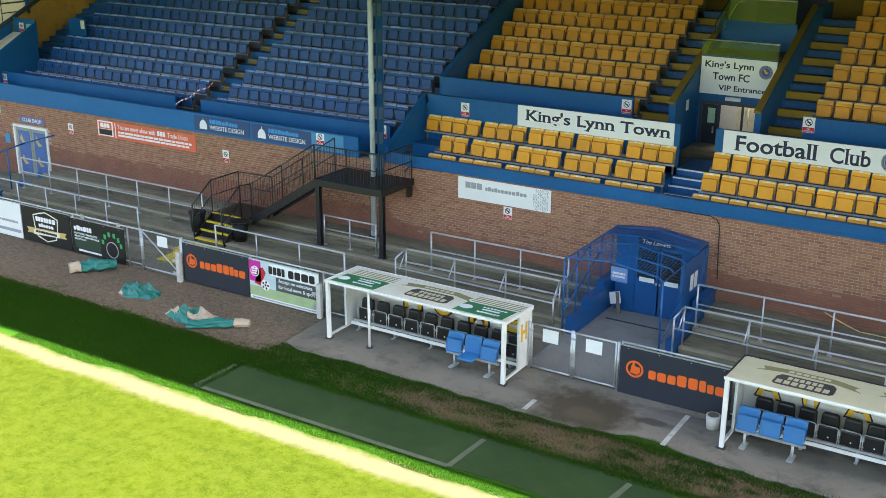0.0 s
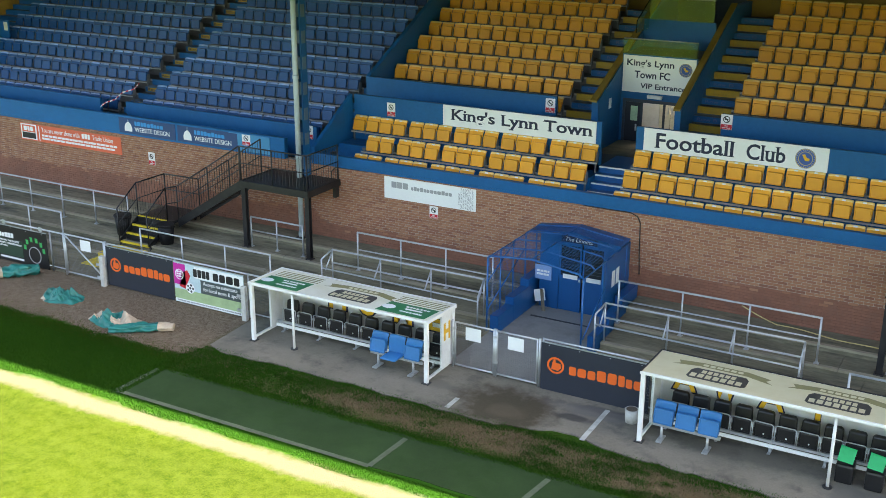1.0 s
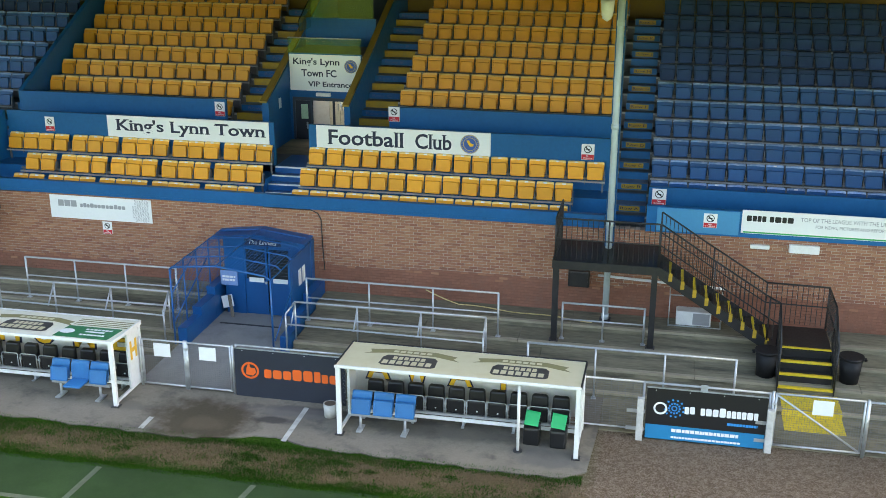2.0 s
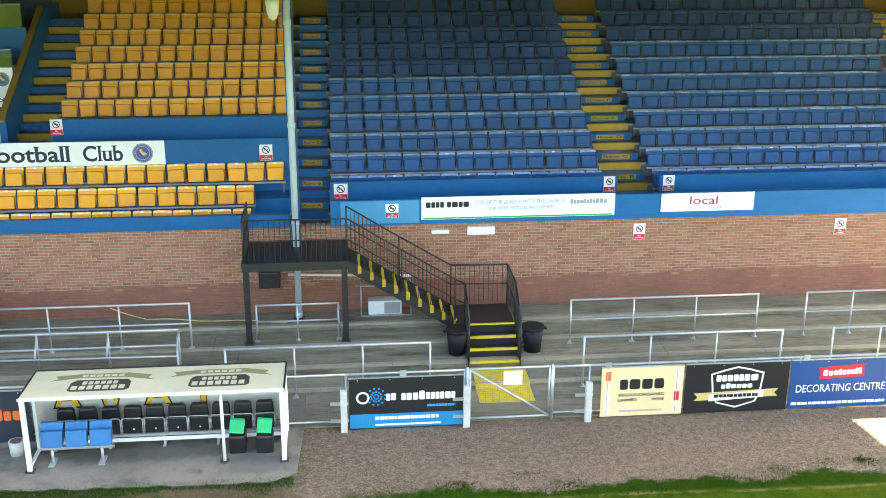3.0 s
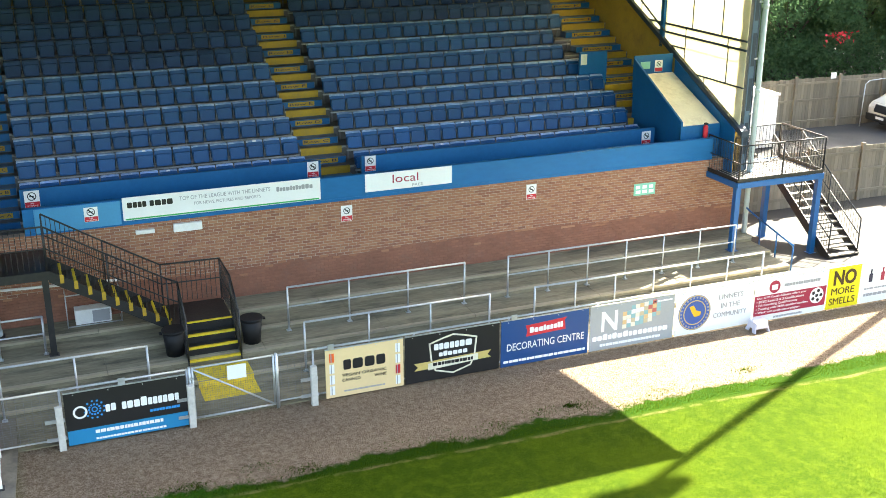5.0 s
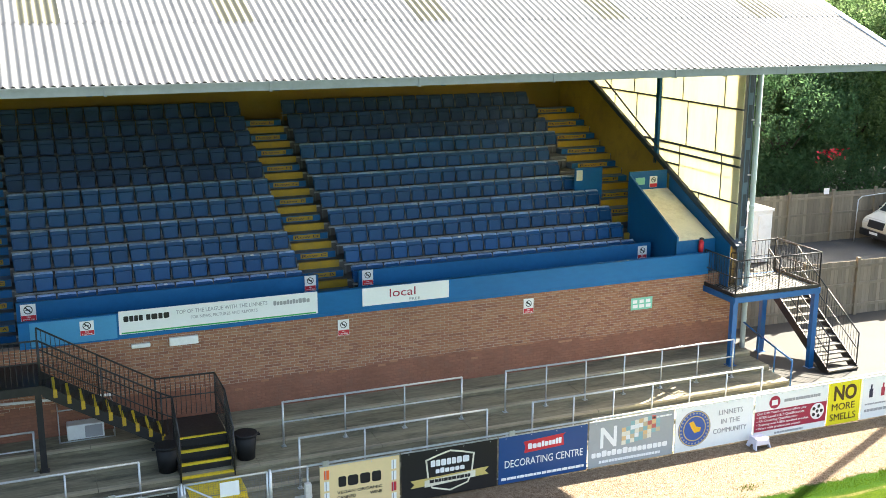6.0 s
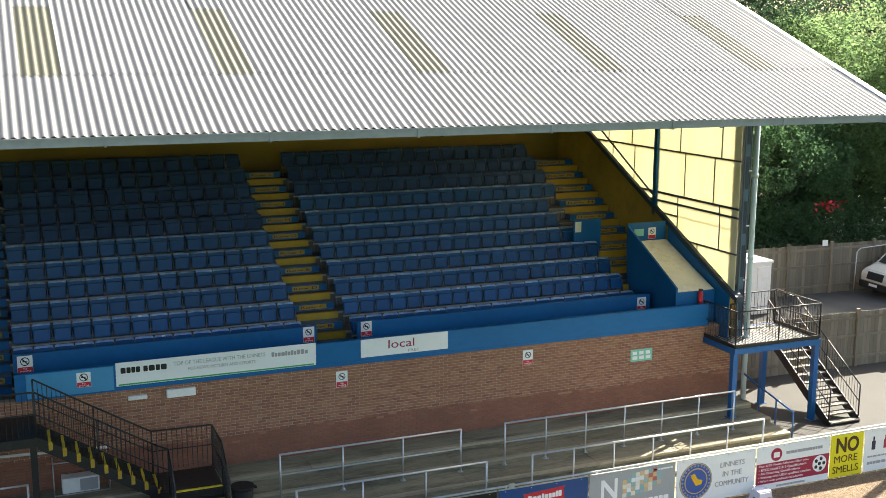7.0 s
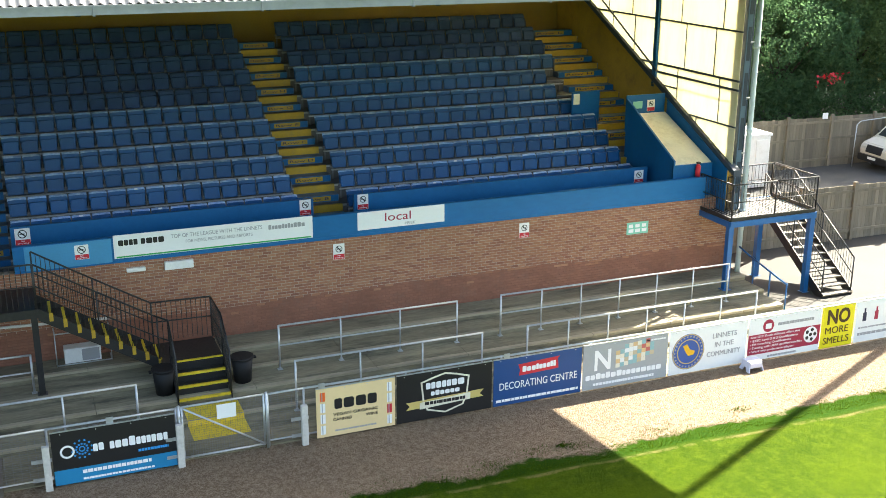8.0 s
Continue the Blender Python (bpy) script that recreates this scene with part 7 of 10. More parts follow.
# newspaper board
PALE_SKY = surf("sky print", (0.5, 0.62, 0.66), 0.5, var=0.15, coarse=2)
t, p, y = board(-19.7, -17.28, PALE_SKY, "newspaper board with a football, sky and grass print")
rect(p, surf("grass print", (0.35, 0.46, 0.24), 0.5, var=0.2, coarse=3), -19.68, -17.3, 0.14, 0.42, y)
rect(p, WHITE_SIGN, -19.68, -17.3, 0.04, 0.14, y)
rect(p, WHITE_SIGN, -18.95, -17.3, 0.82, 1.15, y)
rect(p, surf("dark print", (0.06, 0.08, 0.08), 0.5, var=0.3), -18.75, -17.32, 0.42, 0.8, y)
rect(p, PINK_INK, -19.68, -19.27, 0.55, 1.15, y)
b = bmesh.new()
ring(b, -19.48, 0.84, 0.15, 0.02, y - 0.004)
part("pink_ring", b, WHITE_INK, p)
b = bmesh.new()
bars(b, -19.58, -19.38, 0.75, 0.95, y - 0.006, 3, 2, 14)
tagged(part("small_print", b, WHITE_INK, p), kind="stuff")
mark_shapes(p, BLACK_INK, -19.0, -18.42, 0.86, 1.08, 4, y - 0.004, 0, 10)
mark_shapes(p, BLACK_INK, -18.32, -17.4, 0.86, 1.08, 4, y - 0.004, 0, 11)
letters("Accept no substitute", -18.66, -17.5, 0.64, 0.77, y - 0.006, WHITE_INK, p)
letters("for local news & sport.", -18.66, -17.38, 0.47, 0.61, y - 0.006, WHITE_INK, p)
patch(p, RED_INK, [(-19.5, 0.5), (-19.3, 0.45), (-19.1, 0.85), (-19.2, 1.0), (-19.4, 0.9)], y)
ball_print(p, -19.12, 0.5, 0.15, y - 0.003)
b = bmesh.new()
bars(b, -19.6, -17.4, 0.06, 0.12, y - 0.006, 1, 24, 15)
tagged(part("small_print", b, GREY_INK, p), kind="stuff")
flame_board(-8.82, -6.25)
# two-tone board in front of the fence
t, p, y = board(0.2, 2.62, BLACK_SIGN, "black and blue board with a white mark", y=FY - 0.09)
rect(p, CYAN_INK, 0.22, 2.6, 0.04, 0.36, y)
b = bmesh.new()
ring(b, 0.5, 0.74, 0.14, 0.04, y)
part("mark", b, WHITE_INK, p)
b = bmesh.new()
for i in range(24):
    a, k = 2 * math.pi * i / 12, 0.11 if i < 12 else 0.19
    disc(b, 0.78 + k * math.cos(a + 0.2 * (i > 11)), y - 0.005, 0.76 + k * math.sin(a + 0.2 * (i > 11)), 0.022, 0.022, n=8)
ring(b, 0.78, 0.76, 0.06, 0.02, y)
tagged(part("dotted_burst", b, SKY_INK, p), kind="stuff")
mark_shapes(p, WHITE_INK, 0.98, 1.2, 0.66, 0.82, 2, y, 0.02, 12)
mark_shapes(p, WHITE_INK, 1.3, 2.45, 0.66, 0.86, 10, y, 0.0, 13)
b = bmesh.new()
bars(b, 1.85, 2.45, 0.47, 0.56, y - 0.003, 1, 8, 16)
tagged(part("small_print", b, SKY_INK, p), kind="stuff")
b = bmesh.new()
bars(b, 0.75, 2.1, 0.2, 0.32, y - 0.006, 1, 14, 17)
bars(b, 0.75, 2.15, 0.07, 0.14, y - 0.006, 1, 20, 18)
tagged(part("small_print", b, WHITE_INK, p), kind="stuff")
# pale yellow board
SAND = surf("pale amber board", (0.74, 0.56, 0.30), 0.5, var=0.05)
t, p, y = board(5.58, 7.4, SAND, "pale amber board with dark capitals and can pictures")
mark_shapes(p, BLACK_INK, 5.98, 6.98, 0.66, 0.9, 4, y, 0.0, 21)
letters("VEGAN ORGANIC", 5.96, 6.98, 0.5, 0.57, y - 0.004, BLACK_INK, p)
letters("CANNED", 5.96, 6.38, 0.38, 0.45, y - 0.004, BLACK_INK, p)
letters("WINE", 6.7, 6.98, 0.38, 0.45, y - 0.004, BLACK_INK, p)
b = bmesh.new()
bars(b, 6.0, 6.95, 0.12, 0.18, y - 0.004, 1, 14, 22)
tagged(part("small_print", b, GREY_INK, p), kind="stuff")
for x in (5.68, 7.2):
    for k, m in enumerate((WHITE_INK, RED_INK if x > 7 else WHITE_INK, WHITE_INK, ORANGE if x < 7 else WHITE_INK)):
        q = rect(p, m if k % 2 else WHITE_SIGN, x, x + 0.11, 0.1 + 0.26 * k, 0.31 + 0.26 * k, y, "can", "printed drinks can")
        rect(q, GREY_INK, x + 0.03, x + 0.05, 0.1 + 0.26 * k, 0.31 + 0.26 * k, y - 0.004, "can_band")
badge_board(7.42, 9.75)
# blue paint merchant board
ROYAL = surf("royal blue board", (0.006, 0.058, 0.20), 0.45, var=0.06)
t, p, y = board(9.77, 12.08, ROYAL, "royal blue board with a red label and white capitals")
patch(p, RED_INK, [(10.42, 0.72), (11.45, 0.76), (11.42, 1.0), (11.48, 1.06), (10.4, 1.0), (10.45, 0.86)], y, "red_label")
mark_shapes(p, WHITE_INK, 10.5, 11.38, 0.8, 0.94, 9, y - 0.004, 0.03, 23)
letters("DECORATING CENTRE", 9.93, 11.95, 0.42, 0.6, y - 0.004, WHITE_INK, p)
b = bmesh.new()
bars(b, 9.85, 12.0, 0.1, 0.2, y - 0.004, 1, 16, 24)
tagged(part("small_print", b, WHITE_INK, p), kind="stuff")
# grey floor board with a tile mosaic
t, p, y = board(12.1, 14.47, surf("cool grey board", (0.33, 0.35, 0.36), 0.5, var=0.06), "grey board with a mosaic of coloured tiles")
tile = [surf("tile " + n, c, 0.5, var=0.03) for n, c in (("cream", (0.7, 0.66, 0.55)), ("teal", (0.24, 0.42, 0.44)), ("red", (0.5, 0.13, 0.11)), ("orange", (0.64, 0.44, 0.22)), ("sand", (0.5, 0.42, 0.28)), ("white", (0.72, 0.74, 0.74)))]
rnd = random.Random(31)
for i in range(9):
    for j in range(5):
        if (i < 2 and j > 3) or (i > 6 and j < 1) or (i + j > 11):
            continue
        x, z = 13.0 + 0.118 * i, 0.5 + 0.11 * j + 0.012 * i
        rect(p, rnd.choice(tile), x, x + 0.112, z, z + 0.104, y, "mosaic_tile")
patch(p, WHITE_INK, [(12.42, 0.5), (12.5, 0.5), (12.5, 0.86), (12.78, 0.5), (12.86, 0.5), (12.86, 1.02), (12.78, 1.02), (12.78, 0.68), (12.5, 1.02), (12.42, 1.02)], y, "initial")
mark_shapes(p, WHITE_INK, 12.18, 14.3, 0.28, 0.43, 15, y, 0.0, 33)
b = bmesh.new()
bars(b, 12.4, 14.1, 0.1, 0.2, y - 0.004, 1, 20, 34)
bars(b, 13.85, 14.4, 1.04, 1.1, y - 0.004, 1, 6, 35)
tagged(part("small_print", b, WHITE_INK, p), kind="stuff")


def crest(p, cx, cz, r, y, name="crest"):
    """A round blue badge with a gold ring and a plain amber shape."""
    b = bmesh.new()
    disc(b, cx, y - 0.005, cz, r, r, 0.006, 32)
    c = part(name, b, surf("crest blue", (0.03, 0.09, 0.32), 0.45, var=0.05), p, "round blue badge with amber shape")
    b = bmesh.new()
    ring(b, cx, cz, r * 0.98, r * 0.05, y - 0.004)
    ring(b, cx, cz, r * 0.7, r * 0.05, y - 0.004)
    part("ring", b, GOLD_INK, c)
    b = bmesh.new()
    slab(b, [(cx + r * a, y - 0.01, cz + r * d) for a, d in ((-0.35, 0.35), (-0.1, 0.42), (0.1, 0.1), (0.4, 0.0), (0.35, -0.2), (0.0, -0.25), (-0.2, 0.05))], (0, 0.006, 0))
    part("shape", b, LETTER_H, c)
    b = bmesh.new()
    for i in range(26):
        a = 2 * math.pi * i / 26
        disc(b, cx + 0.84 * r * math.cos(a), y - 0.009, cz + 0.84 * r * math.sin(a), r * 0.055, r * 0.055, n=6)
    tagged(part("ring_print", b, GREY_INK, c), kind="stuff")


t, p, y = board(14.5, 16.82, WHITE_SIGN, "white board with a round blue badge and thin capitals")
crest(p, 15.06, 0.6, 0.47, y)
for i, w in enumerate(("LINNETS", "IN THE", "COMMUNITY")):
    c, k = 16.12, (0.36, 0.28, 0.5)[i]
    letters(w, c - k, c + k, 0.84 - 0.24 * i, 0.97 - 0.24 * i, y - 0.004, GREY_INK, p)
t, p, y = board(16.84, 19.14, WHITE_SIGN, "white and maroon youth football board with a ball")
MAROON = surf("maroon print", (0.33, 0.015, 0.05), 0.45, var=0.05)
rect(p, MAROON, 16.86, 19.12, 0.2, 0.74, y)
b = bmesh.new()
disc(b, 17.45, y - 0.005, 0.94, 0.17, 0.17)
c = part("badge", b, MAROON, p)
rect(c, WHITE_INK, 17.36, 17.54, 0.86, 1.0, y - 0.004)
b = bmesh.new()
bars(b, 17.75, 18.9, 0.88, 1.0, y - 0.004, 1, 12, 37)
bars(b, 17.5, 18.4, 0.06, 0.14, y - 0.004, 1, 9, 38)
tagged(part("small_print", b, GREY_INK, p), kind="stuff")
for i, (w, k) in enumerate((("Our U19 Youth Alliance offers you", 18.45), ("\u2022 BTEC Level 2 & 3 Qualifications", 18.4), ("\u2022 FA Coaching Qualifications", 18.2), ("\u2022 Training with UEFA qualified coaches", 18.55), ("\u2022 Work with professional players", 18.3))):
    letters(w, 16.92, k, 0.635 - 0.1 * i, 0.71 - 0.1 * i, y - 0.006, WHITE_INK, p)
ball_print(p, 18.82, 0.5, 0.22, y - 0.003)
t, p, y = board(19.16, 20.24, surf("acid yellow board", (0.78, 0.66, 0.02), 0.45, var=0.05), "acid yellow board with bold dark brown capitals")
BROWN_INK = surf("dark brown lettering", (0.06, 0.03, 0.008), 0.5, var=0.05)
letters("NO", 19.34, 20.08, 0.68, 1.1, y - 0.004, BROWN_INK, p, bold=0.03)
letters("MORE", 19.3, 20.05, 0.42, 0.61, y - 0.004, BROWN_INK, p)
letters("SMELLS", 19.26, 20.1, 0.14, 0.33, y - 0.004, BROWN_INK, p)
t, p, y = board(20.26, 23.2, WHITE_SIGN, "white board with pictures of small bottles")
for i, m in enumerate((NAVY_INK, MAROON, YELLOW_SAFETY, GREY_INK)):
    x = 20.52 + 0.4 * i
    q = rect(p, m, x, x + 0.12, 0.62, 0.86, y, "bottle", "printed bottle")
    rect(q, m, x + 0.035, x + 0.085, 0.86, 0.98, y, "bottle_neck")
b = bmesh.new()
bars(b, 20.4, 22.6, 0.4, 0.47, y - 0.004, 1, 16, 41)
bars(b, 20.4, 22.4, 0.2, 0.32, y - 0.004, 1, 12, 42)
tagged(part("small_print", b, GREY_INK, p), kind="stuff")
# small numbered tags on the rail, small white stool
for x in (-26.3, -24.75, 1.35, 5.72, 10.1):
    t = thing("rail_tag", (x, FY, 1.2), "small grey tag clipped to the fence rail", "tag", "rail tags")
    b = bmesh.new()
    soft_box(b, x - 0.07, x + 0.07, FY - 0.06, FY - 0.04, 1.19, 1.32, 0.006)
    part("tag", b, GALV, t)
st = thing("step_stool", (16.75, -5.6, 0), "small pale lilac plastic step stool on the shingle", "stool")
LILAC = surf("pale lilac plastic", (0.55, 0.55, 0.66), 0.5, var=0.06)
b = bmesh.new()
soft_box(b, 16.56, 16.94, -5.75, -5.45, 0.23, 0.27, 0.018)
part("top", b, LILAC, st)
for sx in (-1, 1):
    b = bmesh.new()
    slab(b, [(16.75 + sx * 0.23, -5.80, 0), (16.75 + sx * 0.23, -5.68, 0), (16.75 + sx * 0.21, -5.64, 0.1), (16.75 + sx * 0.21, -5.56, 0.1), (16.75 + sx * 0.23, -5.52, 0), (16.75 + sx * 0.23, -5.40, 0), (16.75 + sx * 0.18, -5.47, 0.235), (16.75 + sx * 0.18, -5.73, 0.235)], (-sx * 0.03, 0, 0))
    part("side", b, LILAC, st)
for y0 in (-5.77, -5.46):
    b = bmesh.new()
    soft_box(b, 16.57, 16.93, y0, y0 + 0.03, 0.1, 0.235, 0.01)
    part("apron", b, LILAC, st)

# ---- signs on the stand ----


def flat_sign(x0, x1, z0, z1, y, mat, label, name="sign_board"):
    t = thing(name, ((x0 + x1) / 2, y, z0), label, "sign", "stand signs")
    b = bmesh.new()
    soft_box(b, x0, x1, y - 0.012, y + 0.008, z0, z1, 0.004, seg=1)
    return t, part("panel", b, mat, t), y - 0.013


t, p, y = flat_sign(-15.42, -10.55, 3.99, 4.62, 2.085, WHITE_SIGN, "long white name board with navy serif lettering")
letters("King's Lynn Town", -15.12, -10.68, 4.09, 4.53, y, NAVY_INK, p, bold=0.018, serif=0.055)
t, p, y = flat_sign(-9.17, -4.32, 3.99, 4.62, 2.085, WHITE_SIGN, "long white name board with navy lettering and badge")
letters("Football", -8.82, -6.72, 4.1, 4.52, y, NAVY_INK, p, bold=0.018, serif=0.055)
letters("Club", -6.38, -5.38, 4.1, 4.52, y, NAVY_INK, p, bold=0.018, serif=0.055)
crest(p, -4.88, 4.3, 0.26, y)
t, p, y = flat_sign(-16.2, -13.2, 2.16, 2.81, -0.01, WHITE_SIGN, "white radio station board on the brick wall")
b = bmesh.new()
for i in range(3):
    box(b, -15.95 + 0.19 * i, -15.78 + 0.19 * i, y - 0.004, y + 0.002, 2.5, 2.68)
part("mark", b, GREY_INK, p)
mark_shapes(p, GREY_INK, -15.3, -13.95, 2.5, 2.62, 12, y, 0, 51)
b = bmesh.new()
for i in range(16):
    for k in range(7):
        x, z = -13.75 + 0.07 * k, 2.2 + 0.038 * i
        if abs((x + 13.5) * 1.2) + abs(z - 2.48) * 0.7 < 0.42 and x < -13.22:
            s = 1 if (i // 4 + k // 2) % 2 else -1
            slab(b, [(x, y - 0.003, z), (x + 0.05, y - 0.003, z + 0.03 * s), (x + 0.05, y - 0.003, z + 0.03 * s + 0.014), (x, y - 0.003, z + 0.014)], (0, 0.004, 0))
part("pattern", b, GREY_INK, p)
t, p, y = flat_sign(-31.42, -26.58, 2.12, 2.72, -0.01, CORAL, "coral trade union banner with white lettering")
rect(p, WHITE_INK, -31.38, -30.6, 2.16, 2.7, y)
rect(p, CORAL, -31.32, -30.66, 2.42, 2.66, y - 0.004)
rect(p, BLACK_INK, -31.32, -30.66, 2.2, 2.4, y - 0.004)
mark_shapes(p, WHITE_INK, -31.25, -30.75, 2.46, 2.62, 3, y - 0.006, 0, 52)
rect(p, WHITE_INK, -30.5, -30.46, 2.16, 2.68, y)
letters("You are never alone with", -30.35, -28.5, 2.48, 2.65, y, WHITE_INK, p)
mark_shapes(p, WHITE_INK, -28.4, -28.0, 2.48, 2.65, 3, y, 0, 53)
letters("Trade Union", -27.9, -26.95, 2.48, 2.65, y, WHITE_INK, p)
b = bmesh.new()
bars(b, -30.35, -26.75, 2.2, 2.42, y - 0.003, 2, 16, 54)
tagged(part("small_print", b, WHITE_INK, p), kind="stuff")
for x0 in (-26.55, -24.0):
    t, p, y = flat_sign(x0, x0 + 2.45, 2.92, 3.44, -0.045, surf("navy web board", (0.02, 0.06, 0.17), 0.45, var=0.1), "navy web company board with a white dome emblem")
    patch(p, WHITE_INK, [(x0 + 0.25, 3.0), (x0 + 0.58, 3.0), (x0 + 0.58, 3.14), (x0 + 0.52, 3.26), (x0 + 0.43, 3.32), (x0 + 0.42, 3.42), (x0 + 0.41, 3.32), (x0 + 0.31, 3.26), (x0 + 0.25, 3.14)], y, "emblem")
    mark_shapes(p, SKY_INK, x0 + 0.7, x0 + 1.95, 3.22, 3.36, 9, y, 0, 55)
    letters("WEBSITE DESIGN", x0 + 0.7, x0 + 2.2, 3.02, 3.17, y, WHITE_INK, p)
t, p, y = flat_sign(-21.9, -20.3, 2.92, 3.46, -0.042, BLUE_PALE, "sun-bleached pale blue panel on the fascia", "fascia_panel")
t, p, y = flat_sign(0.15, 2.1, 2.9, 3.48, -0.042, BLUE_PALE, "sun-bleached pale blue panel on the fascia", "fascia_panel")
t, p, y = flat_sign(2.15, 7.05, 2.97, 3.55, -0.045, WHITE_SIGN, "long white newspaper board with thin grey capitals")
mark_shapes(p, BLACK_INK, 2.25, 2.72, 3.28, 3.42, 4, y, 0, 56)
mark_shapes(p, BLACK_INK, 2.78, 3.35, 3.28, 3.42, 4, y, 0, 57)
letters("TOP OF THE LEAGUE WITH THE LINNETS", 3.5, 5.75, 3.34, 3.44, y, GREY_INK, p)
letters("FOR NEWS, PICTURES AND REPORTS", 3.85, 5.5, 3.18, 3.27, y, GREY_INK, p)
mark_shapes(p, GREY_INK, 5.9, 6.85, 3.3, 3.42, 11, y, 0, 58)
rect(p, GREEN_INK, 2.2, 7.0, 2.985, 3.02, y, "green_edge")
t, p, y = flat_sign(8.25, 10.68, 3.02, 3.5, -0.045, WHITE_SIGN, "white board with maroon lower-case lettering")
letters("local", 9.0, 9.72, 3.2, 3.42, y, MAROON, p)
letters("FREE", 9.55, 9.85, 3.06, 3.13, y, GREY_INK, p)
# green running-man style exit plates, plain shapes
for x0, z0 in ((16.4, 2.0), (-37.55, 2.32)):
    t, p, y = flat_sign(x0, x0 + 0.72, z0, z0 + 0.36, -0.01, surf("mint exit plate", (0.2, 0.55, 0.42), 0.5, var=0.06), "mint green exit plate on the brick wall")
    b = bmesh.new()
    for i in range(3):
        box(b, x0 + 0.06 + 0.22 * i, x0 + 0.22 + 0.22 * i, y - 0.004, y + 0.002, z0 + 0.06, z0 + 0.16)
        box(b, x0 + 0.06 + 0.22 * i, x0 + 0.2 + 0.22 * i, y - 0.004, y + 0.002, z0 + 0.2, z0 + 0.3)
    part("symbol", b, WHITE_INK, p)
# no smoking signs: x, wall face, top, width, height
for x, yy, zt, w, h in ((-25.42, -0.01, 2.42, 0.34, 0.5), (-33.05, -0.01, 2.42, 0.34, 0.46), (-14.72, -0.01, 2.16, 0.34, 0.42), (7.55, -0.01, 2.75, 0.38, 0.5), (12.9, -0.01, 2.75, 0.38, 0.5),
                        (-21.4, -0.055, 3.48, 0.4, 0.4), (1.22, -0.055, 3.44, 0.4, 0.42), (-38.1, 1.14, 3.62, 0.36, 0.46), (-19.85, 1.14, 3.72, 0.36, 0.5), (-0.05, 1.14, 3.66, 0.44, 0.5),
                        (7.0, 1.14, 3.7, 0.38, 0.5), (8.6, 1.14, 3.7, 0.38, 0.5), (17.25, 1.14, 3.62, 0.38, 0.48), (-17.42, 2.085, 4.52, 0.36, 0.5), (-1.95, 2.085, 4.5, 0.42, 0.5), (-12.72, 3.4, 4.9, 0.38, 0.5), (-7.5, 3.4, 4.98, 0.4, 0.5)):
    no_smoking(x, yy, zt, w, h)
# small lamps and cable trunking on the wall
for x0, x1, z0, z1 in ((2.4, 2.85, 2.6, 2.7), (3.3, 4.0, 2.55, 2.76)):
    t = thing("bulkhead_light", ((x0 + x1) / 2, 0, z0), "white bulkhead light fixed to the brick wall", "light", "bulkhead lights")
    b = bmesh.new()
    soft_box(b, x0, x1, -0.1, 0.01, z0, z1, 0.02)
    part("body", b, WHITE, t)

# ---- VIP entrance cut into the centre block ----


# glow added under the foyer ceiling to brighten the doors; no lamp is seen
FOYER_FILL, fnt, fb = base_mat("added foyer glow")
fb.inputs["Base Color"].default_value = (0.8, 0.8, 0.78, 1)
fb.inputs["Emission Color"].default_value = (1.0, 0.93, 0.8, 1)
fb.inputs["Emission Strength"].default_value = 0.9


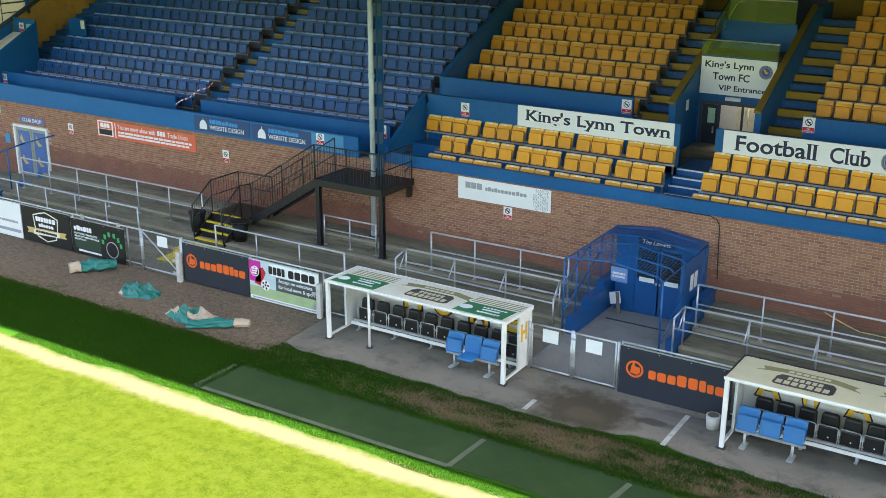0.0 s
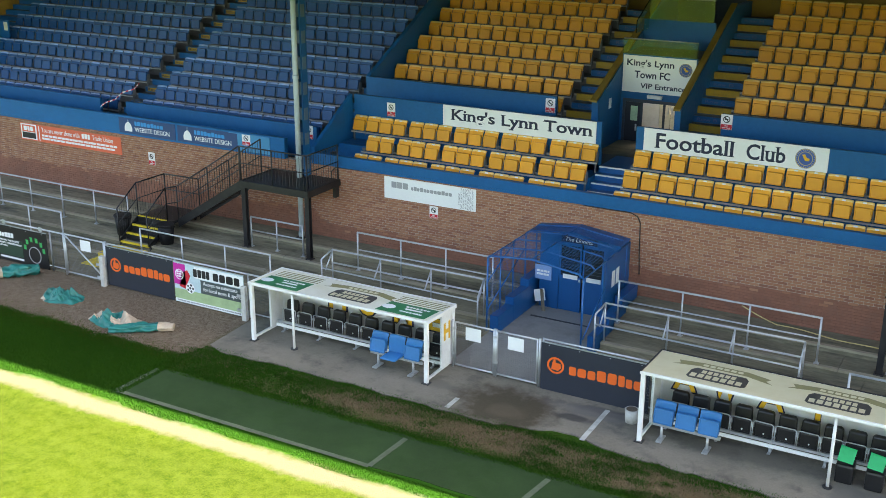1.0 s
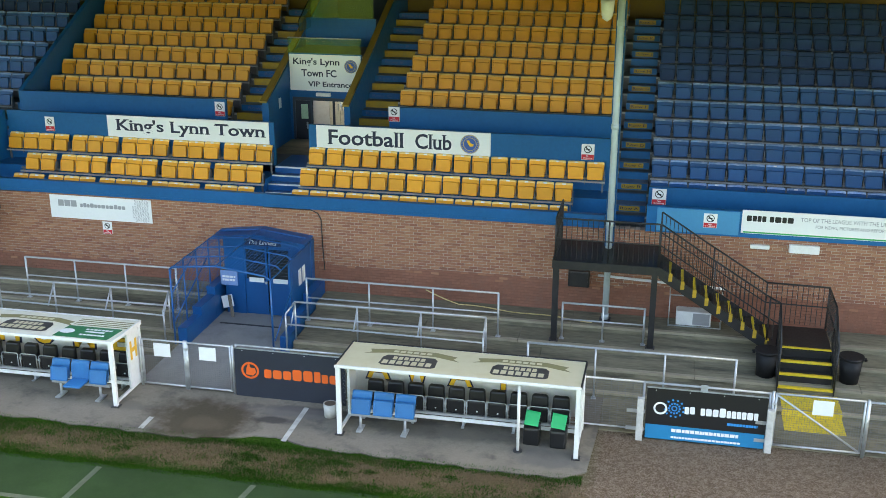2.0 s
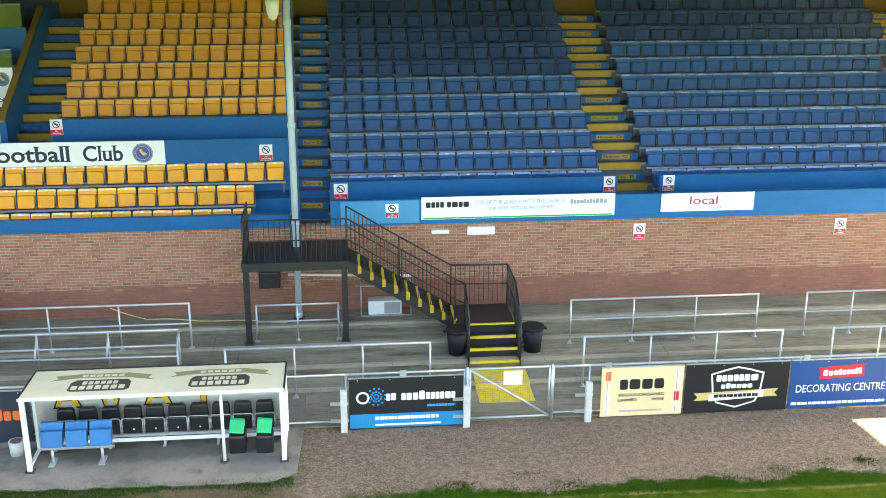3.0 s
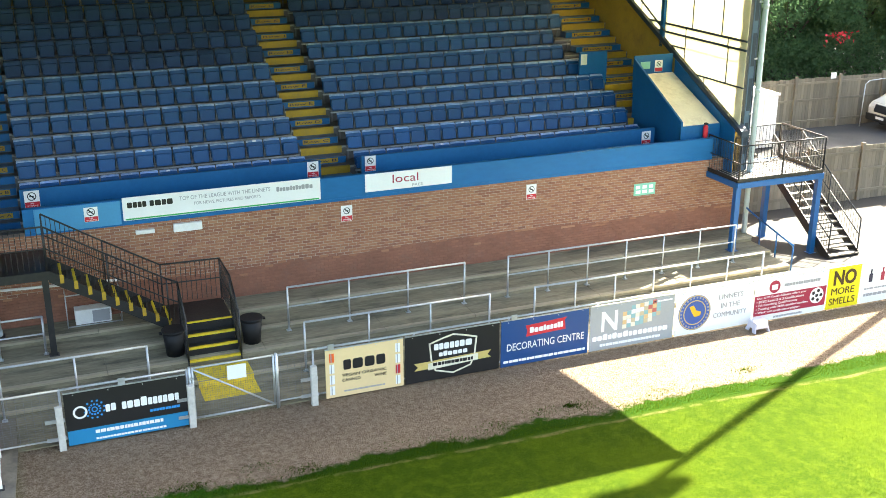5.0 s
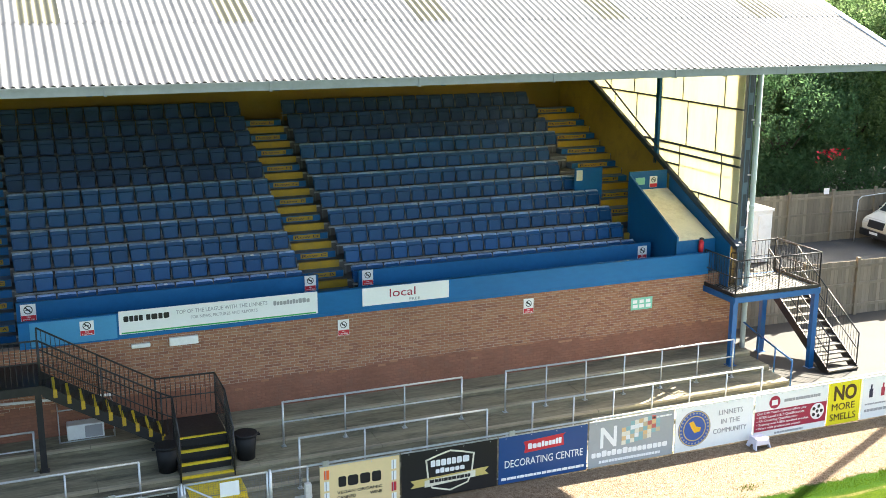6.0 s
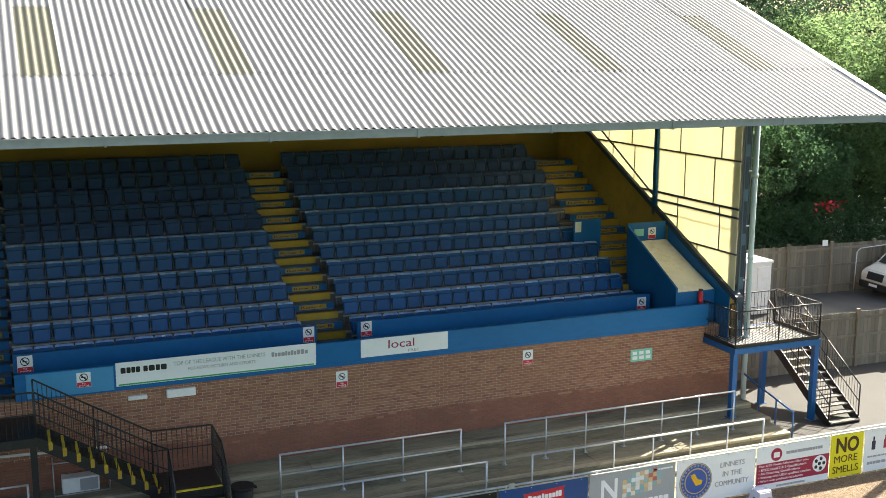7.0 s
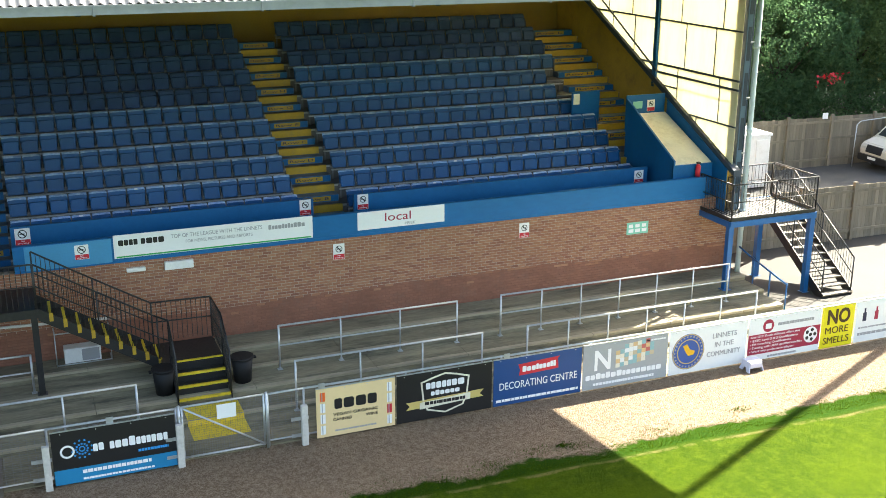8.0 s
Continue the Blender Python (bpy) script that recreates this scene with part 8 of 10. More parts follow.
def build_vip():
    t = thing("vip_entrance", (-9.85, 5.0, 3.4), "blue entrance recess with glazed doors and a name board", "entrance")
    F = 3.4
    for x0, x1, out in ((-11.25, -11.05, 1), (-8.78, -8.6, -1)):
        b = bmesh.new()
        slab(b, [(x0, 3.45, F), (x0, 3.45, 4.9), (x0, 8.6, 7.25), (x0, 10.5, 7.25), (x0, 10.5, F)], (x1 - x0, 0, 0))
        part("side_wall", b, BLUE, t)
        b = bmesh.new()
        slab(b, [(x0, 3.3, 4.9), (x0, 8.6, 7.3), (x0, 8.6, 7.36), (x0, 3.3, 4.96)], (x1 - x0, 0, 0))
        part("coping", b, YELLOW_DIM, t, "worn yellow coping")
    b = bmesh.new()
    box(b, -11.05, -8.78, 3.45, 10.5, F - 0.1, F)
    part("floor", b, TERRACE, t)
    b = bmesh.new()
    box(b, -11.05, -8.78, 5.42, 10.5, 5.3, 5.4)
    part("ceiling_panel", b, CREAM, t)
    b = bmesh.new()
    box(b, -11.05, -8.78, 5.32, 5.42, 4.72, 6.05)
    box(b, -11.05, -10.98, 5.32, 5.42, F, 4.72)
    box(b, -8.85, -8.78, 5.32, 5.42, F, 4.72)
    part("front_wall", b, BLUE, t)
    b = bmesh.new()
    box(b, -11.02, -8.8, 5.29, 5.318, 4.93, 6.02)
    p = part("name_board", b, WHITE_SIGN, t, "white board with navy serif lettering")
    letters("King's Lynn", -10.9, -9.45, 5.66, 5.92, 5.288, NAVY_INK, p, bold=0.018)
    letters("Town FC", -10.65, -9.55, 5.36, 5.58, 5.288, NAVY_INK, p, bold=0.018)
    letters("VIP Entrance", -10.45, -9.05, 5.06, 5.22, 5.288, NAVY_INK, p, bold=0.018)
    crest(p, -9.1, 5.7, 0.2, 5.288)
    b = bmesh.new()
    box(b, -10.98, -8.85, 5.34, 5.4, 4.62, 4.72)
    for x in (-10.98, -10.42, -9.72, -8.9):
        box(b, x, x + 0.06, 5.34, 5.4, F, 4.66)
    part("door_frame", b, FRAME_DARK, t)
    # left leaf solid with a tall window, right leaves folded open
    b = bmesh.new()
    soft_box(b, -10.9, -10.42, 5.345, 5.39, F + 0.01, 4.61, 0.005)
    d = part("door", b, NAVY_SIGN, t, "dark grey door with a tall narrow window")
    b = bmesh.new()
    box(b, -10.72, -10.5, 5.335, 5.345, 4.05, 4.5)
    part("window", b, surf("pale green notice", (0.45, 0.62, 0.42), 0.4, var=0.2, coarse=6), d)
    b = bmesh.new()
    box(b, -10.55, -10.51, 5.3, 5.345, 3.75, 3.95)
    part("handle", b, GALV, d)
    for x0 in (-10.34, -9.98):
        b = bmesh.new()
        soft_box(b, x0, x0 + 0.34, 7.0, 7.05, F, 4.9, 0.005)
        d = part("inner_door", b, CREAM, t, "cream inner door")
        b = bmesh.new()
        box(b, x0 + (0.27 if x0 < -10.2 else 0.03), x0 + (0.3 if x0 < -10.2 else 0.06), 6.96, 7.0, 4.0, 4.2)
        part("handle", b, GALV, d)
    b = bmesh.new()
    box(b, -11.05, -10.36, 7.0, 7.08, F, 5.3)
    box(b, -9.62, -9.45, 7.0, 7.08, F, 5.3)
    box(b, -10.36, -9.62, 7.0, 7.08, 4.92, 5.3)
    part("inner_wall", b, WHITE, t)
    b = bmesh.new()
    soft_box(b, -10.2, -9.75, 5.22, 5.315, 4.78, 4.88, 0.01)
    part("exit_light", b, WHITE, t)
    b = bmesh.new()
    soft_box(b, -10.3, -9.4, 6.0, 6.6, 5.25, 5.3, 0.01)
    part("ceiling_light", b, FOYER_FILL, t, "unseen glowing panel added to brighten the foyer")
    b = bmesh.new()
    box(b, -11.048, -11.03, 4.3, 4.48, 4.55, 4.85)
    part("notice", b, WHITE_SIGN, t)
    # glass balustrades above
    b = bmesh.new()
    box(b, -11.05, -8.78, 5.3, 5.33, 6.05, 6.5)
    g = part("balustrade", b, GREEN_GLASS, t, "green tinted glass balustrade")
    b = bmesh.new()
    box(b, -11.05, -8.78, 5.42, 7.9, 5.98, 6.05)
    part("landing", b, DECK, t)
    b = bmesh.new()
    box(b, -11.05, -8.78, 7.0, 7.06, 6.05, 6.9)
    part("upper_wall", b, BLUE, t)
    b = bmesh.new()
    box(b, -10.9, -8.85, 7.0, 7.03, 6.9, 7.55)
    part("balustrade", b, GREEN_GLASS, t)
    b = bmesh.new()
    slab(b, [(-10.9, 5.9, 6.6), (-10.9, 7.0, 6.6), (-10.9, 7.0, 7.5), (-10.9, 5.9, 6.95)], (0.03, 0, 0))
    part("balustrade", b, GREEN_GLASS, t)
    b = bmesh.new()
    rod(b, (-10.9, 7.01, 7.56), (-8.85, 7.01, 7.56), 0.025, 8)
    rod(b, (-11.05, 5.31, 6.51), (-8.78, 5.31, 6.51), 0.02, 8)
    part("handrail", b, GALV, t)
    # dark sheet put in for the unlit depth behind the balustrades
    b = bmesh.new()
    box(b, -11.04, -8.79, 10.44, 10.49, 5.6, 8.6)
    part("back_panel", b, FRAME_DARK, t, "dark sheet in place of the unlit space behind the glass")
    # steps up from the front gangway between the amber seats
    s = thing("entrance_steps", (-9.9, 1.2, 2.4), "blue painted steps with pale edges to the entrance", "stairs")
    for i in range(6):
        z = 2.4 + 0.167 * (i + 1)
        y0 = 0.5 + 0.3 * i
        b = bmesh.new()
        box(b, -10.38, -9.42, y0, 3.4 if i == 5 else 2.15, z - 0.167, z)
        part("step", b, BLUE_STEEL, s)
        b = bmesh.new()
        box(b, -10.37, -9.43, y0 - 0.01, y0 + 0.05, z - 0.03, z + 0.006)
        part("step_edge", b, WHITE, s)


build_vip()

# ---- shop door at the west end of the wall ----


def build_shop_door():
    d = thing("door_1", ((DOOR_X0 + DOOR_X1) / 2, 0, 0), "blue double door with amber prints in a white frame", "door", kind="structure")
    b = bmesh.new()
    box(b, DOOR_X0, DOOR_X0 + 0.09, -0.03, 0.1, 0, DOOR_TOP)
    box(b, DOOR_X1 - 0.09, DOOR_X1, -0.03, 0.1, 0, DOOR_TOP)
    box(b, DOOR_X0 + 0.09, DOOR_X1 - 0.09, -0.03, 0.1, DOOR_TOP - 0.09, DOOR_TOP)
    part("door_frame", b, WHITE, d)
    m = (DOOR_X0 + DOOR_X1) / 2
    for x0, x1 in ((DOOR_X0 + 0.09, m), (m, DOOR_X1 - 0.09)):
        b = bmesh.new()
        box(b, x0 + 0.01, x1 - 0.01, 0.03, 0.07, 0.02, DOOR_TOP - 0.1)
        l = part("leaf", b, surf("grey green door", (0.28, 0.3, 0.25), 0.5), d)
        b = bmesh.new()
        box(b, x0 + 0.12, x1 - 0.12, 0.022, 0.03, 0.12, DOOR_TOP - 0.22)
        w = part("window", b, surf("blue window print", (0.075, 0.15, 0.36), 0.3, var=0.15, coarse=3), l)
        for z in (0.45, 1.25):
            b = bmesh.new()
            slab(b, [(x0 + 0.2, 0.016, z + 0.2), (x0 + 0.36, 0.016, z), (x0 + 0.58, 0.016, z + 0.04), (x0 + 0.4, 0.016, z + 0.16), (x0 + 0.3, 0.016, z + 0.4)], (0, 0.006, 0))
            tagged(part("print", b, GOLD_INK, w), kind="stuff")
    t, p, y = flat_sign(-35.75, -34.35, 2.12, 2.36, -0.01, surf("faded violet-blue sign", (0.11, 0.14, 0.30), 0.5, var=0.15), "small faded blue shop sign over the door")
    letters("CLUB SHOP", -35.6, -34.5, 2.17, 2.31, y, WHITE_INK, p)
    t, p, y = flat_sign(-36.75, -36.45, 1.2, 1.55, -0.01, BLUE_PALE, "small pale blue notice beside the door")
    t, p, y = flat_sign(-38.9, -37.4, 0.9, 2.1, -0.01, BLUE_STEEL, "blue notice panel beside the shop door")
    h = thing("handrail", (-35.2, -2.4, 0.1), "blue tubular handrail beside the ramp", "handrail")
    b = bmesh.new()
    pipe(b, [(-36.6, -3.4, 0.55), (-34.0, -1.2, 1.75), (-33.2, -0.5, 2.0)], 0.03, 8)
    part("rail", b, BLUE_STEEL, h)
    for x, yy, z in ((-35.9, -2.8, 0.87), (-34.5, -1.65, 1.52)):
        b = bmesh.new()
        rod(b, (x, yy, 0.02), (x, yy, z), 0.028, 8)
        part("post", b, BLUE_STEEL, h)
    for x, yy, z in ((-35.1, -3.5, 0.1), (-34.1, -2.6, 0.1), (-33.65, -1.6, 0.25), (-33.6, -0.8, 0.4)):
        w = thing("ramp_kerb", (x, yy, z), "low blue painted kerb block beside the ramp", "kerb", "blue kerbs")
        b = bmesh.new()
        soft_box(b, x - 0.35, x + 0.3, yy - 0.08, yy + 0.08, 0.0, z + 0.2, 0.01)
        part("block", b, BLUE_STEEL, w)


build_shop_door()

# ---- east end: blue platform, yard, fences, van, trees ----


def east_platform():
    t = thing("east_platform", (20.5, -0.8, 0.0), "blue steel platform with black railings and open stairs", "stairs")
    X0, X1, Y0, Y1, Z = 18.93, 21.93, -1.45, 0.55, 2.5
    b = bmesh.new()
    box(b, X0, X1, Y0, Y1, Z - 0.04, Z)
    part("deck", b, SLAB, t, "pale grey platform deck")
    b = bmesh.new()
    for k in range(25):
        box(b, X0 + 0.06 + 0.12 * k, X0 + 0.075 + 0.12 * k, Y0 + 0.02, Y1 - 0.02, Z, Z + 0.006)
    tagged(part("deck_ribs", b, GALV, t), kind="stuff")
    b = bmesh.new()
    box(b, X0 - 0.03, X1 + 0.03, Y0 - 0.05, Y0, Z - 0.16, Z + 0.01)
    box(b, X0 - 0.03, X1 + 0.03, Y1, Y1 + 0.05, Z - 0.16, Z + 0.01)
    box(b, X0 - 0.05, X0, Y0, Y1, Z - 0.16, Z + 0.01)
    box(b, X1, X1 + 0.05, Y0, Y1, Z - 0.16, Z + 0.01)
    part("edge_beam", b, BLUE_STEEL, t)
    for xa, xb, ya, yb in ((X0, X1, Y0 - 0.02, Y0), (X0 - 0.02, X0, Y0, 0.1), (X1, X1 + 0.02, Y0, Y1)):
        b = bmesh.new()
        box(b, xa, xb, ya, yb, Z + 0.01, Z + 0.12)
        part("toe_board", b, BLACK_STEEL, t)
    for x, y in ((18.97, -1.39), (21.87, -1.39), (21.45, 0.4), (19.4, 0.4)):
        b = bmesh.new()
        z = terrace_z(y) if x < 20.1 else 0.0
        box(b, x - 0.08, x + 0.08, y - 0.08, y + 0.08, z, Z - 0.14)
        part("leg", b, BLUE_STEEL, t)
        b = bmesh.new()
        box(b, x - 0.13, x + 0.13, y - 0.13, y + 0.13, z, z + 0.02)
        part("foot_plate", b, BLUE_STEEL, t)
    railing(t, [(X0 + 0.02, 0.1, Z), (X0 + 0.02, Y0, Z), (20.45, Y0, Z), (X1, Y0, Z)], 1.08, BLACK_STEEL, 0.025)
    railing(t, [(X1, Y0, Z), (X1, Y1, Z)], 1.08, BLACK_STEEL, 0.025)
    railing(t, [(20.2, Y1, Z), (20.2, -0.3, Z), (19.6, -0.3, Z)], 1.0, BLACK_STEEL, 0.025)
    # landing behind, a step down, and open stairs towards the pitch
    LZ, SX0, SX1 = 2.1, 21.97, 23.07
    b = bmesh.new()
    box(b, 20.4, SX1 + 0.04, Y1 + 0.05, 2.0, LZ - 0.05, LZ)
    box(b, 20.4, SX1 + 0.04, Y1 + 0.05, Y1 + 0.1, LZ - 0.2, LZ + 0.01)
    part("landing", b, SLAB, t, "pale grey landing")
    b = bmesh.new()
    box(b, 20.4, 21.9, Y1 + 0.05, Y1 + 0.35, LZ, LZ + 0.2)
    part("step", b, SLAB, t)
    for x in (20.6, 22.68):
        b = bmesh.new()
        box(b, x - 0.06, x + 0.06, 1.82, 1.94, 0.0, LZ - 0.05)
        part("leg", b, BLUE_STEEL, t)
    n = 12
    top_y, foot_y = 0.95, -2.1
    for i in range(n):
        f = (i + 0.6) / n
        y, z = top_y + (foot_y - top_y) * f, LZ * (1 - (i + 1) / (n + 0.4))
        b = bmesh.new()
        box(b, SX0, SX1, y - 0.14, y + 0.13, z, z + 0.04)
        part("tread", b, TREAD_STEEL, t)
    for x in (SX0, SX1):
        a, c = Vector((x, top_y, LZ)), Vector((x, foot_y, 0.04))
        b = bmesh.new()
        slab(b, [a + Vector((-0.02, 0, -0.2)), a + Vector((-0.02, 0, 0.12)), c + Vector((-0.02, 0, 0.1)), c + Vector((-0.02, 0, -0.04)), c + Vector((-0.02, 0.3, -0.04))], (0.04, 0, 0))
        part("stringer", b, BLACK_STEEL, t)
        q = Vector((x, 2.0, LZ))
        railing(t, [q, a, a.lerp(c, 0.5), c.lerp(a, 0.02)] if x == SX1 else [a, a.lerp(c, 0.5), c.lerp(a, 0.02)], 1.05, BLACK_STEEL, 0.022, 0.13)
    railing(t, [(20.4, 2.0, LZ), (SX1, 2.0, LZ)], 1.05, BLACK_STEEL, 0.022, 0.13)
    # blue handrail at the end of the terrace
    h = thing("handrail", (20.05, -2.0, 0.1), "blue tubular handrail at the end of the terrace", "handrail")
    b = bmesh.new()
    pipe(b, [(20.02, -0.45, 1.42), (20.02, -1.1, 1.25), (20.0, -2.78, 0.92)], 0.026, 8)
    part("rail", b, BLUE_STEEL, h)
    for y, z in ((-0.5, 1.4), (-1.25, 1.21), (-2.0, 1.06), (-2.74, 0.93)):
        b = bmesh.new()
        rod(b, (20.05, y, max(terrace_z(y) - 0.02, 0)), (20.05, y, z), 0.022, 8)
        part("post", b, BLUE_STEEL, h)
    e = thing("fire_extinguisher", (18.75, 0.1, 3.2), "red fire extinguisher hung beside the stairwell box", "extinguisher")
    b = bmesh.new()
    rod(b, (18.83, 0.15, 3.5), (18.83, 0.15, 3.82), 0.075, 12)
    rod(b, (18.83, 0.15, 3.82), (18.83, 0.15, 3.88), 0.075, 12, 0, 0.03)
    part("cylinder", b, RED_INK, e)
    b = bmesh.new()
    box(b, 18.79, 18.88, 0.1, 0.2, 3.88, 3.93)
    part("valve", b, BLACK_STEEL, e)


east_platform()


def timber_fence(x0, y0, x1, y1, h, mat, name="timber_fence", label="tall close-boarded timber fence with posts"):
    a, c = Vector((x0, y0, 0)), Vector((x1, y1, 0))
    d = (c - a).normalized()
    nrm = Vector((d.y, -d.x, 0))
    t = thing(name, a.lerp(c, 0.5), label, "fence", "timber fences")
    L = (c - a).length
    rnd = random.Random(int(x0 * 10))
    bays = max(1, round(L / 2.4))
    ang = math.atan2(d.y, d.x)
    unit = []
    for j in range(3):
        b = bmesh.new()
        w = L / bays / 14 * 0.965
        slab(b, [(-w / 2, -0.012, 0), (w / 2, -0.012, 0), (w / 2, 0.008, 0), (-w / 2, 0.008, 0)], (0, 0, h + 0.01 * (j - 1)))
        finish(b)
        me = bpy.data.meshes.new("board")
        b.to_mesh(me)
        b.free()
        me.materials.append(mat)
        unit.append(me)
    for i in range(bays + 1):
        p = a.lerp(c, i / bays)
        b = bmesh.new()
        q = p + nrm * 0.06
        slab(b, [q - d * 0.06 - nrm * 0.06, q + d * 0.06 - nrm * 0.06, q + d * 0.06 + nrm * 0.06, q - d * 0.06 + nrm * 0.06], (0, 0, h + 0.12))
        part("post", b, mat, t)
    for i in range(bays):
        p0, p1 = a.lerp(c, i / bays), a.lerp(c, (i + 1) / bays)
        for z in (0.3, h * 0.55, h - 0.25):
            b = bmesh.new()
            slab(b, [p0 + nrm * 0.02, p1 + nrm * 0.02, p1 + nrm * 0.06, p0 + nrm * 0.06], (0, 0, 0.09))
            bmesh.ops.translate(b, verts=b.verts[:], vec=(0, 0, z))
            part("rail", b, mat, t)
        k = 14
        w = (p1 - p0).length / k
        for j in range(k):
            o = new("board", unit[rnd.randrange(3)])
            o.parent = t
            o.location = p0.lerp(p1, (j + 0.5) / k) - base_of(t) + Vector((0, 0, rnd.uniform(-0.012, 0.012)))
            o.rotation_euler = (0, 0, ang + radians(1.2))


timber_fence(20.3, 2.58, 38.3, 2.35, 1.95, TIMBER)
timber_fence(20.2, 12.46, 60.0, 11.0, 2.24, TIMBER_FAR)
timber_fence(21.0, 12.2, 21.2, 3.0, 1.9, TIMBER_FAR)


def white_cabin():
    t = thing("white_cabin", (28.1, 10.5, 0), "white panelled storage cabin in the car park", "cabin")
    b = bmesh.new()
    soft_box(b, 27.2, 29.1, 9.6, 11.4, 0.05, 2.2, 0.03)
    part("body", b, WHITE, t)
    b = bmesh.new()
    soft_box(b, 27.15, 29.15, 9.55, 11.45, 2.18, 2.3, 0.03)
    part("roof", b, WHITE, t)
    b = bmesh.new()
    box(b, 28.4, 29.0, 9.57, 9.6, 0.15, 2.05)
    part("door", b, WHITE, t)


white_cabin()


# white dulled to carry the part shade the van stands in
VAN_WHITE = surf("off-white van paint toned down for shade", (0.52, 0.50, 0.44), 0.35, var=0.08, coarse=1.2)


def van(x, y, rz):
    """A white panel van with a sloping nose."""
    t = thing("van", (x, y, 0.0), "white panel van with a black grille parked in the car park", "van")
    m = pose(0, 0, 0, 0, 0, rz)

    def put(nm, b, mat, label=""):
        bmesh.ops.transform(b, matrix=m, verts=b.verts[:])
        bmesh.ops.translate(b, verts=b.verts[:], vec=(x, y, 0))
        return part(nm, b, mat, t, label)
    prof = [(-2.55, 0.45), (-2.6, 0.95), (-2.45, 1.15), (-1.75, 1.35), (-1.1, 2.0), (-0.8, 2.15), (2.5, 2.2), (2.6, 2.0), (2.6, 0.45)]
    b = bmesh.new()
    slab(b, [(px_, -0.95, pz) for px_, pz in prof], (0, 1.9, 0))
    bmesh.ops.bevel(b, geom=[e for e in b.edges], offset=0.05, segments=2, affect="EDGES")
    put("body", b, VAN_WHITE)
    b = bmesh.new()
    slab(b, [(-1.74, -0.8, 1.4), (-1.74, 0.8, 1.4), (-1.13, 0.74, 1.99), (-1.13, -0.74, 1.99)], (-0.03, 0, 0.03))
    put("windscreen", b, DARK_GLASS)
    b = bmesh.new()
    slab(b, [(-2.62, -0.5, 0.78), (-2.62, 0.5, 0.78), (-2.52, 0.5, 1.1), (-2.52, -0.5, 1.1)], (-0.03, 0, 0))
    box(b, -2.68, -2.5, -0.92, 0.92, 0.38, 0.66)
    put("grille", b, BLACK_SIGN)
    for s in (-1, 1):
        b = bmesh.new()
        slab(b, [(-2.56, s * 0.6, 0.85), (-2.5, s * 0.9, 0.85), (-2.34, s * 0.9, 1.14), (-2.48, s * 0.62, 1.1)], (-0.04, 0, 0))
        put("headlight", b, GALV)
        b = bmesh.new()
        soft_box(b, -1.62, -1.45, s * 1.0 - 0.08, s * 1.0 + 0.08, 1.3, 1.58, 0.03)
        put("mirror", b, BLACK_SIGN)
        b = bmesh.new()
        slab(b, [(-1.35, s * 0.955, 1.4), (-0.5, s * 0.955, 1.4), (-0.5, s * 0.955, 1.95), (-0.95, s * 0.955, 1.95)], (0, 0.012 * s, 0))
        put("side_window", b, DARK_GLASS)
        for wx in (-1.7, 1.7):
            b = bmesh.new()
            rod(b, (wx, s * 0.78, 0.34), (wx, s * 0.97, 0.34), 0.34, 18)
            w = put("wheel", b, BLACK_SEAT)
            b = bmesh.new()
            rod(b, (wx, s * 0.96, 0.34), (wx, s * 0.98, 0.34), 0.2, 14)
            bmesh.ops.transform(b, matrix=m, verts=b.verts[:])
            bmesh.ops.translate(b, verts=b.verts[:], vec=(x, y, 0))
            part("rim", b, GALV, w)
    b = bmesh.new()
    box(b, -2.69, -2.68, -0.26, 0.26, 0.5, 0.61)
    put("number_plate", b, WHITE_SIGN)


van(38.0, 10.2, -4)
# steel hoop barrier by the van, small sign on the fence
hb = thing("hoop_barrier", (35.3, 11.4, 0), "galvanised mesh security fence panel in the car park", "barrier")
b = bmesh.new()
pipe(b, [(35.2, 11.4, 0), (35.25, 11.4, 1.9), (35.45, 11.4, 2.05), (37.6, 11.6, 2.1), (37.6, 11.6, 0)], 0.022, 8)
part("frame", b, GALV, hb)
fs = thing("small_sign", (33.76, 12.0, 2.2), "small white sign on the far fence", "sign")
b = bmesh.new()
box(b, 33.62, 33.9, 11.78, 11.81, 2.2, 2.46)
part("panel", b, WHITE_SIGN, fs)


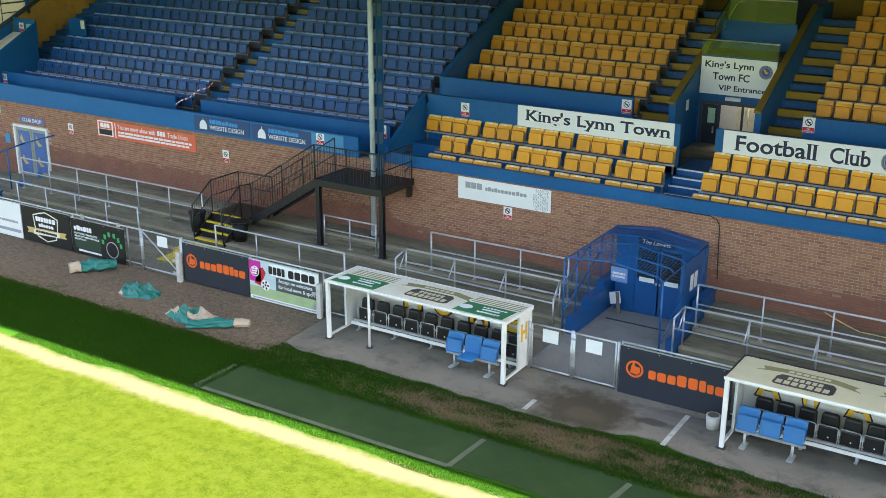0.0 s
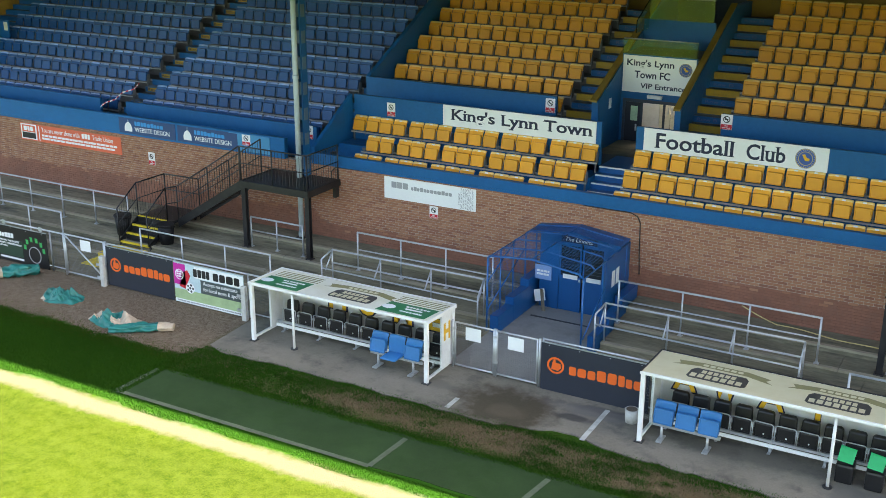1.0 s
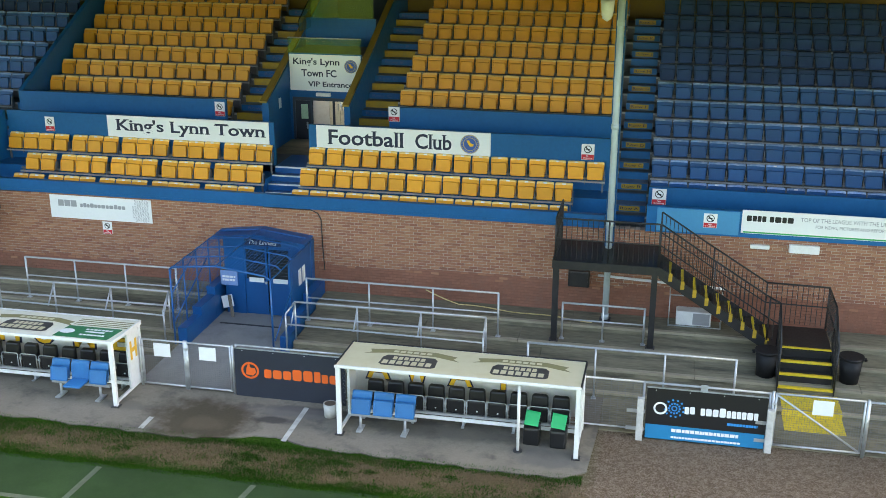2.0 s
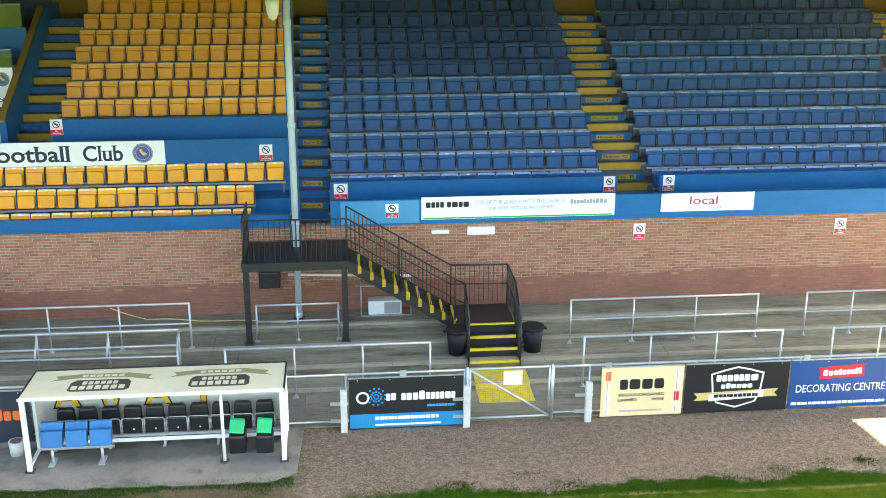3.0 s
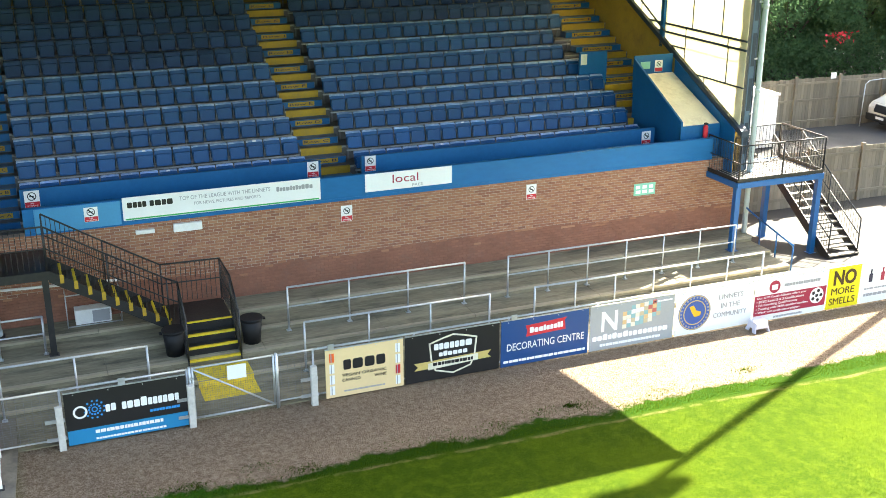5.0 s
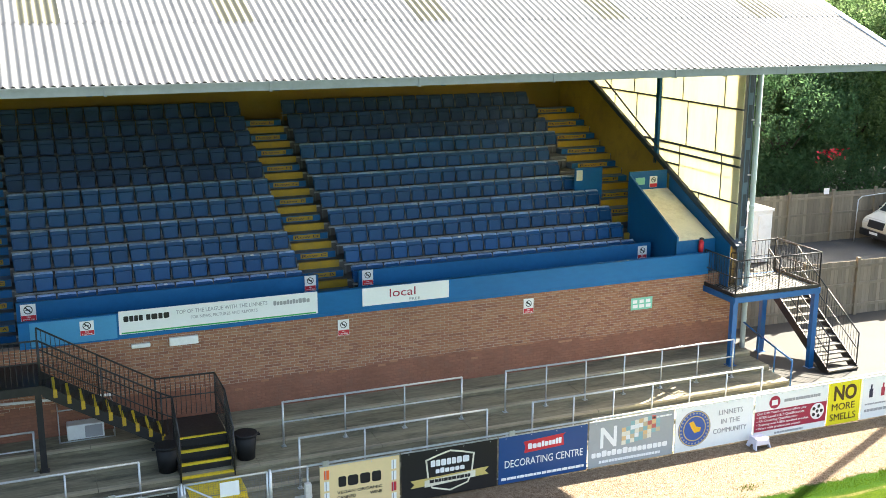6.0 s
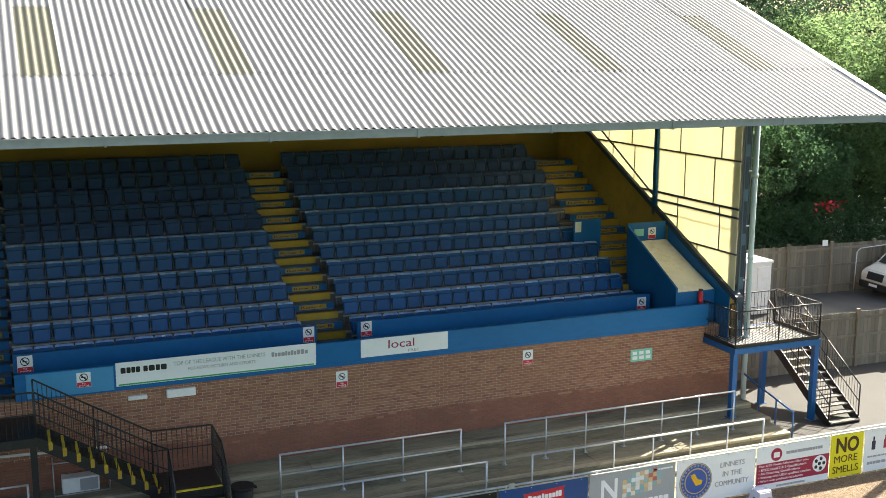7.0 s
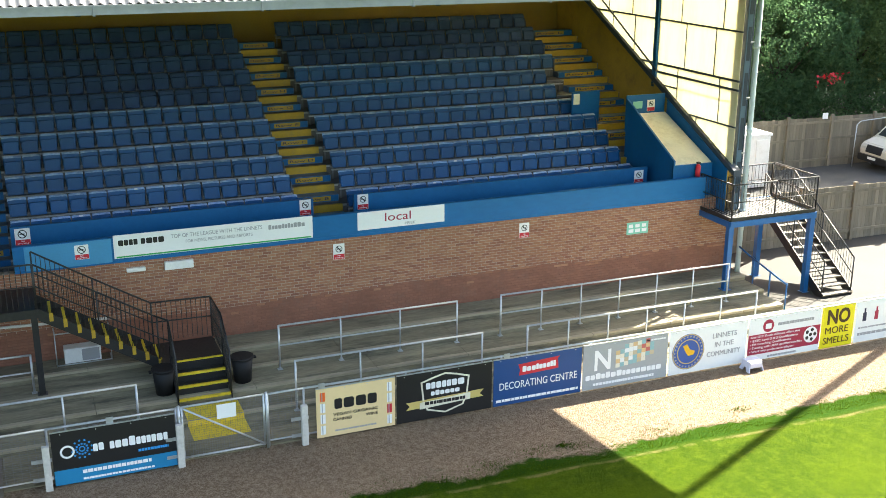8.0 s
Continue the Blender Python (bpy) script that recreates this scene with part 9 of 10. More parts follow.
def tree(x, y, h, spread_, mat, n, seed, label, low=0.12):
    rnd = np.random.RandomState(seed)
    t = thing("tree", (x, y, 0), label, "tree", "trees behind the car park")
    b = bmesh.new()
    rod(b, (x, y, -0.1), (x + 0.1, y, h * 0.35), 0.03 * h * 0.8, 10, 0, 0.02 * h)
    tips = []
    for k in range(9):
        a = rnd.uniform(0, 2 * math.pi)
        z0 = h * rnd.uniform(0.22, 0.36)
        end = (x + spread_ * 0.6 * math.cos(a), y + spread_ * 0.6 * math.sin(a), h * rnd.uniform(0.45, 0.85))
        rod(b, (x + 0.05, y, z0), end, 0.011 * h, 6, 0, 0.003 * h)
        tips.append(end)
    part("trunk", b, BARK, t)
    # clumps on an uneven crown, each a spray of small leaves
    cl = []
    for k in range(70):
        u = rnd.normal(size=3)
        u /= np.linalg.norm(u)
        r = rnd.uniform(0.55, 1.0) ** 0.6
        zc = h * (0.56 + 0.44 * r * u[2] * (1.0 if u[2] > 0 else 1.0))
        zc = max(zc, h * low)
        w = spread_ * r * (1 - 0.25 * abs(zc / h - 0.5))
        cl.append((x + w * u[0], y + w * u[1], zc, rnd.uniform(0.5, 1.15) * 0.13 * (h + spread_)))
    cl = np.array(cl)
    n *= 4
    idx = rnd.randint(0, len(cl), n)
    d = rnd.normal(size=(n, 3))
    d /= np.linalg.norm(d, axis=1)[:, None]
    c = cl[idx, :3] + d * (cl[idx, 3] * rnd.uniform(0.35, 1.0, n) ** 0.5)[:, None] * np.array([1, 1, 0.75])
    s = rnd.uniform(0.04, 0.085, n)[:, None] * (1 + 0.03 * h)
    e1 = rnd.normal(size=(n, 3))
    e1 /= np.linalg.norm(e1, axis=1)[:, None]
    e2 = np.cross(e1, rnd.normal(size=(n, 3)))
    e2 /= np.linalg.norm(e2, axis=1)[:, None]
    co = np.stack([c - e1 * s, c + e2 * s * 0.6, c + e1 * s, c - e2 * s * 0.6], 1).reshape(-1, 3) - np.array([x, y, 0])
    me = bpy.data.meshes.new("crown")
    me.from_pydata(co.tolist(), [], np.arange(4 * n).reshape(n, 4).tolist())
    me.materials.append(mat)
    ob = new("crown", me)
    ob.parent = t


# the last two trees are added off view to shade the car park
for a in ((31.5, 21.5, 9.5, 4.2, LEAF, 11000, 1, "dense dark green broadleaf tree behind the fence"), (37.5, 20.0, 8.0, 3.8, LEAF, 10000, 2, "dense dark green broadleaf tree behind the fence"),
          (43.5, 21.0, 9.5, 4.4, LEAF_SUNLIT, 11000, 3, "bright green sunlit broadleaf tree behind the fence"), (34.0, 27.0, 15.0, 4.6, LEAF_BLUE, 12000, 4, "tall pale grey-green tree with a feathery crown"),
          (40.5, 30.0, 17.0, 5.5, LEAF_DEEP, 13000, 5, "tall dark green broadleaf tree"), (44.5, 26.0, 13.5, 4.2, LEAF_SUNLIT, 11000, 6, "bright green sunlit broadleaf tree"),
          (50.5, 24.0, 11.0, 4.5, LEAF_SUNLIT, 10000, 7, "bright green sunlit broadleaf tree"), (49.0, 34.0, 18.0, 6.0, LEAF_DEEP, 11000, 8, "tall dark green broadleaf tree"),
          (28.0, 32.0, 17.0, 5.5, LEAF_DEEP, 10000, 9, "tall dark green broadleaf tree"), (57.0, 31.0, 16.0, 6.0, LEAF_DEEP, 10000, 10, "tall dark green broadleaf tree"), (26.5, 21.0, 8.5, 3.8, LEAF, 8000, 12, "dense dark green broadleaf tree behind the fence"),
          (46.5, 18.5, 17.0, 5.0, LEAF_SUNLIT, 11000, 14, "tall green broadleaf tree with sunlight in its leaves, added to shade the car park"), (50.5, 16.5, 19.0, 5.6, LEAF, 11000, 15, "tall dark green broadleaf tree added unseen to shade the car park")):
    tree(*a)
# low hedge along the far fence
rnd = np.random.RandomState(21)
n = 30000
c = np.stack([rnd.uniform(24, 62, n), 17.0 + np.abs(rnd.normal(size=n)) * 0.9, np.abs(rnd.normal(size=n)) * 1.2 + rnd.uniform(0, 1.6, n)], 1)
s = rnd.uniform(0.05, 0.1, n)[:, None]
e1, e2 = rnd.normal(size=(n, 3)), rnd.normal(size=(n, 3))
e1 /= np.linalg.norm(e1, axis=1)[:, None]
e2 /= np.linalg.norm(e2, axis=1)[:, None]
me = bpy.data.meshes.new("hedge")
me.from_pydata(np.stack([c - e1 * s, c + e2 * s, c + e1 * s, c - e2 * s], 1).reshape(-1, 3).tolist(), [], np.arange(4 * n).reshape(n, 4).tolist())
me.materials.append(LEAF)
tagged(new("hedge", me), "overgrown dark green hedge behind the far fence", "hedge", kind="stuff")
# red flowers high in the hedge
fl = thing("red_flowers", (39.5, 17.0, 4.0), "cluster of red blossom among the dark leaves", "flowers")
b = bmesh.new()
rf = random.Random(9)
for i in range(60):
    p = Vector((38.0 + rf.gauss(0, 0.4), 16.3 + rf.gauss(0, 0.15), 3.15 + rf.gauss(0, 0.16)))
    u, w = Vector((rf.gauss(0, 1), rf.gauss(0, 1), rf.gauss(0, 1))).normalized() * 0.09, Vector((rf.gauss(0, 1), rf.gauss(0, 1), rf.gauss(0, 1))).normalized() * 0.08
    b.faces.new([b.verts.new(q) for q in (p - u, p + w, p + u, p - w)])
part("blossom", b, RED_INK, fl, tidy=False)

# floodlight mast past the end of the stand
fm = thing("floodlight_mast", (28.6, -2.05, 0), "grey steel floodlight mast beside the ground", "mast")
b = bmesh.new()
rod(b, (28.6, -2.05, 0), (28.6, -2.05, 20), 0.17, 12, 0, 0.11)
part("mast", b, GREY_PIPE, fm)
b = bmesh.new()
box(b, 27.6, 29.6, -2.2, -1.9, 19.6, 20.4)
part("lamp_head", b, GALV, fm)

# ---- teal tarpaulins on the shingle ----


def roll(x0, y0, x1, y1, r, seed, label):
    """A rolled tarpaulin: teal skin with folds, beige open end."""
    t = thing("tarpaulin", ((x0 + x1) / 2, (y0 + y1) / 2, 0), label, "tarpaulin", "tarpaulins")
    a, c = Vector((x0, y0, 0)), Vector((x1, y1, 0))
    d = (c - a).normalized()
    sd = Vector((-d.y, d.x, 0))
    n, m = 40, 28
    for nm, f0, f1, mat, k in (("roll", 0.0, 0.8, TEAL, 1.0), ("open_end", 0.76, 1.0, BEIGE, 1.08)):
        b = bmesh.new()
        rings = []
        for i in range(n + 1):
            f = f0 + (f1 - f0) * i / n
            p = a.lerp(c, f) + sd * 0.05 * math.sin(5 * f + seed)
            ring_ = []
            for j in range(m):
                ang = 2 * math.pi * j / m
                q = noise.noise(Vector((f * 6, math.cos(ang) * 1.5, math.sin(ang) * 1.5 + seed)))
                rr = r * k * (1 + 0.4 * q + 0.10 * math.sin(6 * ang + 5 * f + seed) + 0.06 * math.sin(22 * f + 2 * ang) - 0.3 * abs(noise.noise(Vector((f * 9, ang * 1.6, seed * 3.0))))) * (0.75 + 0.3 * math.sin(math.pi * min(f * 1.1, 1)))
                z = rr * math.sin(ang) * 0.75
                ring_.append(b.verts.new(p + sd * rr * 1.15 * math.cos(ang) + Vector((0, 0, max(0.0, z + r * 0.62)))))
            rings.append(ring_)
        for u, v in zip(rings, rings[1:]):
            for j in range(m):
                b.faces.new((u[j], u[(j + 1) % m], v[(j + 1) % m], v[j])).smooth = True
        b.faces.new(rings[0][::-1])
        b.faces.new(rings[-1])
        part(nm, b, mat, t)


def heap(cx, cy, rx, ry, h, seed, mats, label, lining=0.1):
    """A dropped tarpaulin: soft rolled folds in a lobed outline, its lining showing in broad patches."""
    t = thing("tarpaulin", (cx, cy, 0), label, "tarpaulin", "tarpaulins")
    b = bmesh.new()
    N, M = 96, 40
    turn = seed * 0.7
    g = []
    for i in range(N):
        ang = 2 * math.pi * i / N
        edge = 1 + 0.30 * noise.noise(Vector((math.cos(ang) * 1.3, math.sin(ang) * 1.3, seed))) + 0.12 * noise.noise(Vector((math.cos(ang) * 4, math.sin(ang) * 4, seed)))
        line = []
        for j in range(M):
            f = (j + 0.3) / (M - 0.7)
            u, v = math.cos(ang) * f * edge, math.sin(ang) * f * edge
            a = u * math.cos(turn) + v * math.sin(turn)
            c = v * math.cos(turn) - u * math.sin(turn)
            bend = noise.noise(Vector((u * 1.2, v * 1.2, seed + 3.0)))
            folds = 0.5 + 0.5 * math.sin(7.0 * (c + 0.6 * bend) + seed)
            folds2 = 0.5 + 0.5 * math.sin(11.0 * (a + 0.7 * bend) + 2 * seed)
            z = h * max(0.0, 1 - f ** 3) * (0.30 + 0.55 * folds ** 1.5 + 0.25 * folds2 ** 2 + 0.3 * noise.noise(Vector((u * 3, v * 3, seed * 1.3))) - 0.55 * abs(noise.noise(Vector((a * 5.5, c * 3.2, seed * 2.1)))) - 0.3 * abs(noise.noise(Vector((a * 6, c * 11, seed * 0.7))))) + 0.006
            line.append(b.verts.new((cx + rx * u, cy + ry * v, max(z, 0.006))))
        g.append(line)
    for i in range(N):
        q = (i + 1) % N
        for j in range(M - 1):
            f = b.faces.new((g[i][j], g[i][j + 1], g[q][j + 1], g[q][j]))
            f.smooth = True
            c = f.calc_center_median()
            f.material_index = 1 if len(mats) > 1 and noise.noise(Vector((c.x * 1.5, c.y * 2.2, seed + 5.0))) > lining else 0
    b.faces.new([g[i][0] for i in range(N)]).smooth = True
    part("sheet", b, mats, t)


roll(-24.75, -5.45, -25.5, -6.55, 0.22, 1, "rolled teal tarpaulin with a beige open end")
roll(-19.75, -7.62, -18.35, -6.8, 0.15, 4, "rolled teal tarpaulin with a beige end")
heap(-22.6, -6.55, 0.70, 0.46, 0.34, 7, [TEAL, BEIGE], "crumpled teal tarpaulin on the shingle", 0.28)
heap(-20.1, -7.05, 0.80, 0.46, 0.30, 12, [TEAL, BEIGE], "crumpled teal and beige tarpaulin on the shingle", -0.05)

# ---- odds and ends on the front wall ----
cb = thing("hose", (-5.0, -0.1, 0.6), "thin yellow hose lying along the foot of the wall", "hose")
b = bmesh.new()
pts = [(-5.6 + 0.15 * i, -0.12 - 0.05 * math.sin(i * 0.5) - 0.02 * i, 0.62 + 0.28 * max(0, 1 - i / 6)) for i in range(30)]
pipe(b, pts, 0.014, 6)
part("hose", b, surf("yellow hose", (0.6, 0.48, 0.2), 0.5), cb)
wc = thing("wall_cable", (-8.35, -0.02, 1.5), "dark cable running down the brick wall", "cable")
b = bmesh.new()
pipe(b, [(-10.0, -0.02, 2.84), (-8.7, -0.025, 2.84), (-8.5, -0.03, 2.76), (-8.42, -0.03, 2.6), (-8.4, -0.03, 1.9), (-8.36, -0.03, 1.2)], 0.014, 6)
part("cable", b, BLACK_STEEL, wc)
wc = thing("wall_cable", (-18.6, -0.02, 2.5), "dark cable running down the brick wall", "cable")
b = bmesh.new()
pipe(b, [(-16.6, -0.02, 2.86), (-17.9, -0.03, 2.84), (-18.05, -0.03, 2.7), (-18.05, -0.03, 2.4)], 0.014, 6)
part("cable", b, BLACK_STEEL, wc)
ac = thing("air_conditioner", (1.25, -0.25, 0.6), "white air conditioning unit in a grey wire cage", "air conditioner")
b = bmesh.new()
soft_box(b, 0.78, 1.62, -0.42, -0.08, 0.61, 0.98, 0.02)
part("body", b, WHITE, ac)
b = bmesh.new()
disc(b, 1.38, -0.428, 0.8, 0.14, 0.14)
box(b, 1.18, 1.58, -0.427, -0.42, 0.65, 0.94)
part("fan_grille", b, GREY_INK, ac)
b = bmesh.new()
for x in (0.6, 1.85):
    pipe(b, [(x, -0.05, 0.6), (x, -0.5, 0.6), (x, -0.5, 1.42), (x, -0.05, 1.42)], 0.016, 6)
for y, z in ((-0.5, 1.42), (-0.5, 0.62)):
    rod(b, (0.6, y, z), (1.85, y, z), 0.016, 6)
part("cage", b, GALV, ac)
sp = thing("wall_speaker", (-1.65, -0.15, 1.57), "black loudspeaker fixed under the platform", "loudspeaker")
b = bmesh.new()
soft_box(b, -1.92, -1.39, -0.32, -0.02, 1.36, 1.78, 0.03)
part("cabinet", b, BLACK_SEAT, sp)
b = bmesh.new()
box(b, -1.88, -1.43, -0.33, -0.32, 1.4, 1.74)
part("grille", b, BLACK_STEEL, sp)
tr = thing("wall_pipe", (0.2, -0.05, 1.6), "white pipe along the wall under the stairs", "pipe")
b = bmesh.new()
pipe(b, [(-1.2, -0.05, 1.62), (1.9, -0.05, 1.5)], 0.035, 8)
part("pipe", b, WHITE, tr)
vent = thing("air_brick", (4.95, 0.0, 1.0), "small red air brick low in the wall", "vent")
b = bmesh.new()
box(b, 4.85, 5.1, -0.012, 0.01, 0.88, 1.12)
part("grille", b, RED_MORTAR, vent)
# striped tape across an aisle of the west block
tp = thing("barrier_tape", (-28.0, 1.3, 3.4), "red and white barrier tape tied across an aisle", "tape")
b = bmesh.new()
P = [Vector((-28.55, 1.1, 3.35)), Vector((-28.35, 1.15, 3.5)), Vector((-28.1, 1.35, 3.6)), Vector((-27.85, 1.5, 3.85)), Vector((-27.55, 1.75, 3.95)), Vector((-27.42, 1.9, 4.15))]
k = 0
for a, c in zip(P, P[1:]):
    for i in range(4):
        p0, p1 = a.lerp(c, i / 4), a.lerp(c, (i + 1) / 4)
        f = b.faces.new([b.verts.new(q) for q in (p0, p1, p1 + Vector((0.01, 0.01, 0.045)), p0 + Vector((-0.01, 0.01, 0.045)))])
        f.material_index = k % 2
        k += 1
part("tape", b, [WHITE_INK, RED_INK], tp, tidy=False)
# floodlight lamps at the tops of the front columns
for x in (-0.95, -18.92):
    l = thing("roof_lamp", (x - 0.35, -0.75, 8.35), "white bulbous lamp under the roof beside a column", "lamp", "roof lamps")
    b = bmesh.new()
    rod(b, (x - 0.3, -0.75, 8.1), (x - 0.3, -0.75, 8.45), 0.13, 14, 0, 0.16)
    ball(b, (x - 0.3, -0.75, 8.1), 0.13)
    part("shade", b, WHITE, l)
    b = bmesh.new()
    rod(b, (x - 0.3, -0.75, 8.4), (x, -0.45, 8.7), 0.02, 6)
    part("bracket", b, GALV, l)

# ---- grass blades, bricks ----


def blades(n, seed, x0, x1, y0, y1, hmin, hmax, mask):
    rnd = np.random.RandomState(seed)
    p = np.stack([rnd.uniform(x0, x1, n), rnd.uniform(y0, y1, n)], 1)
    p = p[mask(p[:, 0], p[:, 1], rnd)]
    n = len(p)
    a = rnd.uniform(0, 2 * math.pi, n)
    w = rnd.uniform(0.005, 0.010, n)
    h = rnd.uniform(hmin, hmax, n)
    lean = rnd.normal(size=(n, 2)) * 0.5 * h[:, None]
    z = np.zeros(n)
    A = np.stack([p[:, 0] - w * np.cos(a), p[:, 1] - w * np.sin(a), z], 1)
    B = np.stack([p[:, 0] + w * np.cos(a), p[:, 1] + w * np.sin(a), z], 1)
    C = np.stack([p[:, 0] + lean[:, 0], p[:, 1] + lean[:, 1], h], 1)
    return np.stack([A, B, C], 1).reshape(-1, 3)


def clumps(n, seed, x0, x1, y0, y1, hmin, hmax, m, density):
    """Blades gathered in tufts, more of them where density(x) is high."""
    rnd = np.random.RandomState(seed)
    c = np.stack([rnd.uniform(x0, x1, m * 4), rnd.uniform(y0, y1, m * 4)], 1)
    c = c[rnd.uniform(size=len(c)) < density(c[:, 0])][:m]
    r = rnd.uniform(0.05, 0.22, len(c))
    k = rnd.randint(0, len(c), n)
    p = c[k] + rnd.normal(size=(n, 2)) * r[k][:, None] * np.array([1.3, 0.7])
    p = p[(p[:, 1] > y0) & (p[:, 1] < y1)]
    out = blades(len(p), seed + 1, 0, 1, 0, 1, hmin, hmax, lambda x, y, r_: np.ones(len(x), bool)).reshape(-1, 3, 3)
    base = (out[:, 0] + out[:, 1]) / 2
    out[:, :, 0] += (p[:, 0] - base[:, 0])[:, None]
    out[:, :, 1] += (p[:, 1] - base[:, 1])[:, None]
    return out.reshape(-1, 3)


def clear_of_mat(x, y):
    return ~((x > -17.25) & (x < -4.55) & (y > -10.2) & (y < -8.55))


parts_ = [
    blades(150000, 1, -28, 2, -15.5, -7.9, 0.008, 0.022, lambda x, y, r: clear_of_mat(x, y) & ((y < -11.15 - 0.3 * r.uniform(size=len(x))) | (y > -10.1)) & ((x < -17.4) | (x > -0.5) | (y < -8.6))),
    blades(16000, 3, -28, -16.6, -8.3, -7.2, 0.02, 0.055, lambda x, y, r: y < -7.95 + 0.6 * r.uniform(size=len(x)) ** 2),
]

def grass(co, mat, label):
    me = bpy.data.meshes.new("grass")
    me.vertices.add(len(co))
    me.vertices.foreach_set("co", co.ravel())
    nf = len(co) // 3
    me.loops.add(len(co))
    me.loops.foreach_set("vertex_index", np.arange(len(co)))
    me.polygons.add(nf)
    me.polygons.foreach_set("loop_start", np.arange(nf) * 3)
    me.update()
    me.materials.append(mat)
    tagged(new("grass", me), label, "grass", kind="stuff")


grass(np.concatenate(parts_), GRASS, "short green grass blades of the mown pitch")
# longer blades on the shaded side, the shade carried by their green
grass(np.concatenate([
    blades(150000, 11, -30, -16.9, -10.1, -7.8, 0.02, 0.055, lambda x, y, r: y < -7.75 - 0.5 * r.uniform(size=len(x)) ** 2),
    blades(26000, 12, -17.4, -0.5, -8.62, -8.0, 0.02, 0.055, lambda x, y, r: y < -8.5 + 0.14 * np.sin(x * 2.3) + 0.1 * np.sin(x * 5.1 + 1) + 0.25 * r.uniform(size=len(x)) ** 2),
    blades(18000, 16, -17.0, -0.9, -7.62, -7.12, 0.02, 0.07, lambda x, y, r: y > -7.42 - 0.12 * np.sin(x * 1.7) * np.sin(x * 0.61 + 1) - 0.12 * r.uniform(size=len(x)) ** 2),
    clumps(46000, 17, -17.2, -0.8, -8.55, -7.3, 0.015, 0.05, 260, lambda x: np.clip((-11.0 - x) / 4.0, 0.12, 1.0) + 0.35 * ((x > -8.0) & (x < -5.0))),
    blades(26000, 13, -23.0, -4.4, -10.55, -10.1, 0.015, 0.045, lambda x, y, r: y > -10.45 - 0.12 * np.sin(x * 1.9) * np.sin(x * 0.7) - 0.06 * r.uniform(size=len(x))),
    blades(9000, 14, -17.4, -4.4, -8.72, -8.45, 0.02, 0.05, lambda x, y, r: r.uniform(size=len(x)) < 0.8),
]), GRASS_SHADE_SIDE, "longer grass beyond the touchline with the stand's shade in its green")
grass(np.concatenate([
    blades(80000, 2, 1, 24, -13, -7.85, 0.006, 0.016, lambda x, y, r: (y < -7.85) & (np.abs(y + 8.19 + 0.02 * x) > 0.06 * r.uniform(size=len(x)))),
    blades(16000, 4, 0, 24, -8.3, -7.2, 0.02, 0.055, lambda x, y, r: y < -8.0 + 0.25 * np.sin(x * 1.7) * np.sin(x * 0.63 + 1) + 0.5 * r.uniform(size=len(x)) ** 3),
    clumps(2600, 23, 0.5, 24, -8.0, -7.3, 0.02, 0.06, 16, lambda x: 0.3 + 0 * x),
]), GRASS_VERGE, "fresh yellow-green grass beside the east end fence")

grass(blades(34000, 31, -17.2, -0.8, -8.5, -7.3, 0.012, 0.04, lambda x, y, r: r.uniform(size=len(x)) < 0.4 + 0.5 * (x > -13)), STRAW, "dry straw-coloured grass on the scuffed strip")

# bricks of the front wall: 215 x 65 mm with 10 mm joints
BW, BH, BJ = 0.215, 0.065, 0.010
brng = random.Random(77)


def brick_mesh():
    """Two heights of proudness share their meshes."""
    out = []
    for d in (0.0, 0.003, -0.002):
        b = bmesh.new()
        c = 0.004
        x, z = BW / 2, BH / 2
        f = [b.verts.new(p) for p in ((-x + c, -d, -z + c), (x - c, -d, -z + c), (x - c, -d, z - c), (-x + c, -d, z - c))]
        k = [b.verts.new(p) for p in ((-x, 0.014, -z), (x, 0.014, -z), (x, 0.014, z), (-x, 0.014, z))]
        b.faces.new(f[::-1])
        for i in range(4):
            j = (i + 1) % 4
            b.faces.new((f[i], f[j], k[j], k[i]))
        finish(b)
        for q in b.faces:
            if q.normal.y > 0.9:
                q.normal_flip()
        m = bpy.data.meshes.new("brick")
        b.to_mesh(m)
        b.free()
        m.materials.append(BRICK)
        out.append(m)
    return out


BM = brick_mesh()
PAINT_TOP = 1.38


def paint_line(x):
    return PAINT_TOP + 0.10 * noise.noise(Vector((x * 0.35, 3.1, 0))) + 0.06 * noise.noise(Vector((x * 1.7, 1.1, 0))) - (0.35 if -18.6 < x < -9 else 0.0)


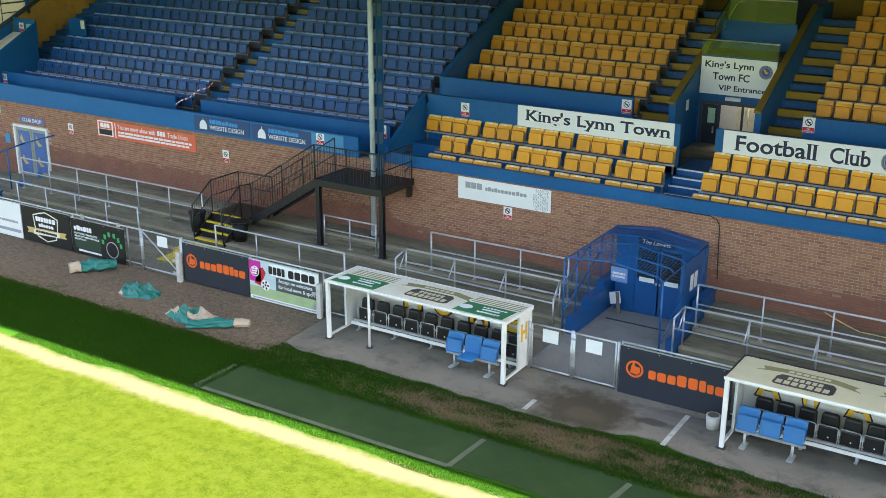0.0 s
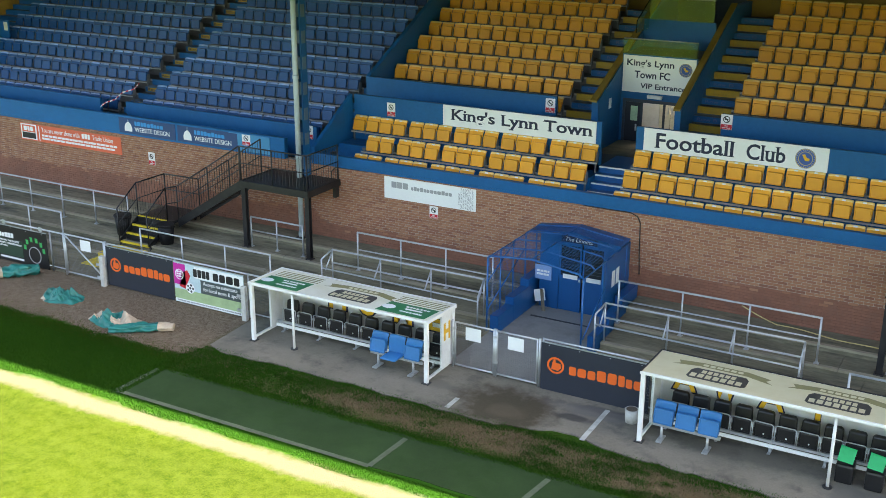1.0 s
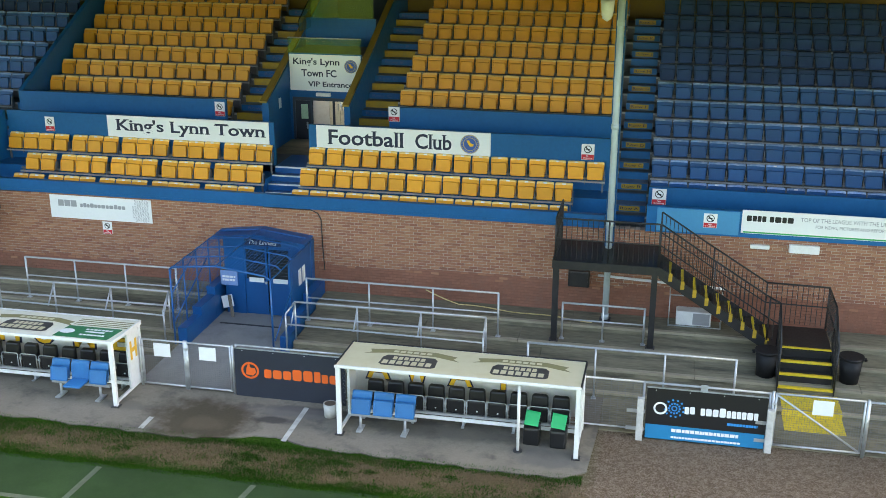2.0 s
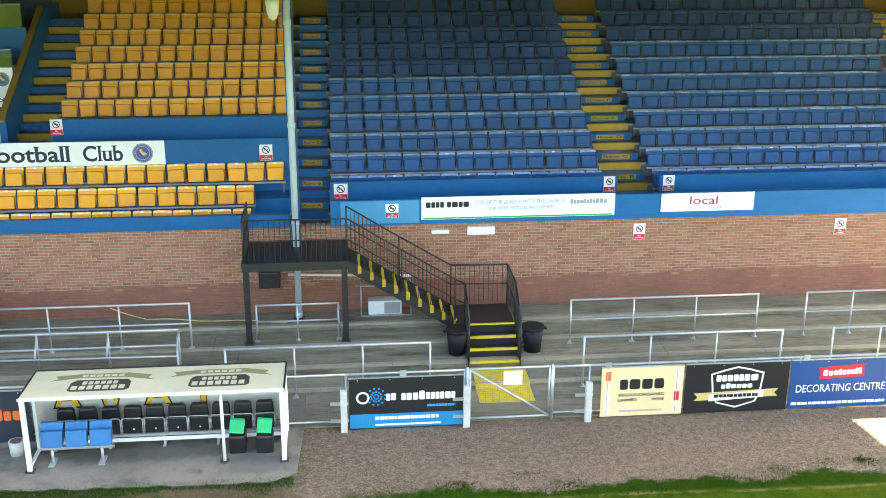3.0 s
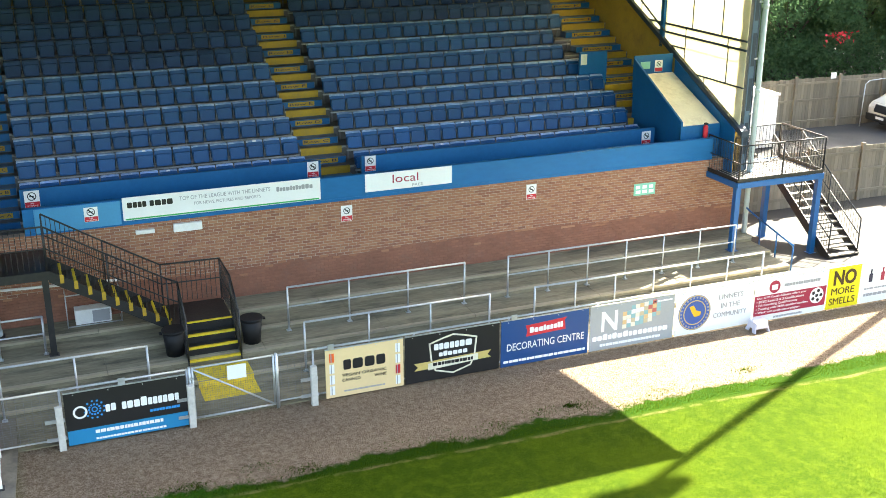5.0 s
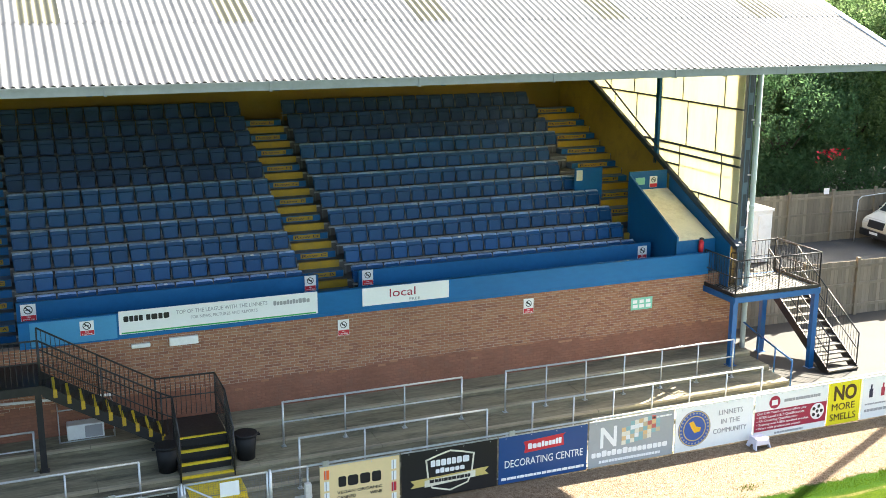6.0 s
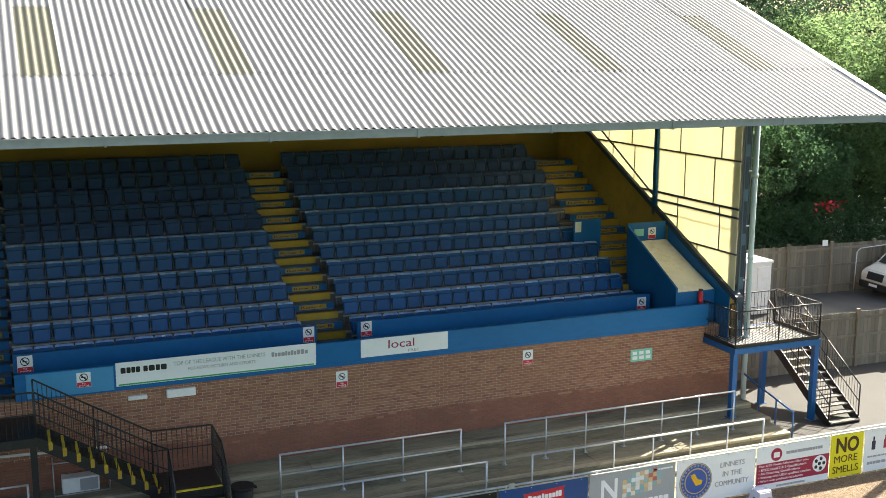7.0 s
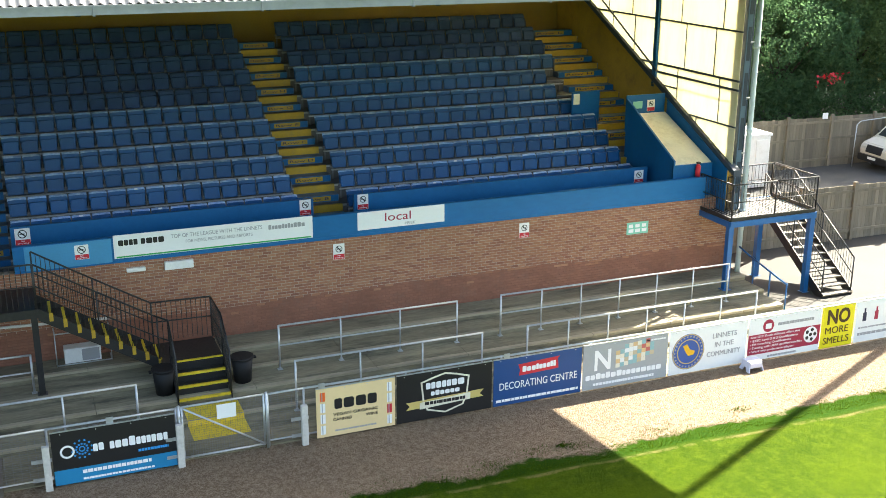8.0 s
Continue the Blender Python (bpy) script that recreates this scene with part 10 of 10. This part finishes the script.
plain, painted = [], []
singles = []
courses = int(2.86 / (BH + BJ))
for k in range(courses):
    z = 0.05 + k * (BH + BJ)
    x = XL + 0.12 + (0.1125 if k % 2 else 0)
    while x - BW / 2 < (END_X - 0.05 if z < 2.25 else XR - 0.2):
        door = DOOR_X0 - 0.1 < x < DOOR_X1 + 0.1 and z < DOOR_TOP + 0.04
        hidden = z < 0.56 and -33.4 < x < 19.9
        if not door and not hidden:
            if z > paint_line(x) + brng.gauss(0, 0.09):
                (singles if -8.2 < x < -3.2 and 2.0 < z < 2.9 and len(singles) < 300 else plain).append((x, z))
            else:
                painted.append((x, z))
        x += BW + BJ
for x, z in singles:
    o = bpy.data.objects.new("brick", BM[brng.choice((0, 0, 1, 2))])
    scene.collection.objects.link(o)
    o.location = (x, 0.0, z)
    o.parent = WALL


def joined_bricks(name, spots, mat, label):
    V = np.array([v.co for v in BM[0].vertices])
    F = [list(f.vertices) for f in BM[0].polygons]
    n, m = len(spots), len(V)
    sp_ = np.array(spots)
    rr = np.random.RandomState(5)
    off = np.stack([sp_[:, 0], rr.uniform(-0.003, 0.002, n), sp_[:, 1] + rr.uniform(-0.001, 0.001, n)], 1)
    co = (V[None] + off[:, None]).reshape(-1, 3)
    co[:, 0] = np.minimum(co[:, 0], np.where(co[:, 2] < 2.29, END_X - 0.005, XR - 0.155))   # the last bricks are cut to the end of the wall
    fs = [[i + m * k for i in f] for k in range(n) for f in F]
    me = bpy.data.meshes.new(name)
    me.from_pydata(co.tolist(), [], fs)
    me.materials.append(mat)
    ob = tagged(new(name, me), label, kind="stuff")
    ob.parent = WALL


joined_bricks("bricks", plain, BRICK, "brown stock bricks of the front wall")
joined_bricks("painted_bricks", painted, PAINTED_BRICK, "lower bricks painted dull red")
b = bmesh.new()
for x0, x1 in ((XL + 0.02, DOOR_X0 - 0.005), (DOOR_X1 + 0.005, END_X - 0.01)):
    step = 0.5
    x = x0
    pts = [(x0, 0.009, 0.0)]
    top = []
    while x < x1:
        top.append((x, 0.009, paint_line(x)))
        x += step
    top.append((x1, 0.009, paint_line(x1)))
    slab(b, pts + [(x1, 0.009, 0.0)] + top[::-1], (0, 0.006, 0))
part("painted_joint", b, RED_MORTAR, WALL)
